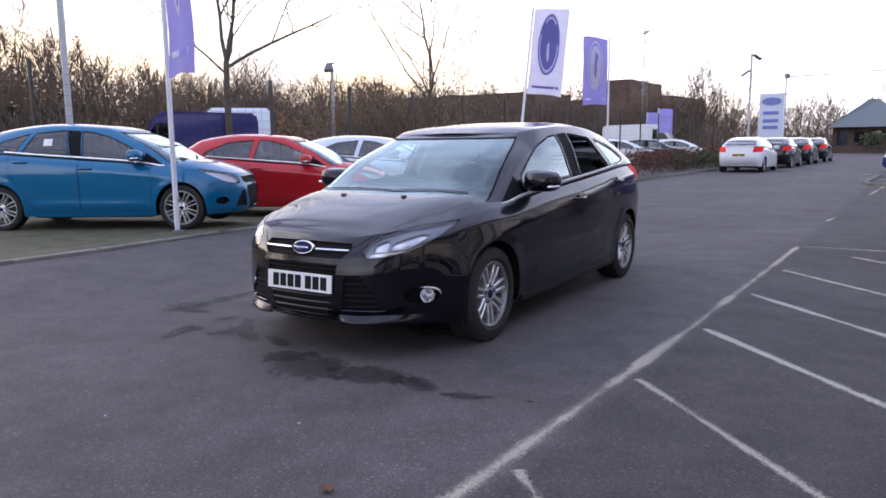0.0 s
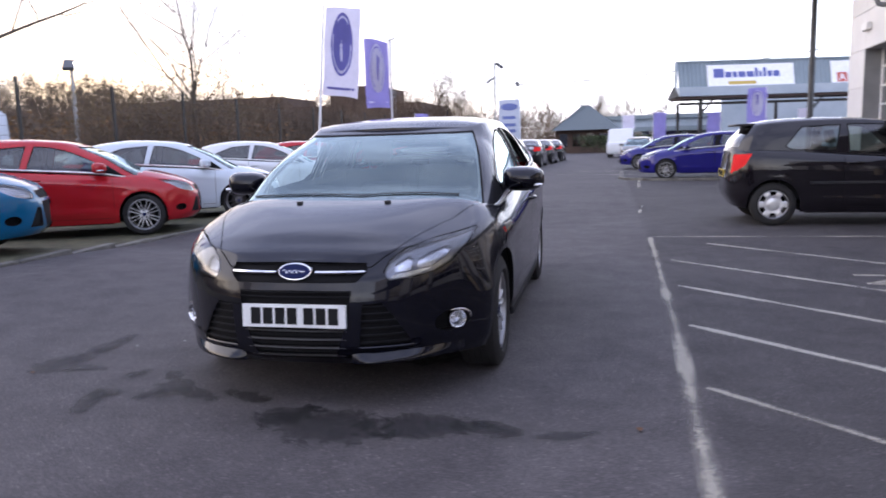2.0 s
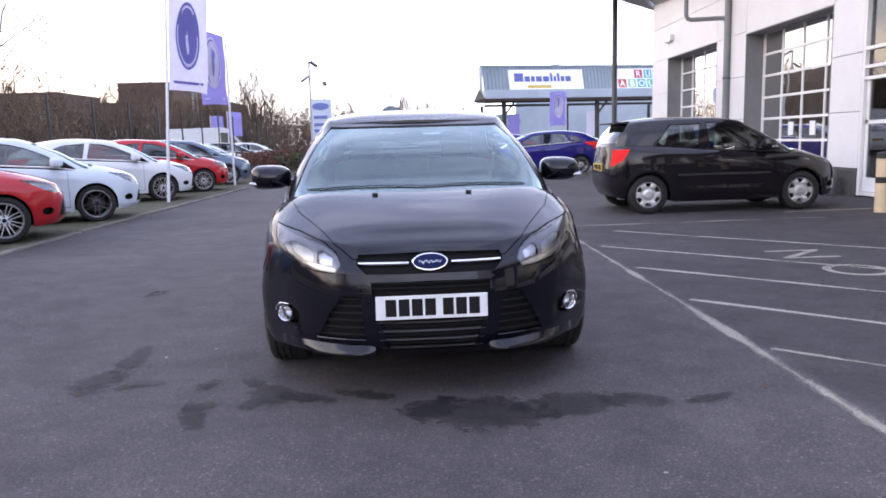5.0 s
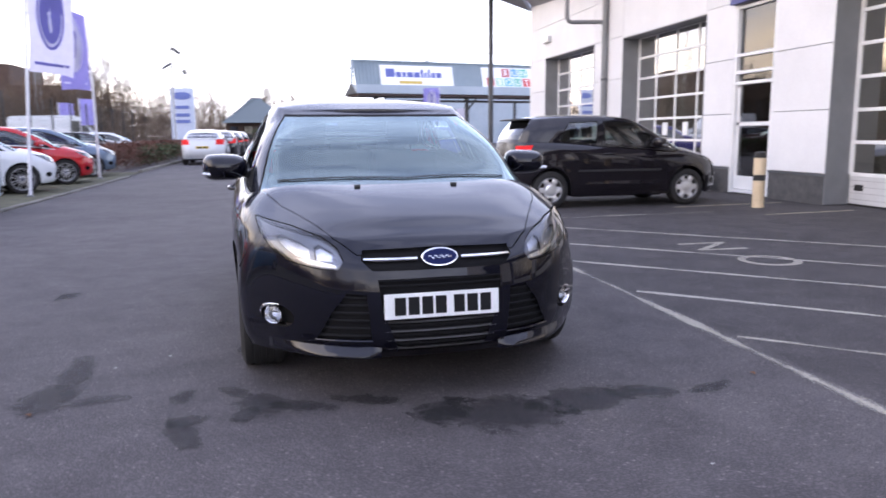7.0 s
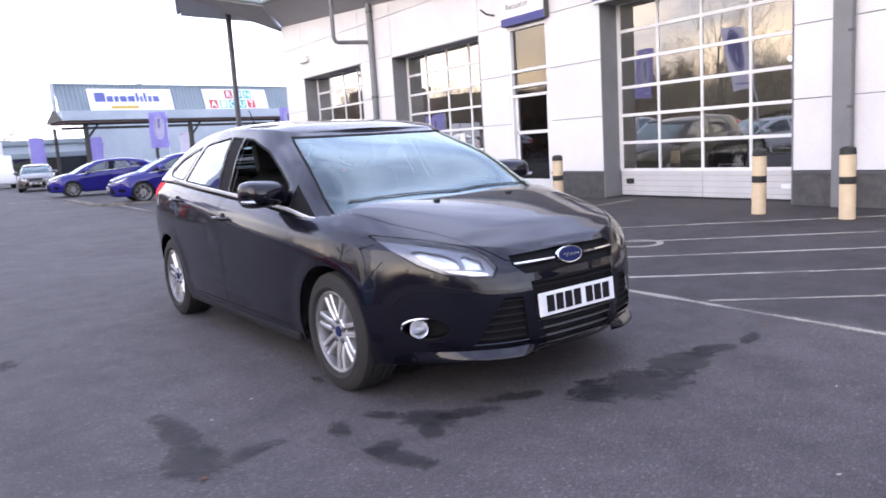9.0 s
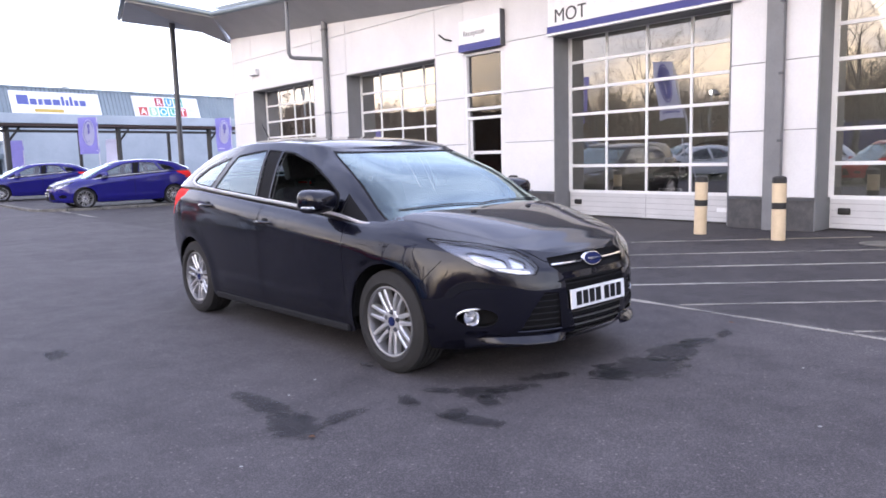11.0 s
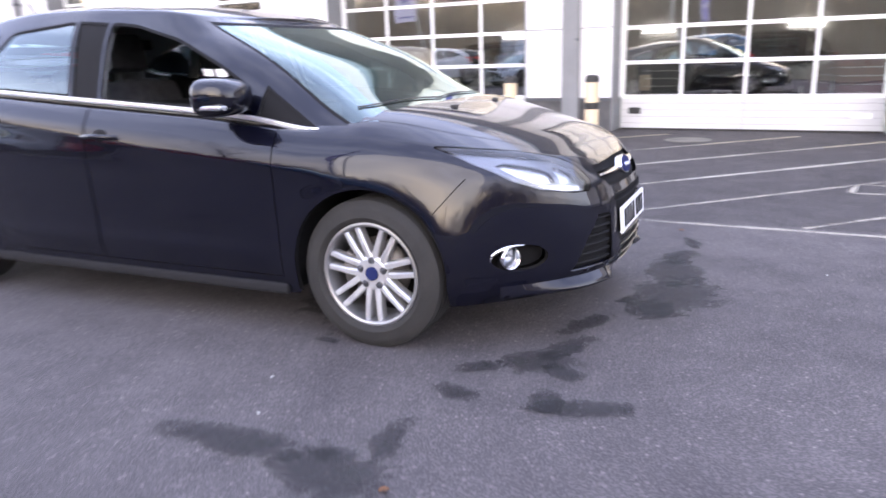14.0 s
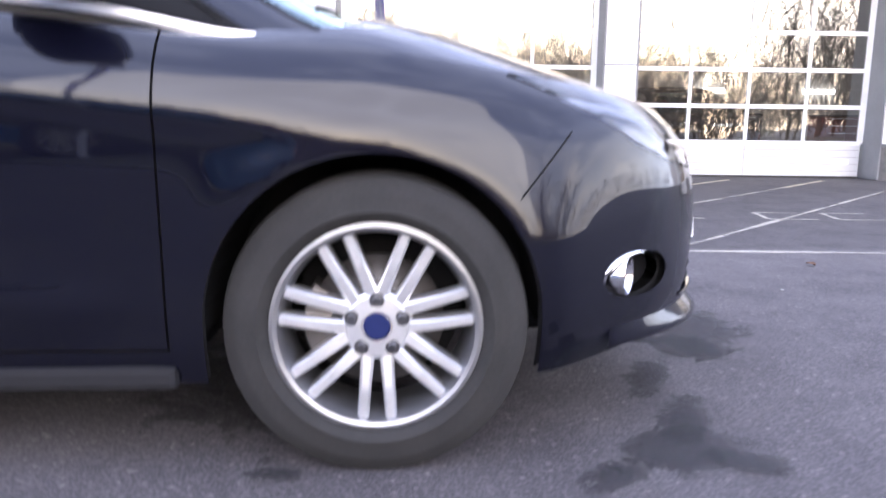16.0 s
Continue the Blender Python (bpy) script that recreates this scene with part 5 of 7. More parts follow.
for x, y, hd, pm, lab in ((-13.6, 38.5, 20, WHITE_CAR, "white car in the compound behind the hedge"), (-13.4, 42.5, 20, DARKC, "dark car in the compound behind the hedge"), (-13.0, 46.5, 15, WHITE_CAR, "white car in the compound behind the hedge"),
                      (-17.5, 33.0, 10, SLATE, "grey car in the compound behind the hedge"), (-17.2, 9.6, 60, DARKC, "dark car in the compound behind the fence"), (-15.6, 20.0, 70, DARKC, "dark car in the compound behind the fence"), (-16.5, 27.0, 60, WHITE_CAR, "white car in the compound behind the fence")):
    o = recoloured(purple, x, y, hd, pm, VIOLET["paint"], lab)
    o["group"] = "cars in the compound"
TAUPE = car_paint("grey brown paint", (0.13, 0.12, 0.11))
recoloured(purple, -0.45, 48.0, -98, TAUPE, VIOLET["paint"], "grey-brown car parked beyond the violet cars")

# ---------------------------------------------------------------- ground and markings


def sheet(name, x0, y0, x1, y1, z, material, label, n=1, kind="structure"):
    bm = bmesh.new()
    bmesh.ops.create_grid(bm, x_segments=n, y_segments=n, size=0.5)
    bmesh.ops.scale(bm, vec=(x1 - x0, y1 - y0, 1), verts=bm.verts)
    bmesh.ops.translate(bm, vec=((x0 + x1) / 2, (y0 + y1) / 2, z), verts=bm.verts)
    return tagged(part(name, bm, material), label, name, "", kind)


def strip(pts, width, z=0.004):
    """A flat line of paint along the points."""
    bm = bmesh.new()
    uv = bm.loops.layers.uv.new("UVMap")
    pts = [Vector((p[0], p[1], z)) for p in pts]
    rows = []
    run = 0
    for i, p in enumerate(pts):
        a, b = pts[max(i - 1, 0)], pts[min(i + 1, len(pts) - 1)]
        d = (b - a).normalized()
        s = Vector((-d.y, d.x, 0)) * width / 2
        if i:
            run += (p - pts[i - 1]).length
        rows.append((bm.verts.new(p - s), bm.verts.new(p + s), run))
    for (a, b, u), (c, d, w) in zip(rows, rows[1:]):
        f = bm.faces.new((a, c, d, b))
        for l, t in zip(f.loops, ((u, 0), (w, 0), (w, 1), (u, 1))):
            l[uv].uv = t
    return bm


def road_line(pts, width, material=None, label="worn white painted line on the tarmac", group="", z=0.004):
    return tagged(part("road_line", strip(pts, width, z), material or LINE), label, "road line", group, "structure")




def rise(x, y):
    """The yard climbs a little towards the verge at its south-west corner."""
    a, b = min(max((-4.3 - x) / 1.9, 0), 1), min(max((10.2 - y) / 3.2, 0), 1)
    return 0.14 * a * a * (3 - 2 * a) * b * b * (3 - 2 * b)


def fine_range(lo, a, b, hi, step):
    """Coordinates that are close together between a and b and far apart outside."""
    return [lo, lo / 3 + a * 2 / 3] + list(np.arange(a, b, step)) + [b, b * 2 / 3 + hi / 3, hi]


bm = bmesh.new()
gx, gy = fine_range(-600, -14, -2, 600, 0.5), fine_range(-600, -6, 14, 900, 0.5)
gv = [[bm.verts.new((x, y, rise(x, y))) for y in gy] for x in gx]
for i in range(len(gx) - 1):
    for j in range(len(gy) - 1):
        bm.faces.new((gv[i][j], gv[i + 1][j], gv[i + 1][j + 1], gv[i][j + 1]))
tagged(part("ground", bm, ASPHALT, None, "", 30), "worn dark grey tarmac yard", "ground", "", "structure")
road_line([(-0.36, -3.0), (-0.36, 0.5), (-0.355, 3.3), (-0.355, 4.9), (-0.36, 6.2), (-0.395, 8.06), (-0.44, 10.75)], 0.1)
road_line([(-0.39, 10.79), (1.2, 10.86), (3.4, 10.95)], 0.09)
road_line([(-0.56, 14.0), (-0.5, 15.5)], 0.1)
road_line([(-0.55, 20.6), (-0.52, 24.8)], 0.1)
for k in range(6):
    road_line([(-3.6 + 0.5 * k, 30.0 - 0.2 * k), (-3.25 + 0.5 * k, 29.85 - 0.2 * k)], 0.3, LINE, "worn white give-way mark across the road", "give-way marks")
    road_line([(-3.5 + 0.55 * k, 33.1 - 0.15 * k), (-3.12 + 0.55 * k, 33.0 - 0.15 * k)], 0.3, LINE, "worn white give-way mark across the road", "give-way marks")
for y0 in (-1.85, -0.5, 0.85, 2.2, 3.48, 4.82, 6.11, 7.5, 8.88, 10.17):
    xe = 4.25
    x0 = -0.27 if y0 < 10 else 0.2
    road_line([(x0, y0), (xe, y0 - 0.91 * (xe - x0))], 0.072 if y0 < 5 else 0.085, LINE if y0 < 5 else LINE_W, "worn white hatching line on the tarmac", "hatching lines")
    if y0 > 2:
        road_line([(xe + 0.01, y0 - 0.91 * (xe - x0) - 0.01), (5.45, y0 - 0.91 * (5.45 - x0))], 0.07, LINE_Y, "worn yellow hatching line before the workshop", "yellow hatching lines")
road_line([(3.2, 11.75), (5.3, 11.95)], 0.07, LINE_Y, "worn yellow line before the workshop")
road_line([(3.9, 10.4), (5.5, 10.55)], 0.06, LINE_Y, "worn yellow line before the workshop")


def painted_letter(text, x, y, size, squash, material, name="road_letter", label=""):
    cu = bpy.data.curves.new("letter", "FONT")
    cu.body, cu.size, cu.align_x = text, size, "CENTER"
    cu.resolution_u = 6
    tmp = bpy.data.objects.new("letter", cu)
    me = bpy.data.meshes.new_from_object(tmp)
    bpy.data.objects.remove(tmp)
    me.transform(pose(x, y, 0.004, 0, 0, -90) @ Matrix.Diagonal((squash, 1, 1, 1)))
    while me.uv_layers:
        me.uv_layers.remove(me.uv_layers[0])
    uv = me.uv_layers.new(name="UVMap")
    for d in uv.data:
        d.uv = (0.5, 0.5)
    me.materials.append(material)
    return tagged(new(name, me), label, "road letter", "road letters", "structure")


painted_letter("N", 1.24, 7.95, 0.8, 0.95, LINE, label="worn white letter N on the tarmac")
painted_letter("O", 1.27, 7.04, 0.8, 0.95, LINE, label="worn white letter O on the tarmac")
for y in (2.98, 2.07, 1.5):
    for pts, w in (([(1.18, y - 0.2), (1.18, y + 0.2)], 0.06), ([(1.6, y - 0.22), (1.62, y + 0.12)], 0.06), ([(1.2, y + 0.2), (1.62, y + 0.14)], 0.07)):
        road_line(pts, w, LINE, "worn unreadable painted mark on the tarmac", "road letters")


def damp(x, y, rx, ry, rot, z):
    """A damp patch, its ragged edge made in the material."""
    bm = bmesh.new()
    uv = bm.loops.layers.uv.new("UVMap")
    m = pose(x, y, z, 0, 0, rot)
    n, rings = 20, 4
    vs = [[bm.verts.new(m @ Vector((rx * 1.5 * r / rings * math.cos(a), ry * 1.5 * r / rings * math.sin(a), 0))) for a in np.linspace(0, 2 * math.pi, n, endpoint=False)] for r in range(1, rings + 1)]
    c = bm.verts.new(m @ Vector((0, 0, 0)))
    val = {c: (0, 0)}
    for r, ring in enumerate(vs):
        for k, v in enumerate(ring):
            q = 1.5 * (r + 1) / rings
            val[v] = (q * math.cos(2 * math.pi * k / n), q * math.sin(2 * math.pi * k / n))
    for k in range(n):
        bm.faces.new((c, vs[0][k], vs[0][(k + 1) % n]))
        for r in range(rings - 1):
            bm.faces.new((vs[r][k], vs[r + 1][k], vs[r + 1][(k + 1) % n], vs[r][(k + 1) % n]))
    for f in bm.faces:
        for l in f.loops:
            l[uv].uv = val[l.vert]
    bmesh.ops.recalc_face_normals(bm, faces=bm.faces[:])
    return tagged(part("damp_stain", bm, STAIN), "dark damp stain on the tarmac", "stain", "damp stains", "structure")


for i, (x, y, rx, ry, rot) in enumerate(((-1.95, 4.0, 0.4, 0.24, -12), (-1.55, 4.08, 0.36, 0.17, 8), (-1.25, 4.1, 0.2, 0.1, -10), (-0.92, 4.08, 0.16, 0.06, 20), (-2.2, 4.08, 0.2, 0.13, 30), (-2.52, 4.29, 0.18, 0.07, -25), (-2.82, 4.28, 0.2, 0.07, -20),
                                         (-2.98, 4.34, 0.2, 0.12, -60), (-3.1, 4.5, 0.12, 0.06, -50), (-3.34, 4.52, 0.11, 0.07, 60), (-3.28, 4.06, 0.2, 0.07, -70), (-3.28, 4.2, 0.11, 0.07, 20), (-3.04, 4.22, 0.12, 0.06, 60),
                                         (-3.93, 5.0, 0.36, 0.09, 96), (-3.95, 4.62, 0.25, 0.14, 84), (-3.72, 4.55, 0.18, 0.06, 5), (-4.6, 6.9, 0.3, 0.16, 40), (-3.12, 5.22, 0.08, 0.03, 90), (-2.55, 5.3, 0.5, 0.4, 0), (-1.9, 5.2, 0.4, 0.3, 0))):
    damp(x, y, rx, ry, rot, 0.0025 + 0.0004 * i)

LITTER = surface("dead leaf", (0.06, 0.03, 0.015), (0.16, 0.07, 0.03), 30, 0.9, 0, 200, 0, 0.001, 0.05, False)
CHIP = plain("pale paper scrap", (0.3, 0.3, 0.29), 0.8)


def fallen_leaf(x, y, size, turn):
    """A curled dead leaf with a pointed outline and a stalk."""
    bm = bmesh.new()
    n = 7
    rows = []
    for i in range(n):
        f = i / (n - 1)
        w = 0.34 * math.sin(math.pi * min(1, f * 0.94 + 0.03)) ** 0.8 * (1 + 0.25 * (i % 2))
        rows.append([bm.verts.new((f - 0.5, s * w, 0.06 + 0.12 * abs(s) + 0.1 * math.sin(3 * f))) for s in (-1, 0, 1)])
    for a, b in zip(rows, rows[1:]):
        for k in range(2):
            bm.faces.new((a[k], b[k], b[k + 1], a[k + 1]))
    tip = [bm.verts.new((-0.5 - d, w, 0.06)) for d, w in ((0.0, -0.02), (0.35, 0.0), (0.0, 0.02))]
    bm.faces.new(tip)
    bmesh.ops.transform(bm, matrix=pose(x, y, 0.004, 0, 0, turn) @ Matrix.Scale(size, 4), verts=bm.verts)
    return tagged(part("fallen_leaf", bm, LITTER, None, "", 60), "curled brown dead leaf on the tarmac", "leaf", "fallen leaves")


for x, y, size, turn in ((-0.77, 2.93, 0.06, 20), (-3.97, 4.42, 0.032, 140), (-6.4, 5.2, 0.08, 75), (-6.05, 4.75, 0.07, 200), (-0.6, 4.2, 0.035, 100), (-5.0, 3.3, 0.03, 15), (-4.75, 3.2, 0.03, 250)):
    fallen_leaf(x, y, size, turn)
for k, (x, y) in enumerate(((-3.5, 5.2), (-4.9, 7.1), (-5.1, 6.2), (-2.2, 2.9), (-1.35, 3.35), (-3.75, 5.05), (3.3, 5.6), (-4.35, 4.35))):
    bm = bmesh.new()
    box(bm, (-0.008, -0.005, 0), (0.008, 0.005, 0.003), pose(x, y, 0.002, 0, 0, 47 * k), 0.0015)
    tagged(part("paper_scrap", bm, CHIP), "tiny pale paper scrap on the tarmac", "scrap", "paper scraps")

EDGE = [(-12.0, -6.6), (3.0, -6.65), (5.8, -6.7), (7.5, -6.95), (9.0, -7.2), (10.5, -7.38), (13.0, -7.45), (19.0, -7.5), (27.5, -7.6)]
bm = bmesh.new()
vy = np.arange(-12.0, 27.25, 0.5)
rows = []
for y in vy:
    x = float(spline(EDGE, y)) - 0.05
    rows.append([bm.verts.new((q, y, rise(q, y) + 0.03)) for q in (x, x - 0.5, x - 1.0, x - 2.0, x - 4, x - 8, -60)])
for a, b in zip(rows, rows[1:]):
    for i in range(6):
        bm.faces.new((a[i], b[i], b[i + 1], a[i + 1]))
bmesh.ops.recalc_face_normals(bm, faces=bm.faces[:])
tagged(part("verge", bm, MOSS, None, "", 30), "mossy brown paved verge under the parked cars", "verge", "", "structure")
kerb = new("kerb")
tagged(kerb, "worn flush concrete kerb along the verge", "kerb", "", "structure")
bm = bmesh.new()
box(bm, (-0.06, -0.45, -0.1), (0.06, 0.45, 0.035), bevel=0.012)
stone = part("kerb_stone", bm, KERB, kerb)
for i in range(40):
    o = stone if i == 0 else new("kerb_stone", stone.data)
    o.parent = kerb
    y = -11.5 + 0.915 * i
    x, x2 = float(spline(EDGE, y)), float(spline(EDGE, y + 0.4))
    o.matrix_basis = pose(x, y, rise(x, y) + random.uniform(-0.008, 0.004), 0, 0, math.degrees(math.atan2(x - x2, 0.4)))
kerb2 = new("kerb")
tagged(kerb2, "raised concrete kerb before the violet cars", "kerb", "", "structure")
bm = bmesh.new()
box(bm, (-0.07, -0.45, -0.1), (0.07, 0.45, 0.11), bevel=0.02)
stone2 = part("kerb_stone", bm, KERB, kerb2)
bend = [(-1.15, 31.0), (-1.1, 25.9), (-0.9, 25.2), (-0.35, 24.65), (0.5, 24.35), (5.4, 24.2)]
first = True
for (xa, ya), (xb, yb) in zip(bend, bend[1:]):
    run = math.hypot(xb - xa, yb - ya)
    n = max(1, round(run / 0.915))
    for k in range(n):
        o = stone2 if first else new("kerb_stone", stone2.data)
        first = False
        o.parent = kerb2
        f = (k + 0.5) / n
        o.matrix_basis = pose(xa + (xb - xa) * f, ya + (yb - ya) * f, random.uniform(-0.045, -0.03), 0, 0, math.degrees(math.atan2(yb - ya, xb - xa)) - 90) @ Matrix.Diagonal((1, run / n / 0.915, 1, 1))
kerb3 = new("kerb")
tagged(kerb3, "raised concrete kerb in front of the hedge", "kerb", "", "structure")
for i in range(34):
    o = new("kerb_stone", stone2.data)
    o.parent = kerb3
    o.matrix_basis = pose(-7.7 - 0.004 * i, 27.6 + 0.915 * i, random.uniform(-0.01, 0.005))

# ---------------------------------------------------------------- workshop building
WX, DX = 5.635, 6.05
TOPZ = 6.3
OPENS = [(20.65, 24.62, 3.62), (15.02, 18.86, 3.56), (12.77, 14.0, 3.55), (7.64, 11.36, 3.56), (2.64, 6.28, 3.56), (-1.25, 2.2, 3.56), (-6.6, -3.1, 3.56)]
shop = new("workshop_building")
tagged(shop, "pale grey panel-clad workshop with glazed sectional doors", "building")


def slab(name, lo, hi, material, parent, label="", bevel=0.0):
    bm = bmesh.new()
    box(bm, lo, hi, None, bevel)
    return part(name, bm, material, parent, label)


# backing wall with its openings, one piece between each pair of openings
edges = [26.2] + [v for o in OPENS for v in (o[1], o[0])] + [-12.0]
spans = list(zip(edges[::2], edges[1::2]))
for a, b in spans:
    slab("wall", (WX + 0.03, b + 0.004, 0.45), (WX + 0.5, a - 0.004, TOPZ), GREY, shop)
    slab("plinth", (WX - 0.02, b, 0), (WX + 0.5, a, 0.46), PLINTH, shop, "dark brick plinth")
    slab("drip_strip", (WX - 0.035, b - 0.01, 0.462), (WX + 0.1, a + 0.01, 0.5), DGREY, shop)
for lo_, hi_, h in OPENS:
    slab("lintel", (WX + 0.03, lo_ - 0.003, h), (WX + 0.5, hi_ + 0.003, TOPZ), GREY, shop)
# cladding panels, proud of the wall with dark joints between
JOINTS = [0.505, 1.53, 2.57, 3.62, 4.66, 5.7, 6.3]


def cladding(y0, y1, z0, z1):
    n = max(1, round((y1 - y0) / 3.2))
    for i in range(n):
        a, b = y0 + (y1 - y0) * i / n, y0 + (y1 - y0) * (i + 1) / n
        bm = bmesh.new()
        box(bm, (WX - 0.012, a + 0.006, z0 + 0.006), (WX + 0.03, b - 0.006, z1 - 0.006), bevel=0.004)
        part("cladding_panel", bm, CLAD, shop)


for a, b in spans:
    for z0, z1 in zip(JOINTS, JOINTS[1:]):
        cladding(b, a, z0, z1)
for lo_, hi_, h in OPENS:
    zs = [h] + [z for z in JOINTS if z > h + 0.15]
    for z0, z1 in zip(zs, zs[1:]):
        cladding(lo_, hi_, z0, z1)
# grey reveals
for lo_, hi_, h in OPENS:
    if hi_ - lo_ < 2:
        continue
    for y, s in ((lo_, 1), (hi_, -1)):
        slab("reveal", (WX - 0.016, min(y, y + s * 0.02), 0.01), (DX + 0.1, max(y, y + s * 0.02), h), GREY, shop)
    slab("reveal", (WX - 0.016, lo_ + 0.02, h - 0.02), (DX + 0.1, hi_ - 0.02, h), GREY, shop)


def sectional_door(lo, hi, h, papers=False):
    """A glazed sectional door: white rails and stiles, panes, a solid bottom panel with a handle."""
    d = bpy.data.objects.new("garage_door", None)
    scene.collection.objects.link(d)
    d.parent = shop
    a, b = lo + 0.05, hi - 0.05
    slab("bottom_panel", (DX, a, 0.03), (DX + 0.045, b, 0.5), WPANEL, d, "white ribbed bottom panel", 0.004)
    # flat grey strips give the panel the shade of its grooves
    for z in (0.1, 0.2, 0.3, 0.4):
        slab("rib", (DX - 0.003, a + 0.02, z), (DX + 0.002, b - 0.02, z + 0.007), GROOVE, d, "shadowed groove in the panel")
    slab("joint", (DX - 0.004, (a + b) / 2 - 0.006, 0.03), (DX + 0.002, (a + b) / 2 + 0.006, 0.5), GROOVE, d)
    slab("seal", (DX - 0.005, a, 0.005), (DX + 0.04, b, 0.03), BLACKP, d)
    rows = 6
    ph = (h - 0.5) / rows
    cols = 4
    pw = (b - a) / cols
    for r in range(rows + 1):
        z = 0.5 + ph * r
        slab("rail", (DX - 0.006, a, z - 0.028), (DX + 0.04, b, min(z + 0.028, h)), WFRAME, d, "", 0.004)
    for c in range(cols + 1):
        y = a + pw * c
        w = 0.022 if 0 < c < cols else 0.045
        slab("stile", (DX - 0.003, y - w, 0.5), (DX + 0.037, y + w, h), WFRAME, d, "", 0.004)
    for r in range(rows):
        for c in range(cols):
            y, z = a + pw * c, 0.5 + ph * r
            bm = bmesh.new()
            # acrylic panes bow a little, each its own way
            n = 6
            bow = random.uniform(-0.0012, 0.0016)
            tx, ty = random.uniform(-0.003, 0.003), random.uniform(-0.002, 0.002)
            g = [[bm.verts.new((DX + 0.018 + bow * (1 - (2 * i / n - 1) ** 2) * (1 - (2 * j / n - 1) ** 2) + tx * (i / n - 0.5) + ty * (j / n - 0.5), y + pw * i / n, z + ph * j / n)) for j in range(n + 1)] for i in range(n + 1)]
            for i in range(n):
                for j in range(n):
                    bm.faces.new((g[i][j], g[i][j + 1], g[i + 1][j + 1], g[i + 1][j]))
            part("pane", bm, BACK, d, "", 60)
    bm = bmesh.new()
    box(bm, (DX - 0.012, b - 0.3, 0.24), (DX + 0.01, b - 0.12, 0.34), bevel=0.02)
    part("handle", bm, BLACKP, d, "black recessed handle")
    slab("sticker", (DX - 0.01, a + 0.15, 0.2), (DX - 0.004, a + 0.38, 0.27), WHITE, d)
    if papers:
        for c in range(1, 4):
            y = a + pw * (c + 0.35) - pw
            slab("notice", (DX + 0.008, y, 1.12), (DX + 0.012, y + 0.22, 1.42), WHITE, d, "white paper notice")
    return d


for i, (lo_, hi_, h) in enumerate(OPENS):
    if hi_ - lo_ > 2:
        sectional_door(lo_, hi_, h, i == 1)

# reception: tall glazed strip with a door
rx_ = WX + 0.07
lo_, hi_, h = OPENS[2]
for y0, y1 in ((lo_, lo_ + 0.07), (hi_ - 0.07, hi_)):
    slab("jamb", (WX - 0.01, y0, 0.02), (rx_ + 0.06, y1, h), WFRAME, shop, "", 0.004)
for z in (0.06, 2.1, 2.3, 2.62, 3.5):
    slab("transom", (WX, lo_ + 0.07, z - 0.03), (rx_ + 0.05, hi_ - 0.07, z + 0.03), WFRAME, shop, "", 0.004)
slab("door_panel", (rx_ - 0.02, lo_ + 0.07, 0.1), (rx_ + 0.03, hi_ - 0.07, 0.35), WFRAME, shop, "", 0.004)
slab("mid_rail", (rx_ - 0.02, lo_ + 0.07, 1.3), (rx_ + 0.03, hi_ - 0.07, 1.37), WFRAME, shop, "", 0.004)
slab("door_stile", (rx_ - 0.02, lo_ + 0.08, 0.35), (rx_ + 0.03, lo_ + 0.16, 2.07), WFRAME, shop)
slab("door_stile", (rx_ - 0.02, hi_ - 0.16, 0.35), (rx_ + 0.03, hi_ - 0.08, 2.07), WFRAME, shop)
slab("pane", (rx_, lo_ + 0.07, 0.35), (rx_ + 0.012, hi_ - 0.07, 2.1), RECEP, shop)
slab("pane", (rx_, lo_ + 0.07, 2.3), (rx_ + 0.012, hi_ - 0.07, 3.5), RECEP, shop)
slab("pane", (rx_, lo_ + 0.07, 2.1), (rx_ + 0.012, hi_ - 0.07, 2.3), RECEP, shop)


def lettering(text, y, z, size, x, material, parent):
    cu = bpy.data.curves.new("lettering", "FONT")
    cu.body, cu.size, cu.extrude = text, size, 0.004
    tmp = bpy.data.objects.new("lettering", cu)
    me = bpy.data.meshes.new_from_object(tmp)
    bpy.data.objects.remove(tmp)
    me.transform(pose(x, y, z, 90, 0, -90))
    me.materials.append(material)
    o = new("lettering", me)
    o.parent = parent
    return o


sign = new("reception_sign")
tagged(sign, "white sign reading Reception above the entrance", "sign")
slab("sign_panel", (WX - 0.12, 12.74, 3.72), (WX - 0.015, 14.03, 4.22), WHITE, sign, "", 0.006)
slab("blue_band", (WX - 0.13, 12.72, 3.56), (WX - 0.015, 14.05, 3.715), BLUEBAND, sign, "blue lower band")
slab("edge_plate", (WX - 0.14, 12.69, 3.56), (WX - 0.015, 12.715, 4.3), DGREY, sign)
lettering("Reception", 13.9, 3.88, 0.17, WX - 0.125, INKG, sign)
sign2 = new("workshop_sign")
tagged(sign2, "white sign reading MOT with a blue band over the door", "sign")
slab("sign_panel", (WX - 0.1, 7.5, 3.73), (WX - 0.015, 11.42, 4.4), WHITE, sign2, "", 0.006)
slab("blue_band", (WX - 0.11, 7.48, 3.6), (WX - 0.015, 11.44, 3.725), BLUEBAND, sign2, "blue lower band")
slab("white_strip", (WX - 0.115, 7.48, 3.555), (WX - 0.015, 11.44, 3.595), WFRAME, sign2)
lettering("MOT", 11.26, 3.79, 0.36, WX - 0.106, INK, sign2)

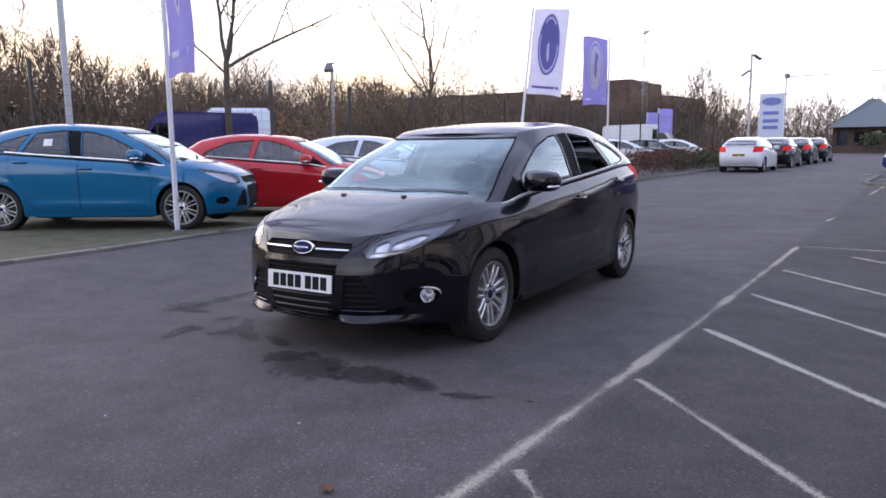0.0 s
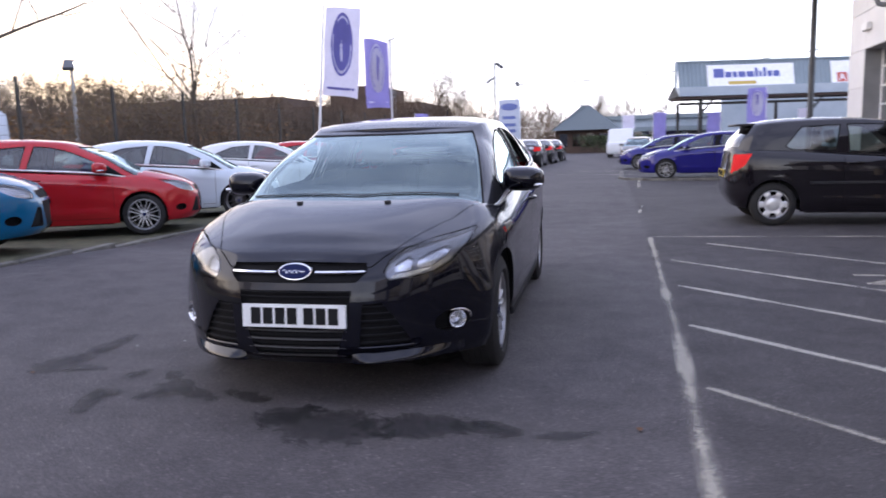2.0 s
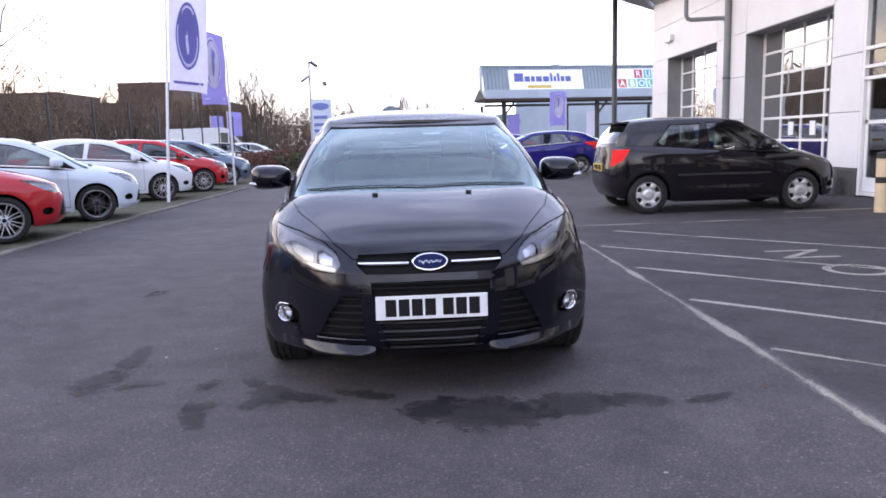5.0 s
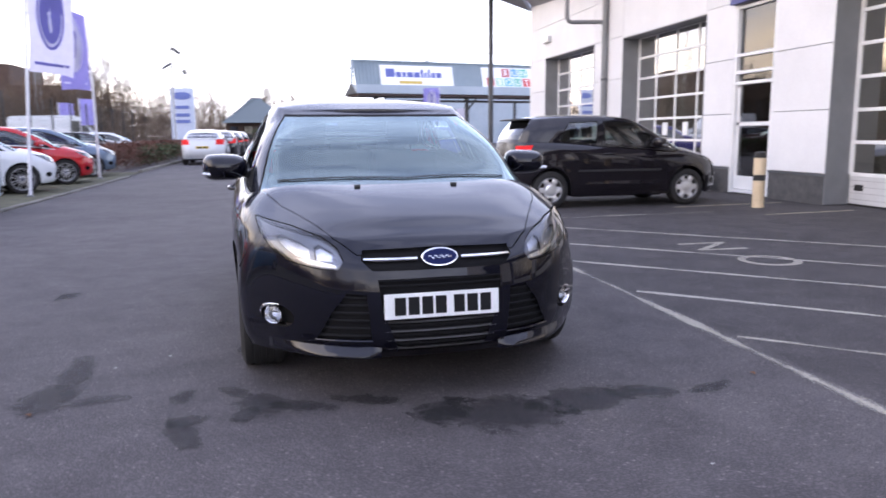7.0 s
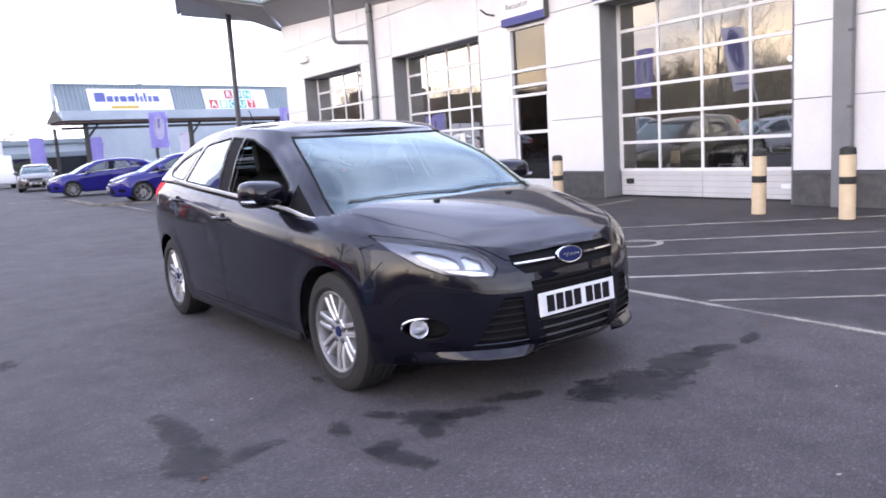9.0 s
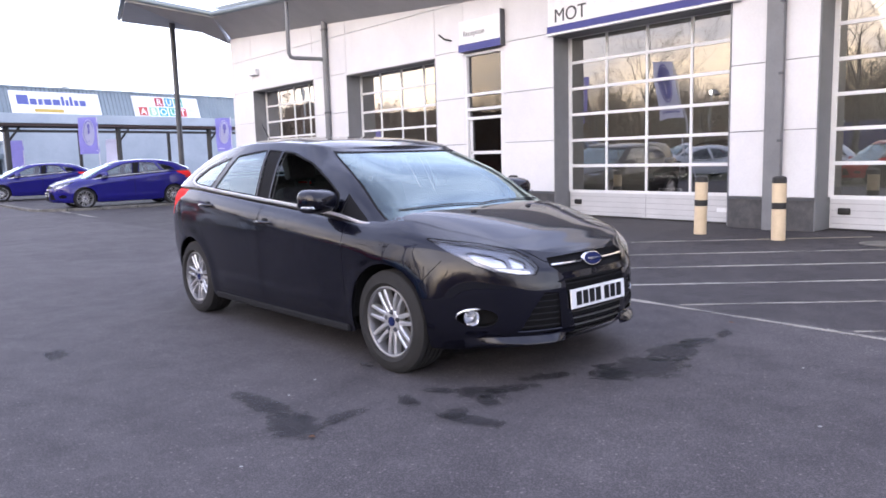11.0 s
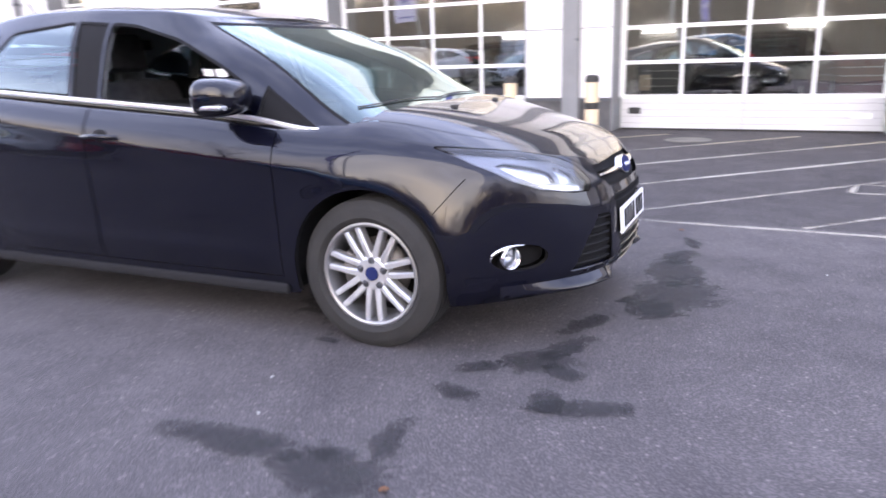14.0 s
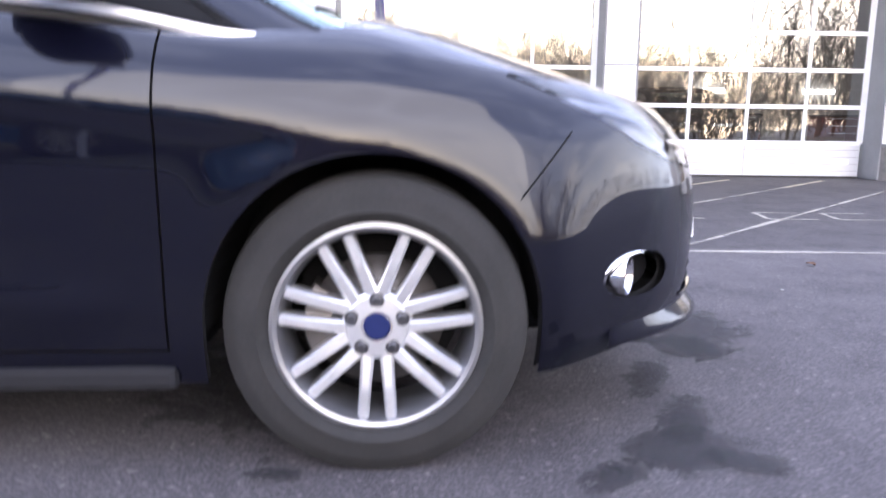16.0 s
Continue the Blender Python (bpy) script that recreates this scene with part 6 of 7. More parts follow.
# pipes, column and fittings on the wall
pipe = new("downpipe")
tagged(pipe, "grey steel rainwater downpipe on the workshop wall", "pipe")
part("pipe", tube([(4.62, 20.2, 5.7), (4.62, 20.2, 4.25), (4.66, 20.17, 4.15), (4.75, 20.15, 4.12), (5.45, 19.85, 4.1), (5.53, 19.83, 4.04)], 0.055, 12), GREY, pipe, smooth=50)
part("pipe", tube([(5.55, 19.8, 6.0), (5.55, 19.8, 0.05)], 0.085, 14), GREY, pipe, smooth=50)
for z in (1.2, 2.6, 4.9):
    part("bracket", lathe([(0.086, z - 0.03), (0.1, z - 0.03), (0.1, z + 0.03), (0.086, z + 0.03)], 16, "z"), DGREY, pipe).location = (5.55, 19.8, 0)
column = new("steel_column")
tagged(column, "grey boxed steel column on the pilaster", "column")
slab("casing", (WX - 0.13, 6.76, 0.0), (WX - 0.036, 7.02, TOPZ), GREY, column, "", 0.008)
for z in (1.35, 2.35, 3.4):
    slab("fixing", (WX - 0.16, 6.75, z), (WX - 0.1, 6.8, z + 0.04), DGREY, column)
tagged(slab("wall_light", (WX - 0.14, 24.1, 4.1), (WX - 0.012, 24.65, 4.3), WHITE, None, "", 0.02), "small white light fitting on the wall", "light")
hook = new("wall_bracket")
tagged(hook, "bent dark wall bracket beside the sign", "bracket")
part("arm", tube([(WX - 0.013, 14.42, 3.88), (WX - 0.2, 14.45, 3.9), (WX - 0.32, 14.5, 4.0)], 0.02, 8), BLACKP, hook)
# eave, gutter and the upswept corner roof on its post
roof = new("workshop_roof")
tagged(roof, "grey metal eave with gutter and upswept corner", "roof")


def prism(name, pts, dz, material, parent):
    bm = bmesh.new()
    a = [bm.verts.new(p) for p in pts]
    b = [bm.verts.new((p[0], p[1], p[2] + dz)) for p in pts]
    bm.faces.new(a[::-1])
    bm.faces.new(b)
    for i in range(len(a)):
        bm.faces.new((a[i], a[(i + 1) % len(a)], b[(i + 1) % len(a)], b[i]))
    bmesh.ops.recalc_face_normals(bm, faces=bm.faces[:])
    return part(name, bm, material, parent)


ez = lambda y: 6.0 - (25.1 - y) * 0.075
YS = -12.0
prism("soffit", [(4.6, YS, ez(YS)), (4.6, 25.1, 6.0), (WX + 0.2, 26.25, 5.4), (WX + 0.2, YS, ez(YS) - 0.5)], 0.12, SOFFIT, roof)
part("gutter", tube([(4.58, YS, ez(YS) + 0.1), (4.58, 25.1, 6.1)], 0.09, 12), TEAL, roof, "", 50)
prism("canopy", [(4.6, 25.1, 5.98), (2.47, 27.05, 6.6), (4.6, 34.5, 7.3), (9.5, 34.0, 7.0), (9.5, 26.3, 5.8), (5.65, 26.3, 5.38)], 0.16, SOFFIT, roof)
part("gutter", tube([(4.58, 25.1, 6.1), (2.42, 27.0, 6.74), (4.5, 34.5, 7.44)], 0.09, 12), TEAL, roof, "", 50)
prism("roof_sheet", [(4.7, YS, ez(YS) + 0.2), (4.7, 25.1, 6.25), (18, 25.1, 8.4), (18, YS, 6.4)], 0.08, TEAL, roof)
post = new("roof_post")
tagged(post, "dark grey round steel post under the roof corner", "post")
part("shaft", lathe([(0, 0), (0.11, 0), (0.11, 7.0), (0, 7.0)], 18, "z"), DGREY, post, smooth=40)
part("base_plate", lathe([(0, 0), (0.2, 0), (0.2, 0.03), (0, 0.03)], 18, "z"), DGREY, post, smooth=40)
post.location = (5.8, 32.0, 0)

# rooms behind the glass: floor, back wall, a vehicle lift and benches
inside = new("workshop_interior")
tagged(inside, "dim workshop hall with pale floor and strip lights", "interior")
slab("floor", (DX + 0.1, -12, 0.0), (18, 26.1, 0.02), ROOMF, inside)
LIGHT_YS = (-9.5, -6.5, -3.2, 0.2, 4.0, 8.0, 12.5)
slab("back_wall", (17.8, -12, 0.02), (18, 26.1, 6.2), ROOM, inside)
slab("side_wall", (DX + 0.2, -12.2, 0.02), (18, -12, 6.2), ROOM, inside)
slab("side_wall", (DX + 0.2, 26.0, 0.02), (18, 26.2, 6.2), ROOM, inside)
slab("ceiling", (WX + 0.5, -12, 6.2), (18, 26.2, 6.3), ROOM, inside)
# tubes added above the door tops, out of view, to brighten the hall
for y in (-2, 1.5, 5, 9, 12.5, 17, 22):
    tube_l = slab("strip_light", (9.2, y - 0.75, 4.7), (9.35, y + 0.75, 4.78), LIT, inside, "lit white strip light")
for x, y, hd in ((9.3, 4.4, 170), (9.6, 0.4, 185), (9.2, 9.6, 180)):
    o = recoloured(purple, x, y, hd, DARKC, VIOLET["paint"], "dark car standing inside the workshop", 0.02)
    o["group"] = "cars inside the workshop"

for y in LIGHT_YS:
    slab("wall_light", (17.62, y - 0.45, 1.72), (17.78, y + 0.45, 1.86), GLIM, inside, "lit white wall light")


def tool_chest(x, y, body, label):
    c = new("tool_chest")
    tagged(c, label, "tool chest", "tool chests")
    slab("cabinet", (-0.3, -0.55, 0.08), (0.3, 0.55, 0.95), body, c, "", 0.015)
    slab("worktop", (-0.32, -0.57, 0.952), (0.32, 0.57, 0.99), DGREY, c, "", 0.006)
    for i in range(5):
        d = slab("drawer", (-0.312, -0.52, 0.13 + 0.162 * i), (-0.3, 0.52, 0.28 + 0.162 * i), body, c, "", 0.004)
        slab("handle", (-0.33, -0.4, 0.25 + 0.162 * i), (-0.313, 0.4, 0.265 + 0.162 * i), WFRAME, d)
    for sx in (-0.24, 0.24):
        for sy in (-0.47, 0.47):
            slab("castor", (sx - 0.03, sy - 0.03, 0.0), (sx + 0.03, sy + 0.03, 0.078), BLACKP, c)
    c.location = (x, y, 0.02)
    return c


for x, y, m in ((11.5, 2.8, REDBOX), (11.8, -1.6, GREY), (11.5, 6.6, GREY), (11.2, 10.9, REDBOX), (12.2, -4.2, REDBOX)):
    tool_chest(x, y, m, "red steel tool chest inside the workshop" if m is REDBOX else "grey steel tool chest inside the workshop")

# bollards
for k, (x, y) in enumerate(((4.45, 11.37), (4.47, 7.45), (4.41, 6.23), (4.72, 2.34))):
    b_ = new("bollard")
    tagged(b_, "cream painted steel bollard with black bands", "bollard", "bollards before the workshop")
    part("post", lathe([(0.0, 0), (0.092, 0), (0.092, 0.8), (0.0, 0.801)], 28, "z"), CREAM, b_, smooth=40)
    part("band", lathe([(0.0925, 0.43), (0.0945, 0.43), (0.0945, 0.52), (0.0925, 0.52)], 28, "z"), BLACKP, b_, smooth=40)
    part("cap", lathe([(0.0, 0.885), (0.06, 0.88), (0.09, 0.86), (0.0945, 0.8), (0.094, 0.785)], 28, "z"), BLACKP, b_, "black top band", 40)
    b_.matrix_basis = pose(x, y, 0, random.uniform(-1.2, 1.2), random.uniform(-1.2, 1.2), 0)
bin_ = new("waste_cylinder")
tagged(bin_, "small grey metal cylinder against the plinth", "container")
part("drum", lathe([(0, 0), (0.15, 0), (0.16, 0.02), (0.16, 0.42), (0.12, 0.47), (0, 0.48)], 20, "z"), GREY, bin_, smooth=40)
bin_.location = (5.35, 14.5, 0)
cover = tagged(part("manhole_cover", lathe([(0, 0), (0.3, 0), (0.3, 0.006), (0, 0.006)], 24, "z"), KERB), "round pale manhole cover in the tarmac", "manhole cover", "", "structure")
cover.location = (4.75, 5.0, 0)

# ---------------------------------------------------------------- far canopy building
hall = new("canopy_building")
tagged(hall, "blue-grey canopy building with sign boards and dark posts", "building")
hm = pose(2.39, 58.54, 0, 0, 0, 12.1)
hall.matrix_basis = hm


def seg(name, lo, hi, material, label="", m=None, bevel=0.0, parent=None):
    bm = bmesh.new()
    box(bm, lo, hi, m, bevel)
    return part(name, bm, material, parent if parent is not None else hall, label)


# sloped sheet fascia with ribs
bm = bmesh.new()
for i in range(150):
    x = i * 0.3
    for dx, d in ((0.0, 0.0), (0.1, 0.0), (0.13, 0.05), (0.27, 0.05)):
        bm.verts.new((x + dx, 0.0 - d, 4.95))
        bm.verts.new((x + dx, 0.55 - d, 6.84))
bm.verts.ensure_lookup_table()
for i in range(0, len(bm.verts) - 2, 2):
    v = bm.verts
    bm.faces.new((v[i], v[i + 2], v[i + 3], v[i + 1]))
part("fascia", bm, TEAL, hall)
seg("ridge_cap", (-0.1, 0.45, 6.82), (45, 0.9, 6.95), TEAL)
seg("gutter", (-0.3, -1.3, 4.3), (45, -0.1, 4.95), FARWALL, "pale grey gutter band")
seg("deck", (-0.2, -1.2, 4.1), (45, 1.6, 4.28), plain("red brown soffit", (0.06, 0.04, 0.035), 0.8), "dark underside of the canopy")
bm = bmesh.new()
ends = [[bm.verts.new((x, y, z)) for y, z in ((-1.3, 4.3), (-0.1, 5.0), (0.3, 5.05), (1.9, 4.2))] for x in (-0.35, -0.2)]
bm.faces.new(ends[0])
bm.faces.new(ends[1][::-1])
for i in range(4):
    bm.faces.new((ends[0][i], ends[1][i], ends[1][(i + 1) % 4], ends[0][(i + 1) % 4]))
bmesh.ops.recalc_face_normals(bm, faces=bm.faces[:])
part("gable", bm, plain("dark gable board", (0.07, 0.075, 0.08), 0.8), hall, "dark triangular gable end")
seg("bargeboard", (-0.12, 0.4, 4.9), (0.0, 0.9, 6.84), FARWALL)
seg("rear_wall", (12.0, 27, 0), (60, 27.4, 6.4), FARWALL, "pale blue-grey wall behind the canopy")
for x in (1.6, 9.5, 17.5, 25.5, 33.5, 41.5):
    seg("post", (x - 0.13, -0.2, 0), (x + 0.13, 0.1, 4.1), BLACKP)
    part("brace", tube([(x, -0.05, 3.0), (x + 0.9, -0.05, 4.1)], 0.08, 6), BLACKP, hall)
    seg("rear_post", (x - 0.1, 6.0, 0), (x + 0.1, 6.2, 4.1), BLACKP)
seg("beam", (0, -0.15, 3.72), (45, 0.1, 3.9), BLACKP)
fm_ = Matrix.Translation((0, -0.1, 4.95)) @ Matrix.Rotation(math.atan2(0.55, 1.89), 4, "X").inverted()
board = seg("sign_board", (2.1, -0.02, 0.02), (8.35, 0.03, 1.7), WHITE, "white sign board with blue bars for its name", fm_)
INKB = plain("deep blue sign print", (0.09, 0.11, 0.33), 0.5)
for i, w in enumerate((0.75, 0.45, 0.3, 0.5, 0.5, 0.2, 0.2, 0.2, 0.3, 0.45)):
    x = 2.55 + sum((0.75, 0.45, 0.3, 0.5, 0.5, 0.2, 0.2, 0.2, 0.3, 0.45)[:i]) + 0.1 * i
    seg("bar", (x, -0.035, 0.72), (x + w, -0.022, 1.15 + (0.25 if i in (0, 5, 7) else 0)), INKB, "", fm_, 0, board)
seg("bar", (3.6, -0.035, 0.18), (5.6, -0.022, 0.42), plain("mustard print", (0.5, 0.36, 0.08), 0.6), "", fm_, 0, board)
board2 = seg("sign_board", (11.0, -0.02, 0.02), (16.8, 0.03, 1.75), WHITE, "white sign board with coloured tiles", fm_)
cols = [(0.4, 0.05, 0.06), (0.08, 0.3, 0.5), (0.05, 0.4, 0.3), (0.45, 0.08, 0.06), (0.3, 0.5, 0.35), (0.05, 0.35, 0.45), (0.1, 0.4, 0.3), (0.5, 0.06, 0.06), (0.6, 0.6, 0.55)]
for i, c in enumerate(cols):
    r, k = (1, i) if i < 3 else (0, i - 3)
    x = (12.9 if r else 11.4) + 0.86 * k
    seg("tile", (x, -0.035, 0.15 + 0.8 * r), (x + 0.72, -0.022, 0.85 + 0.8 * r), plain("tile print", c, 0.5), "", fm_, 0, board2)
    if i < 8:
        cu = bpy.data.curves.new("letter", "FONT")
        cu.body, cu.size, cu.extrude, cu.align_x, cu.offset = "RUNABOUT"[i], 0.72, 0.004, "CENTER", 0.012
        tmp = bpy.data.objects.new("letter", cu)
        me = bpy.data.meshes.new_from_object(tmp)
        bpy.data.objects.remove(tmp)
        me.transform(fm_ @ pose(x + 0.36, -0.042, 0.25 + 0.8 * r, 90, 0, 0))
        me.materials.append(WHITE)
        new("letter", me).parent = board2


# ---------------------------------------------------------------- flags


def flag(x, y, foot, top, w, h, drop, yaw, cloth, lean=0.0, label="", emblem=True, r=0.035):
    """A pole with a banner hanging from it; the emblem is a plain oval."""
    f = new("flagpole")
    tagged(f, label, "flag", "flags")
    part("pole", lathe([(0, 0), (r, 0), (r * 0.75, top), (0, top + 0.02)], 12, "z"), POLE, f, smooth=40)
    part("base", lathe([(0, 0), (0.09, 0), (0.09, 0.03), (0.04, 0.06), (0, 0.06)], 14, "z"), DGREY, f, smooth=40)
    bm = bmesh.new()
    nx, nz = 14, 30
    m = pose(0, 0, 0, 0, 0, yaw)
    z0 = top - 0.05

    def at(u, v):
        wob = 0.06 * math.sin(5.5 * u + 2.2 * v + x) * u + 0.03 * math.sin(9 * v + y)
        return m @ Vector((0.05 + w * u, wob, z0 - drop * u * (1 - v) - h * v + 0.03 * math.sin(3 * u)))
    g = [[bm.verts.new(at(i / nx, j / nz)) for j in range(nz + 1)] for i in range(nx + 1)]
    for i in range(nx):
        for j in range(nz):
            bm.faces.new((g[i][j], g[i + 1][j], g[i + 1][j + 1], g[i][j + 1]))
    part("banner", bm, cloth, f, "", 60)
    if emblem:
        for a, b, off, mt, nm in ((0.31, 0.36, 0.006, FLAGINK if cloth is FLAGW else FLAGW, "oval"), (0.27, 0.325, 0.009, FLAGW if cloth is FLAGW else FLAGB, "oval"), (0.245, 0.3, 0.012, FLAGINK if cloth is FLAGW else FLAGW, "oval"), (0.05, 0.2, 0.015, cloth, "oval_bar")):
            for s in (1, -1):
                bm = bmesh.new()
                c = bm.verts.new(at(0.5, 0.42) + m.to_3x3() @ Vector((0, s * off, 0)))
                ring = [bm.verts.new(at(0.5 + a * math.cos(t), 0.42 + b * math.sin(t)) + m.to_3x3() @ Vector((0, s * off, 0))) for t in np.linspace(0, 2 * math.pi, 32, endpoint=False)]
                for i in range(32):
                    bm.faces.new((c, ring[i], ring[(i + 1) % 32]))
                part(nm, bm, mt, f)
        for s in (1, -1):
            bm = bmesh.new()
            q = [bm.verts.new(at(u, v) + m.to_3x3() @ Vector((0, s * 0.006, 0))) for u, v in ((0.12, 0.9), (0.88, 0.9), (0.88, 0.925), (0.12, 0.925))]
            bm.faces.new(q)
            part("bar", bm, FLAGINK if cloth is FLAGW else FLAGW, f)
    f.matrix_basis = pose(x, y, foot, lean, 0, 0)
    return f


flag(-7.33, 6.92, 0.14, 5.2, 0.95, 3.15, 0.1, -18, FLAGB, 0.0, "violet blue banner on a white flagpole by the verge")
flag(-7.9, 17.0, 0.0, 4.74, 0.86, 2.12, -0.1, 38, FLAGW, -11.0, "lilac white banner with blue oval on a white flagpole")
flag(-8.05, 23.2, 0.0, 4.5, 0.75, 2.0, -0.12, 215, FLAGB, 0.0, "violet blue banner on a white flagpole by the hedge")
for x, y, z, c in ((-1.8, 67.6, 3.5, FLAGW), (0.7, 63.4, 3.5, FLAGB), (6.0, 65, 3.4, FLAGB), (12.4, 63, 3.4, FLAGW), (6.6, 47, 4.1, FLAGB), (14.3, 46, 4.1, FLAGB)):
    flag(x, y, 0, z, -1.1 if x > 5 else 1.0, 2.1, 0.05, 8, c, 0, "banner on a white pole before the canopy", y < 50)
for x, y in ((-14.5, 47), (-17.0, 52)):
    flag(x, y, 0, 3.4, 0.8, 1.5, 0.05, 20, FLAGB, 0, "small violet banner in the far compound", False)

# ---------------------------------------------------------------- fence, lamp posts, signs
fence = new("mesh_fence")
tagged(fence, "dark steel mesh fence behind the parked cars", "fence")
for i in range(19):
    y = 2.2 + 2.93 * i
    slab("post", (-13.23, y - 0.028, 0), (-13.17, y + 0.028, 2.93), BLACKP, fence)
WIRE = plain("dark fence wire", (0.03, 0.032, 0.03), 0.6)
for i in range(18):
    bm = bmesh.new()
    y0 = 2.2 + 2.93 * i
    for z in np.arange(0.1, 2.85, 0.2):
        box(bm, (-13.205, y0 + 0.04, z), (-13.197, y0 + 2.89, z + 0.006))
    for y in np.arange(y0 + 0.1, y0 + 2.85, 0.25):
        box(bm, (-13.203, y, 0.1), (-13.199, y + 0.005, 2.85))
    part("mesh_panel", bm, WIRE, fence)


def lamp_post(x, y, h, arms, label, lit=False):
    p = new("lamp_post")
    tagged(p, label, "lamp post", "lamp posts")
    part("shaft", lathe([(0, 0), (0.09, 0), (0.09, 0.8), (0.07, 0.85), (0.06, h), (0, h)], 14, "z"), POLEG, p, smooth=40)
    for dz, yaw in arms:
        bm = bmesh.new()
        box(bm, (-0.28, -0.2, -0.07), (0.28, 0.2, 0.07), pose(0.32, 0, h - dz, 0, 35, 0), 0.03)
        bmesh.ops.transform(bm, matrix=pose(0, 0, 0, 0, 0, yaw), verts=bm.verts)
        head = part("floodlight", bm, DGREY, p)
        if lit:
            bm = lathe([(0.0, 0.0), (0.14, 0.0), (0.15, 0.02), (0.14, 0.04), (0.0, 0.07)], 20, "y")
            bmesh.ops.transform(bm, matrix=pose(0.42, -0.22, h - dz, -8, 0, 20), verts=bm.verts)
            part("lamp_glass", bm, GLOW, head, "lit white lamp glass", 60)
    p.location = (x, y, 0)
    return p


lamp_post(-13.7, 9.0, 7.5, ((0.1, 0),), "grey steel lamp post behind the fence")
lamp_post(-9.7, 49.7, 6.6, ((0.2, 20), (1.15, 200)), "slim lamp post with two floodlights")
lamp_post(-20.0, 23.35, 4.45, ((0.05, -60),), "slim lamp post with a lit lamp in the compound", True)
lamp_post(-12.2, 75, 7.3, ((0.1, 90),), "far lamp post carrying a cable")
mast = new("lattice_mast")
tagged(mast, "slim grey lattice mast far behind the trees", "mast")
for q in range(3):
    a = 2 * math.pi * q / 3
    part("leg", tube([(0.3 * math.cos(a), 0.3 * math.sin(a), 0), (0.16 * math.cos(a), 0.16 * math.sin(a), 11.3)], 0.03, 5), POLEG, mast)
for k in range(22):
    z, a = 0.5 * k, 2 * math.pi * (k % 3) / 3
    part("brace", tube([(0.28 * math.cos(a), 0.28 * math.sin(a), z), (0.28 * math.cos(a + 2.1), 0.28 * math.sin(a + 2.1), z + 0.5)], 0.02, 4), POLEG, mast)
part("antenna", tube([(-0.3, 0, 10.9), (0.35, 0, 11.1)], 0.07, 6), POLEG, mast)
mast.location = (-22.4, 66.3, 0)
cable = tagged(part("overhead_cable", tube([(-12.2 + (16 + 12.2) * t, 75 - 10 * t, 7.1 + 1.2 * t - 2.2 * t * (1 - t)) for t in np.linspace(0, 1, 20)], 0.04, 5), BLACKP), "thin dark overhead cable", "cable")
totem = new("totem_sign")
tagged(totem, "tall blue and white totem sign by the road", "sign")
slab("panel", (-11.7, 62, 0.2), (-9.95, 62.3, 4.9), plain("pale blue sign face", (0.48, 0.53, 0.64), 0.5), totem)
TOTEMB = plain("dull blue sign print", (0.12, 0.16, 0.4), 0.5)
bm = bmesh.new()
bmesh.ops.create_cone(bm, cap_ends=True, segments=28, radius1=0.7, radius2=0.7, depth=0.06, matrix=pose(-10.82, 61.98, 4.3, 90, 0, 0) @ Matrix.Diagonal((1, 0.42, 1, 1)))
part("oval", bm, TOTEMB, totem)
for z in (3.3, 2.7, 2.2):
    slab("bar", (-11.4, 61.95, z), (-10.3, 61.99, z + 0.25), TOTEMB, totem)
slab("foot", (-11.3, 62.05, 0), (-10.4, 62.25, 0.2), DGREY, totem)
# hut with a hipped green-blue roof
hut = new("pavilion")
tagged(hut, "dark timber pavilion with a hipped blue-green roof", "building")
slab("wall", (-9.5, 86, 0), (-3.1, 92.2, 2.9), BRICKD, hut)
for i in range(4):
    slab("window", (-9.1 + 1.5 * i, 85.9, 0.8), (-8.2 + 1.5 * i, 86.1, 2.2), SHARED["privacy"], hut)
bm = bmesh.new()
c = [bm.verts.new(p) for p in ((-9.9, 85, 2.6), (-2.3, 85, 2.6), (-2.3, 93, 2.6), (-9.9, 93, 2.6))]
t = [bm.verts.new(p) for p in ((-6.7, 88.7, 5.5), (-5.9, 89.3, 5.5))]
for q in ((c[0], c[1], t[1], t[0]), (c[1], c[2], t[1]), (c[2], c[3], t[0], t[1]), (c[3], c[0], t[0]), (c[0], c[3], c[2], c[1])):
    bm.faces.new(q)
part("roof", bm, plain("dull grey-green slate", (0.1, 0.125, 0.135), 0.6), hut)
block = new("office_block")
tagged(block, "long dark brown brick building behind the trees", "building")
slab("wall", (-43, 80, 0), (-24, 92, 6.2), BRICKD, block)
slab("wall", (-34.5, 79.8, 0), (-28.8, 90, 8.2), BRICKD, block)
slab("wall", (-66, 84, 0), (-43, 95, 7.8), BRICKD, block)
for i in range(8):
    slab("window", (-42 + 2.2 * i, 79.7, 1.2), (-40.8 + 2.2 * i, 79.85, 2.6), FARWALL, block)
depot = new("far_shed")
tagged(depot, "low pale shed beyond the road", "building")
slab("wall", (-4.6, 100, 0), (40, 112, 4.0), FARWALL, depot)
slab("roof", (-5, 99.5, 4.0), (40.5, 112.5, 4.5), TEAL, depot)
slab("awning", (-4.8, 98.6, 2.4), (40.2, 99.99, 2.95), TEAL, depot)
for i in range(9):
    slab("shopfront", (-4.2 + 4.9 * i, 99.93, 0.2), (0.2 + 4.9 * i, 100.05, 2.35), SHARED["privacy"], depot, "dark glazed shopfront")

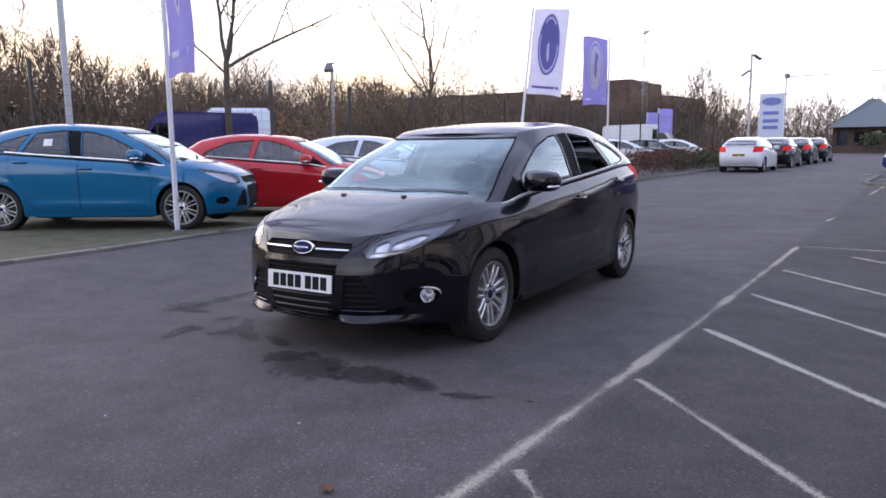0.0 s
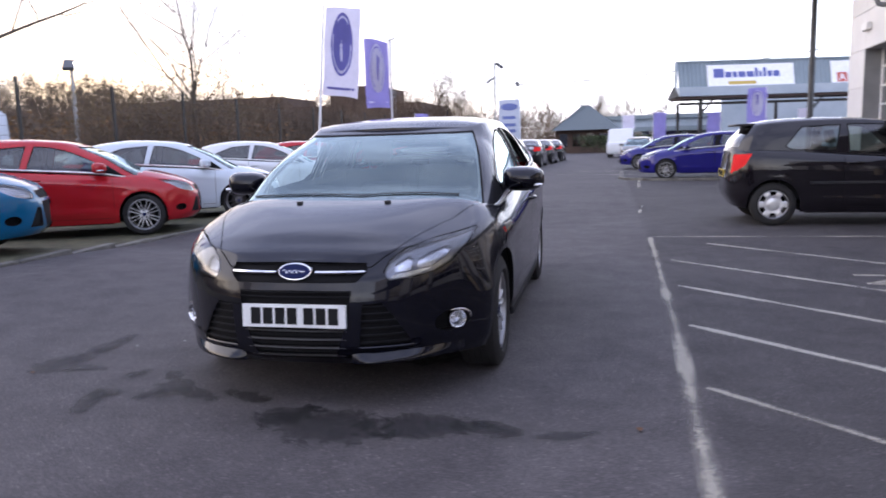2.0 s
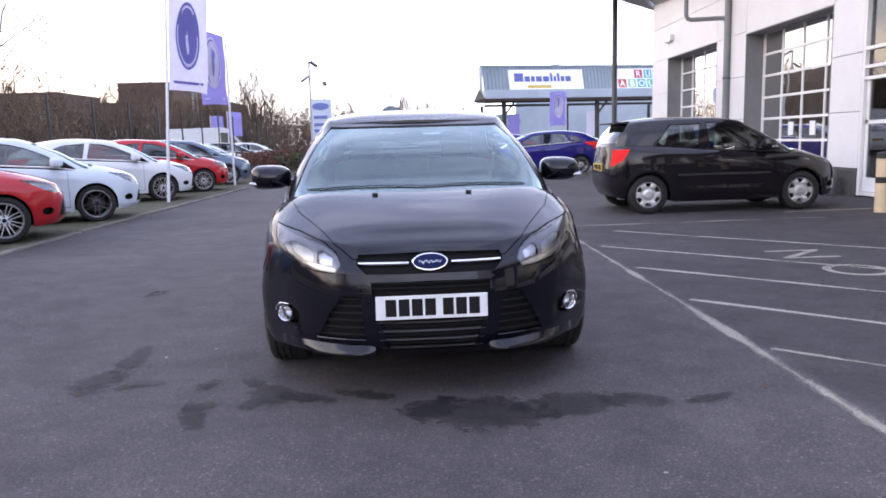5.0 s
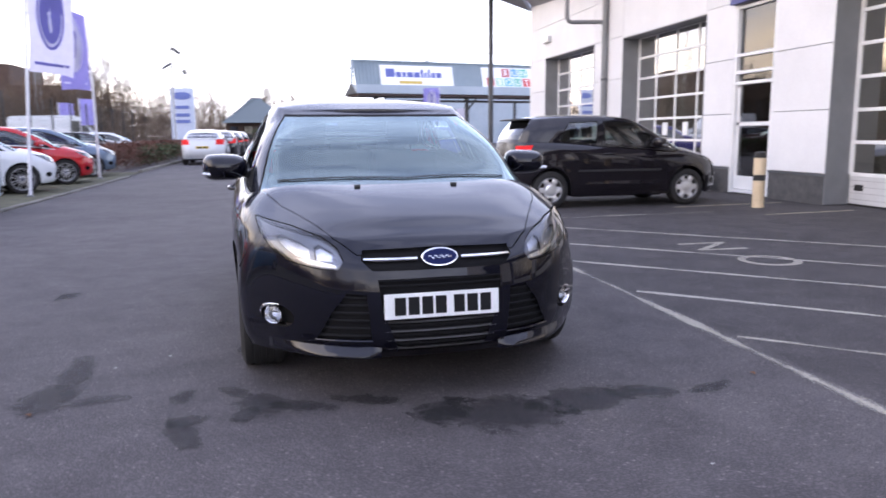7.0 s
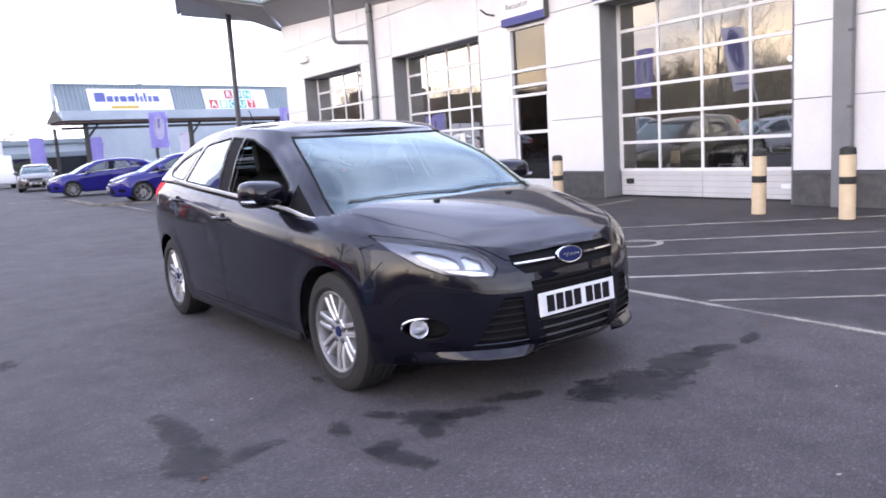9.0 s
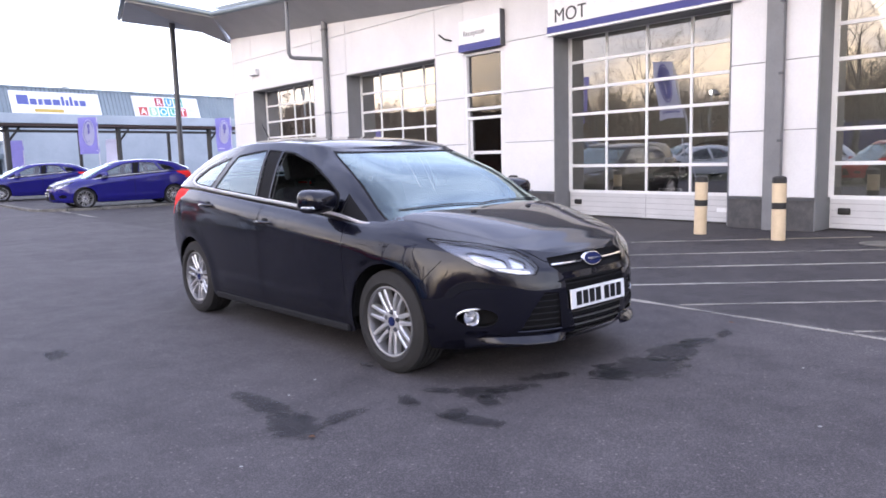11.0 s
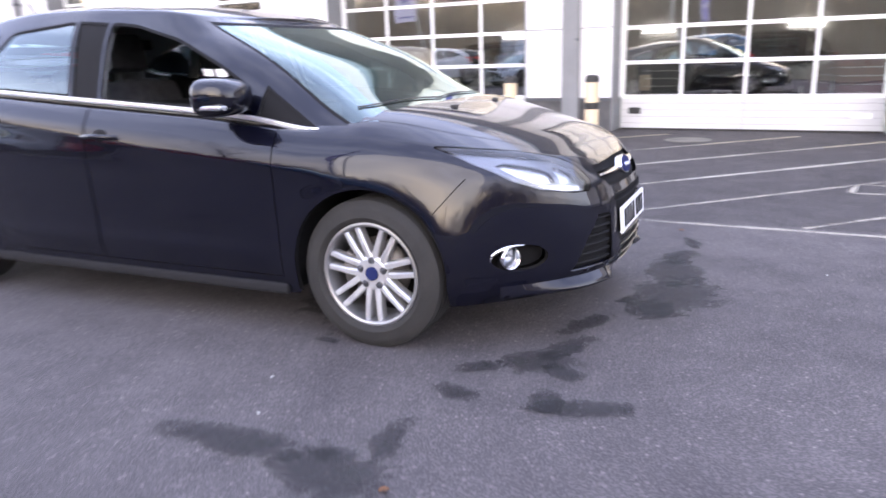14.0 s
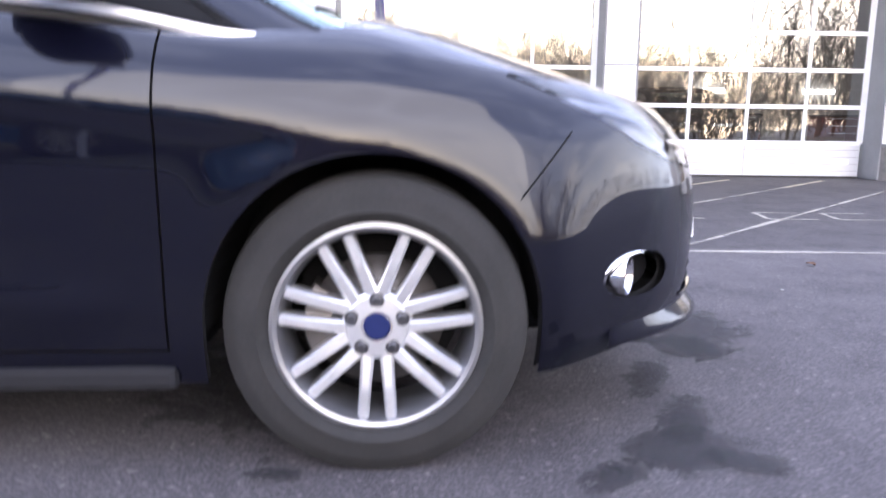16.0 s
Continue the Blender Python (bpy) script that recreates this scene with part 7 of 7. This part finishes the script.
# vans behind the fence
def van(x, y, hd, paint, label, size=(1, 1, 1)):
    v = new("van")
    tagged(v, label, "van", "vans")
    bm = bmesh.new()
    prof = [(-2.6, 0.35), (-2.62, 2.3), (-2.5, 2.45), (0.9, 2.5), (1.35, 2.35), (2.0, 1.5), (2.65, 1.2), (2.75, 0.7), (2.7, 0.35)]
    for s in (1, -1):
        vs = [bm.verts.new((px, s * (1.0 if pz < 1.5 else 0.92), pz)) for px, pz in prof]
        bm.faces.new(vs if s > 0 else vs[::-1])
        if s > 0:
            first = vs
        else:
            n = len(vs)
            for i in range(n):
                bm.faces.new((first[i], first[(i + 1) % n], vs[(i + 1) % n], vs[i]))
    bmesh.ops.recalc_face_normals(bm, faces=bm.faces[:])
    bmesh.ops.bevel(bm, geom=bm.edges[:], offset=0.08, segments=2, affect="EDGES")
    part("body", bm, paint, v, "", 40)
    for s in (1, -1):
        bm = bmesh.new()
        vs = [bm.verts.new((px, s * 1.0, pz)) for px, pz in ((0.75, 1.5), (0.75, 2.15), (1.3, 2.15), (1.8, 1.5))]
        bm.faces.new(vs)
        part("window", bm, SHARED["privacy"], v)
    for ax in (-1.6, 1.75):
        for s in (1, -1):
            make_wheel(v, (ax, s * 0.93, 0.34), s, 0.34, 0.2, "cover", SHARED, False)
    v.matrix_basis = pose(x, y, 0, 0, 0, hd) @ Matrix.Diagonal((*size, 1))
    return v


van(-15.9, 13.4, 238, car_paint("dark violet van paint", (0.03, 0.03, 0.12)), "dark violet compact van behind the fence", (0.66, 0.9, 0.88))
van(-19.0, 17.4, 146, car_paint("white van paint", (0.55, 0.6, 0.66), 0.05, 0.0), "white panel van behind the fence")
van(-16.5, 50.0, 10, car_paint("white van paint", (0.6, 0.62, 0.64), 0.05, 0.0), "white panel van in the far compound")
van(-1.7, 60.0, -92, car_paint("white van paint", (0.6, 0.62, 0.64), 0.05, 0.0), "white panel van parked beyond the violet cars", (0.8, 1, 0.88))

# ---------------------------------------------------------------- planting


def branch(bm, p, d, length, r, depth, rng, leaves=None):
    """A limb that bends, tapers and forks."""
    n = 5
    pts, rs = [p.copy()], [r]
    q, dd = p.copy(), d.normalized()
    for i in range(n):
        dd = (dd + Vector((rng.uniform(-1, 1), rng.uniform(-1, 1), rng.uniform(-0.3, 0.7))) * 0.24).normalized()
        q = q + dd * (length / n)
        pts.append(q.copy())
        rs.append(r * (1 - 0.6 * (i + 1) / n))
    k = 7 if depth > 3 else 5 if depth > 1 else 3
    rings = []
    for i, c in enumerate(pts):
        a = pts[min(i + 1, n)] - pts[max(i - 1, 0)]
        s = a.cross(Vector((0.3, 0.2, 1) if abs(a.normalized().z) < 0.95 else (1, 0, 0))).normalized()
        t = a.normalized().cross(s)
        rings.append([bm.verts.new(c + (s * math.cos(2 * math.pi * j / k) + t * math.sin(2 * math.pi * j / k)) * rs[i]) for j in range(k)])
    for a, b in zip(rings, rings[1:]):
        for j in range(k):
            bm.faces.new((a[j], a[(j + 1) % k], b[(j + 1) % k], b[j]))
    if depth <= 0:
        if leaves is not None:
            leaves.append(pts[-1])
        return
    for i in range(2, n + 1):
        for _ in range(2 if i == n else 1):
            ax = Vector((rng.uniform(-1, 1), rng.uniform(-1, 1), rng.uniform(-0.2, 0.6))).normalized()
            nd = (dd + ax * rng.uniform(0.6, 1.0)).normalized()
            branch(bm, pts[i], nd, length * rng.uniform(0.5, 0.75), rs[i] * 0.62, depth - 1, rng, leaves)


def bare_tree(x, y, h, seed, label, lean=(0, 0), leafy=0, limbs=()):
    rng = random.Random(seed)
    t = new("bare_tree")
    tagged(t, label, "tree", "bare trees")
    bm = bmesh.new()
    trunk_h = h * 0.36
    rings = []
    for i in range(7):
        f = i / 6
        c = Vector((lean[0] * f + 0.04 * math.sin(4 * f + seed), lean[1] * f + 0.04 * math.cos(3 * f), trunk_h * f))
        r = 0.0098 * h * (1.25 - 0.5 * f)
        rings.append([bm.verts.new(c + Vector((r * math.cos(2 * math.pi * j / 9), r * math.sin(2 * math.pi * j / 9), 0))) for j in range(9)])
    for a, b in zip(rings, rings[1:]):
        for j in range(9):
            bm.faces.new((a[j], a[(j + 1) % 9], b[(j + 1) % 9], b[j]))
    part("trunk", bm, BARK, t, smooth=60)
    bm = bmesh.new()
    top = Vector((lean[0], lean[1], trunk_h))
    tips = []
    for z, d, reach, r in limbs:
        branch(bm, Vector((lean[0] * z / trunk_h, lean[1] * z / trunk_h, z)), Vector(d), reach, r * 0.68, 3, rng, tips)
    for k in range(0 if limbs else 4):
        a = 2 * math.pi * k / 4 + rng.uniform(-0.4, 0.4)
        branch(bm, top - Vector((0, 0, 0.3 * rng.random() * trunk_h * 0.4)), Vector((math.cos(a) * 0.55, math.sin(a) * 0.55, 1.0)), h * 0.36, 0.0075 * h, 3, rng, tips)
    part("crown", bm, BARK, t)
    if leafy:
        bm = bmesh.new()
        for p in tips:
            for _ in range(leafy):
                tuft(bm, p + Vector((rng.gauss(0, 0.12), rng.gauss(0, 0.12), rng.gauss(0, 0.12))), 0.045, rng)
        part("leaves", bm, LEAF, t, "withered orange leaves")
    t.location = (x, y, 0)
    return t


def tuft(bm, p, s, rng):
    d = Vector((rng.gauss(0, 1), rng.gauss(0, 1), rng.gauss(0, 1))).normalized() * s
    e = d.orthogonal().normalized() * s * 0.6
    vs = [bm.verts.new(p + q) for q in (-d, e * 0.8, d, -e * 0.8)]
    bm.faces.new(vs)


bare_tree(-14.5, 13.65, 9.6, 3, "bare tree with pale grey bark behind the fence", limbs=((3.3, (0.55, 0.68, 0.5), 3.4, 0.07), (3.44, (-0.12, -0.15, 1.0), 3.0, 0.085), (3.42, (0.22, 0.3, 1.0), 2.9, 0.08), (3.1, (-0.55, -0.6, 0.8), 1.7, 0.05), (3.4, (-0.7, 0.5, 0.8), 2.4, 0.06), (3.4, (0.6, -0.4, 0.9), 2.4, 0.06)))
bare_tree(-16.0, 24.7, 9.6, 8, "bare tree with long limbs and a few withered leaves", (-0.1, 0.1), 1, ((2.9, (-0.55, -0.42, 0.95), 3.9, 0.06), (3.44, (0.03, 0.0, 1.0), 3.4, 0.09), (3.2, (0.35, 0.26, 0.95), 3.2, 0.06), (2.6, (0.6, 0.4, 0.6), 1.8, 0.045), (3.3, (0.4, -0.6, 0.9), 2.6, 0.06), (3.0, (-0.5, 0.6, 0.8), 2.6, 0.06)))
bare_tree(-17.0, 66.0, 8.5, 12, "far bare tree by the road")
bare_tree(-14.0, 64.0, 7.0, 14, "far bare tree by the road")
bare_tree(-19.5, 30.5, 5.5, 21, "small bare tree with withered leaves", (0, 0), 2)


def thicket(name, label, places, seed, twigs, height, material, leafm, leaf_n, spread=1.6, leaf_s=0.16):
    """Uncountable winter growth: crowded stems, twigs and leftover leaves."""
    rng = np.random.default_rng(seed)
    verts, faces = [], []
    lv, lf = [], []
    for px, py, hh in places:
        for _ in range(twigs):
            b = np.array([px + rng.normal(0, spread * 0.6), py + rng.normal(0, spread * 0.6), hh * rng.uniform(0, 0.6)])
            L = hh * rng.uniform(0.25, 0.5)
            d = np.array([rng.normal(0, 0.75), rng.normal(0, 0.75), 1.0])
            e = b + d / np.linalg.norm(d) * L
            e[2] = min(e[2], hh * rng.uniform(0.85, 1.12))
            w = rng.uniform(0.01, 0.035) * hh / 7
            a = rng.uniform(0, math.pi)
            s = np.array([math.cos(a), math.sin(a), 0]) * w
            i = len(verts)
            verts += [b - s, b + s, e]
            faces.append((i, i + 1, i + 2))
        for _ in range(leaf_n):
            c = np.array([px + rng.normal(0, spread), py + rng.normal(0, spread), hh * (1 - abs(rng.normal(0, 0.38)))])
            if c[2] < 0.05:
                continue
            d = rng.normal(0, 1, 3)
            e = rng.normal(0, 1, 3)
            d *= leaf_s * rng.uniform(0.5, 1.3) / np.linalg.norm(d)
            e *= leaf_s * rng.uniform(0.3, 0.9) / np.linalg.norm(e)
            i = len(lv)
            lv += [c - d, c + e, c + d, c - e]
            lf.append((i, i + 1, i + 2, i + 3))
    top = new(name)
    tagged(top, label, "woods" if "wood" in name else "hedge", "", "stuff")
    for nm, v, f, mt in (("twigs", verts, faces, material), ("leaves", lv, lf, leafm)):
        me = bpy.data.meshes.new(nm)
        me.from_pydata([tuple(p) for p in v], [], f)
        me.materials.append(mt)
        o = new(nm, me)
        o.parent = top
        tagged(o, "", "", "", "stuff")
    return top


def winter_wood(name, label, places, seed, limbs=11, subs=6, twigs=8, brush=420, leaf_n=5, leaf_s=0.036):
    """Uncountable bare trees: trunks, limbs, side limbs and fine twigs over a dark brushwood."""
    rng = np.random.default_rng(seed)
    rods, cards = [], []
    many = lambda a, n: np.repeat(a, n, axis=0)
    unit = lambda v: v / np.linalg.norm(v, axis=1, keepdims=True)
    rand = lambda a, lo, hi: rng.uniform(lo, hi, (len(a), 1))

    def spikes(a, b, w):
        t = rng.uniform(0, math.pi, len(a))
        s = np.stack([np.cos(t), np.sin(t), np.zeros(len(a))], 1) * w
        rods.append(np.stack([a - s, a + s, b + s * 0.25, b - s * 0.25], 1))
    h = np.array([p[2] for p in places])[:, None]
    foot = np.array([(p[0], p[1], 0.0) for p in places])
    tip = foot + np.concatenate([rng.normal(0, 0.06, (len(h), 2)), rng.uniform(0.6, 0.82, (len(h), 1))], 1) * h
    spikes(foot, tip, 0.013 * h)
    spikes(foot, tip, 0.013 * h)
    H, F = many(h, brush), many(foot, brush)
    a = F + np.concatenate([rng.normal(0, 1.7, (len(H), 2)), rng.triangular(0, 0.1, 0.72, (len(H), 1)) * H], 1)
    spikes(a, a + np.concatenate([rng.normal(0, 0.5, (len(H), 2)), np.ones((len(H), 1))], 1) * H * rand(H, 0.08, 0.2), rand(H, 0.015, 0.045))
    H, F, T = many(h, limbs), many(foot, limbs), many(tip, limbs)
    a = F + (T - F) * rand(H, 0.25, 1.0)
    b = a + unit(np.concatenate([rng.normal(0, 0.6, (len(H), 2)), rng.uniform(0.45, 1.1, (len(H), 1))], 1)) * H * rand(H, 0.2, 0.36)
    b[:, 2:] = np.minimum(b[:, 2:], H * rand(H, 0.84, 1.0))
    spikes(a, b, 0.0045 * H)
    H, A, B = many(H, subs), many(a, subs), many(b, subs)
    c = A + (B - A) * rand(H, 0.25, 1.0)
    d = c + unit(unit(B - A) + rng.normal(0, 0.55, c.shape) + np.array([0, 0, 0.2])) * H * rand(H, 0.09, 0.18)
    spikes(c, d, 0.0025 * H)
    p = many(d, leaf_n) + rng.normal(0, 0.15, (len(d) * leaf_n, 3))
    u, v = rng.normal(0, leaf_s, p.shape), rng.normal(0, leaf_s * 0.6, p.shape)
    cards.append(np.stack([p - u, p + v, p + u, p - v], 1))
    H, C, D = many(H, twigs), many(c, twigs), many(d, twigs)
    g = C + (D - C) * rand(H, 0.2, 1.0)
    spikes(g, g + unit(unit(D - C) + rng.normal(0, 0.6, g.shape)) * H * rand(H, 0.04, 0.09), 0.0017 * H)
    top = new(name)
    tagged(top, label, "woods", "", "stuff")
    for nm, quads, mt in (("twigs", np.concatenate(rods), TWIG), ("leaves", np.concatenate(cards), LEAFB)):
        me = bpy.data.meshes.new(nm)
        n = len(quads)
        me.vertices.add(4 * n)
        me.vertices.foreach_set("co", quads.astype(np.float32).ravel())
        me.loops.add(4 * n)
        me.loops.foreach_set("vertex_index", np.arange(4 * n, dtype=np.int32))
        me.polygons.add(n)
        me.polygons.foreach_set("loop_start", np.arange(0, 4 * n, 4, dtype=np.int32))
        me.update(calc_edges=True)
        me.materials.append(mt)
        o = new(nm, me)
        o.parent = top
        tagged(o, "", "", "", "stuff")
    return top


rw = random.Random(5)
places = []
for i in range(78):
    y = -14 + 100 * i / 77
    for x0, k in ((-39, 0.84), (-45, 1.0), (-52, 1.08)):
        places.append((x0 + rw.uniform(-2.6, 2.6), y + rw.uniform(-1, 1), rw.uniform(6.0, 8.8) * k * (1.3 if 9 < y < 24 else 1.06)))
winter_wood("woods", "brown bare winter woods on the skyline", places, 11)
places = [(-62 + 64 * i / 54 + rw.uniform(-2, 2), 118 + rw.uniform(-6, 6), rw.uniform(6.5, 10)) for i in range(55)]
places += [(-42 + 26 * i / 34 + rw.uniform(-2, 2), 68 + rw.uniform(-5, 5), rw.uniform(5.2, 8.2)) for i in range(35)]
winter_wood("woods", "bare brown winter trees round the brick building", places, 53, 10, 6, 8, 420, 4, 0.045)
places = [(-46 + rw.uniform(-7, 7), -46 + 1.1 * i, rw.uniform(6, 9)) for i in range(30)] + [(x, -60 + rw.uniform(-4, 4), rw.uniform(6, 9)) for x in range(-50, 60, 4)] + [(-21 + rw.uniform(-5, 5), -32 + 1.15 * i, rw.uniform(7, 10)) for i in range(20)]
winter_wood("woods", "brown bare winter woods behind the yard", places, 17, 9, 6, 6, 200, 3, 0.05)
places = [(-19.4 + 0.58 * i + rw.uniform(-0.5, 0.5), 22.2 + 0.42 * i + rw.uniform(-0.8, 0.8), rw.uniform(2.9, 4.0)) for i in range(9)]
thicket("shrub_belt", "olive brown leafy shrubs round the bare tree", places, 71, 260, 3, TWIG, LEAFO, 520, 0.75, 0.05)
places = [(-30 + rw.uniform(-3, 3), 20 + 1.6 * i, rw.uniform(2.2, 3.6)) for i in range(22)]
thicket("shrub_belt", "brown tangled shrubs behind the compound", places, 23, 140, 3, TWIG, LEAF, 120, 1.3, 0.14)
places = [(-8.6 - 0.5 * rw.random(), 27.2 + 0.3 * i, rw.uniform(0.75, 1.05)) for i in range(62)]
thicket("hedge", "low red-brown winter hedge along the kerb", places, 31, 70, 1.0, TWIG, HEDGE, 170, 0.34, 0.055)
places = [(-8.4 - 0.3 * rw.random(), 31 + 0.3 * i, rw.uniform(0.7, 0.95)) for i in range(30)]
thicket("hedge", "low dull green hedge along the kerb", places, 37, 40, 0.9, TWIG, GREEN, 120, 0.3, 0.055)
places = [(-5.6 + 0.8 * rw.random() + 1.3 * i, 80 + rw.uniform(-1, 1), rw.uniform(1.6, 2.2)) for i in range(5)]
thicket("hedge", "dark evergreen bushes before the pavilion", places, 41, 60, 2, TWIG, GREEN, 500, 0.7, 0.12)
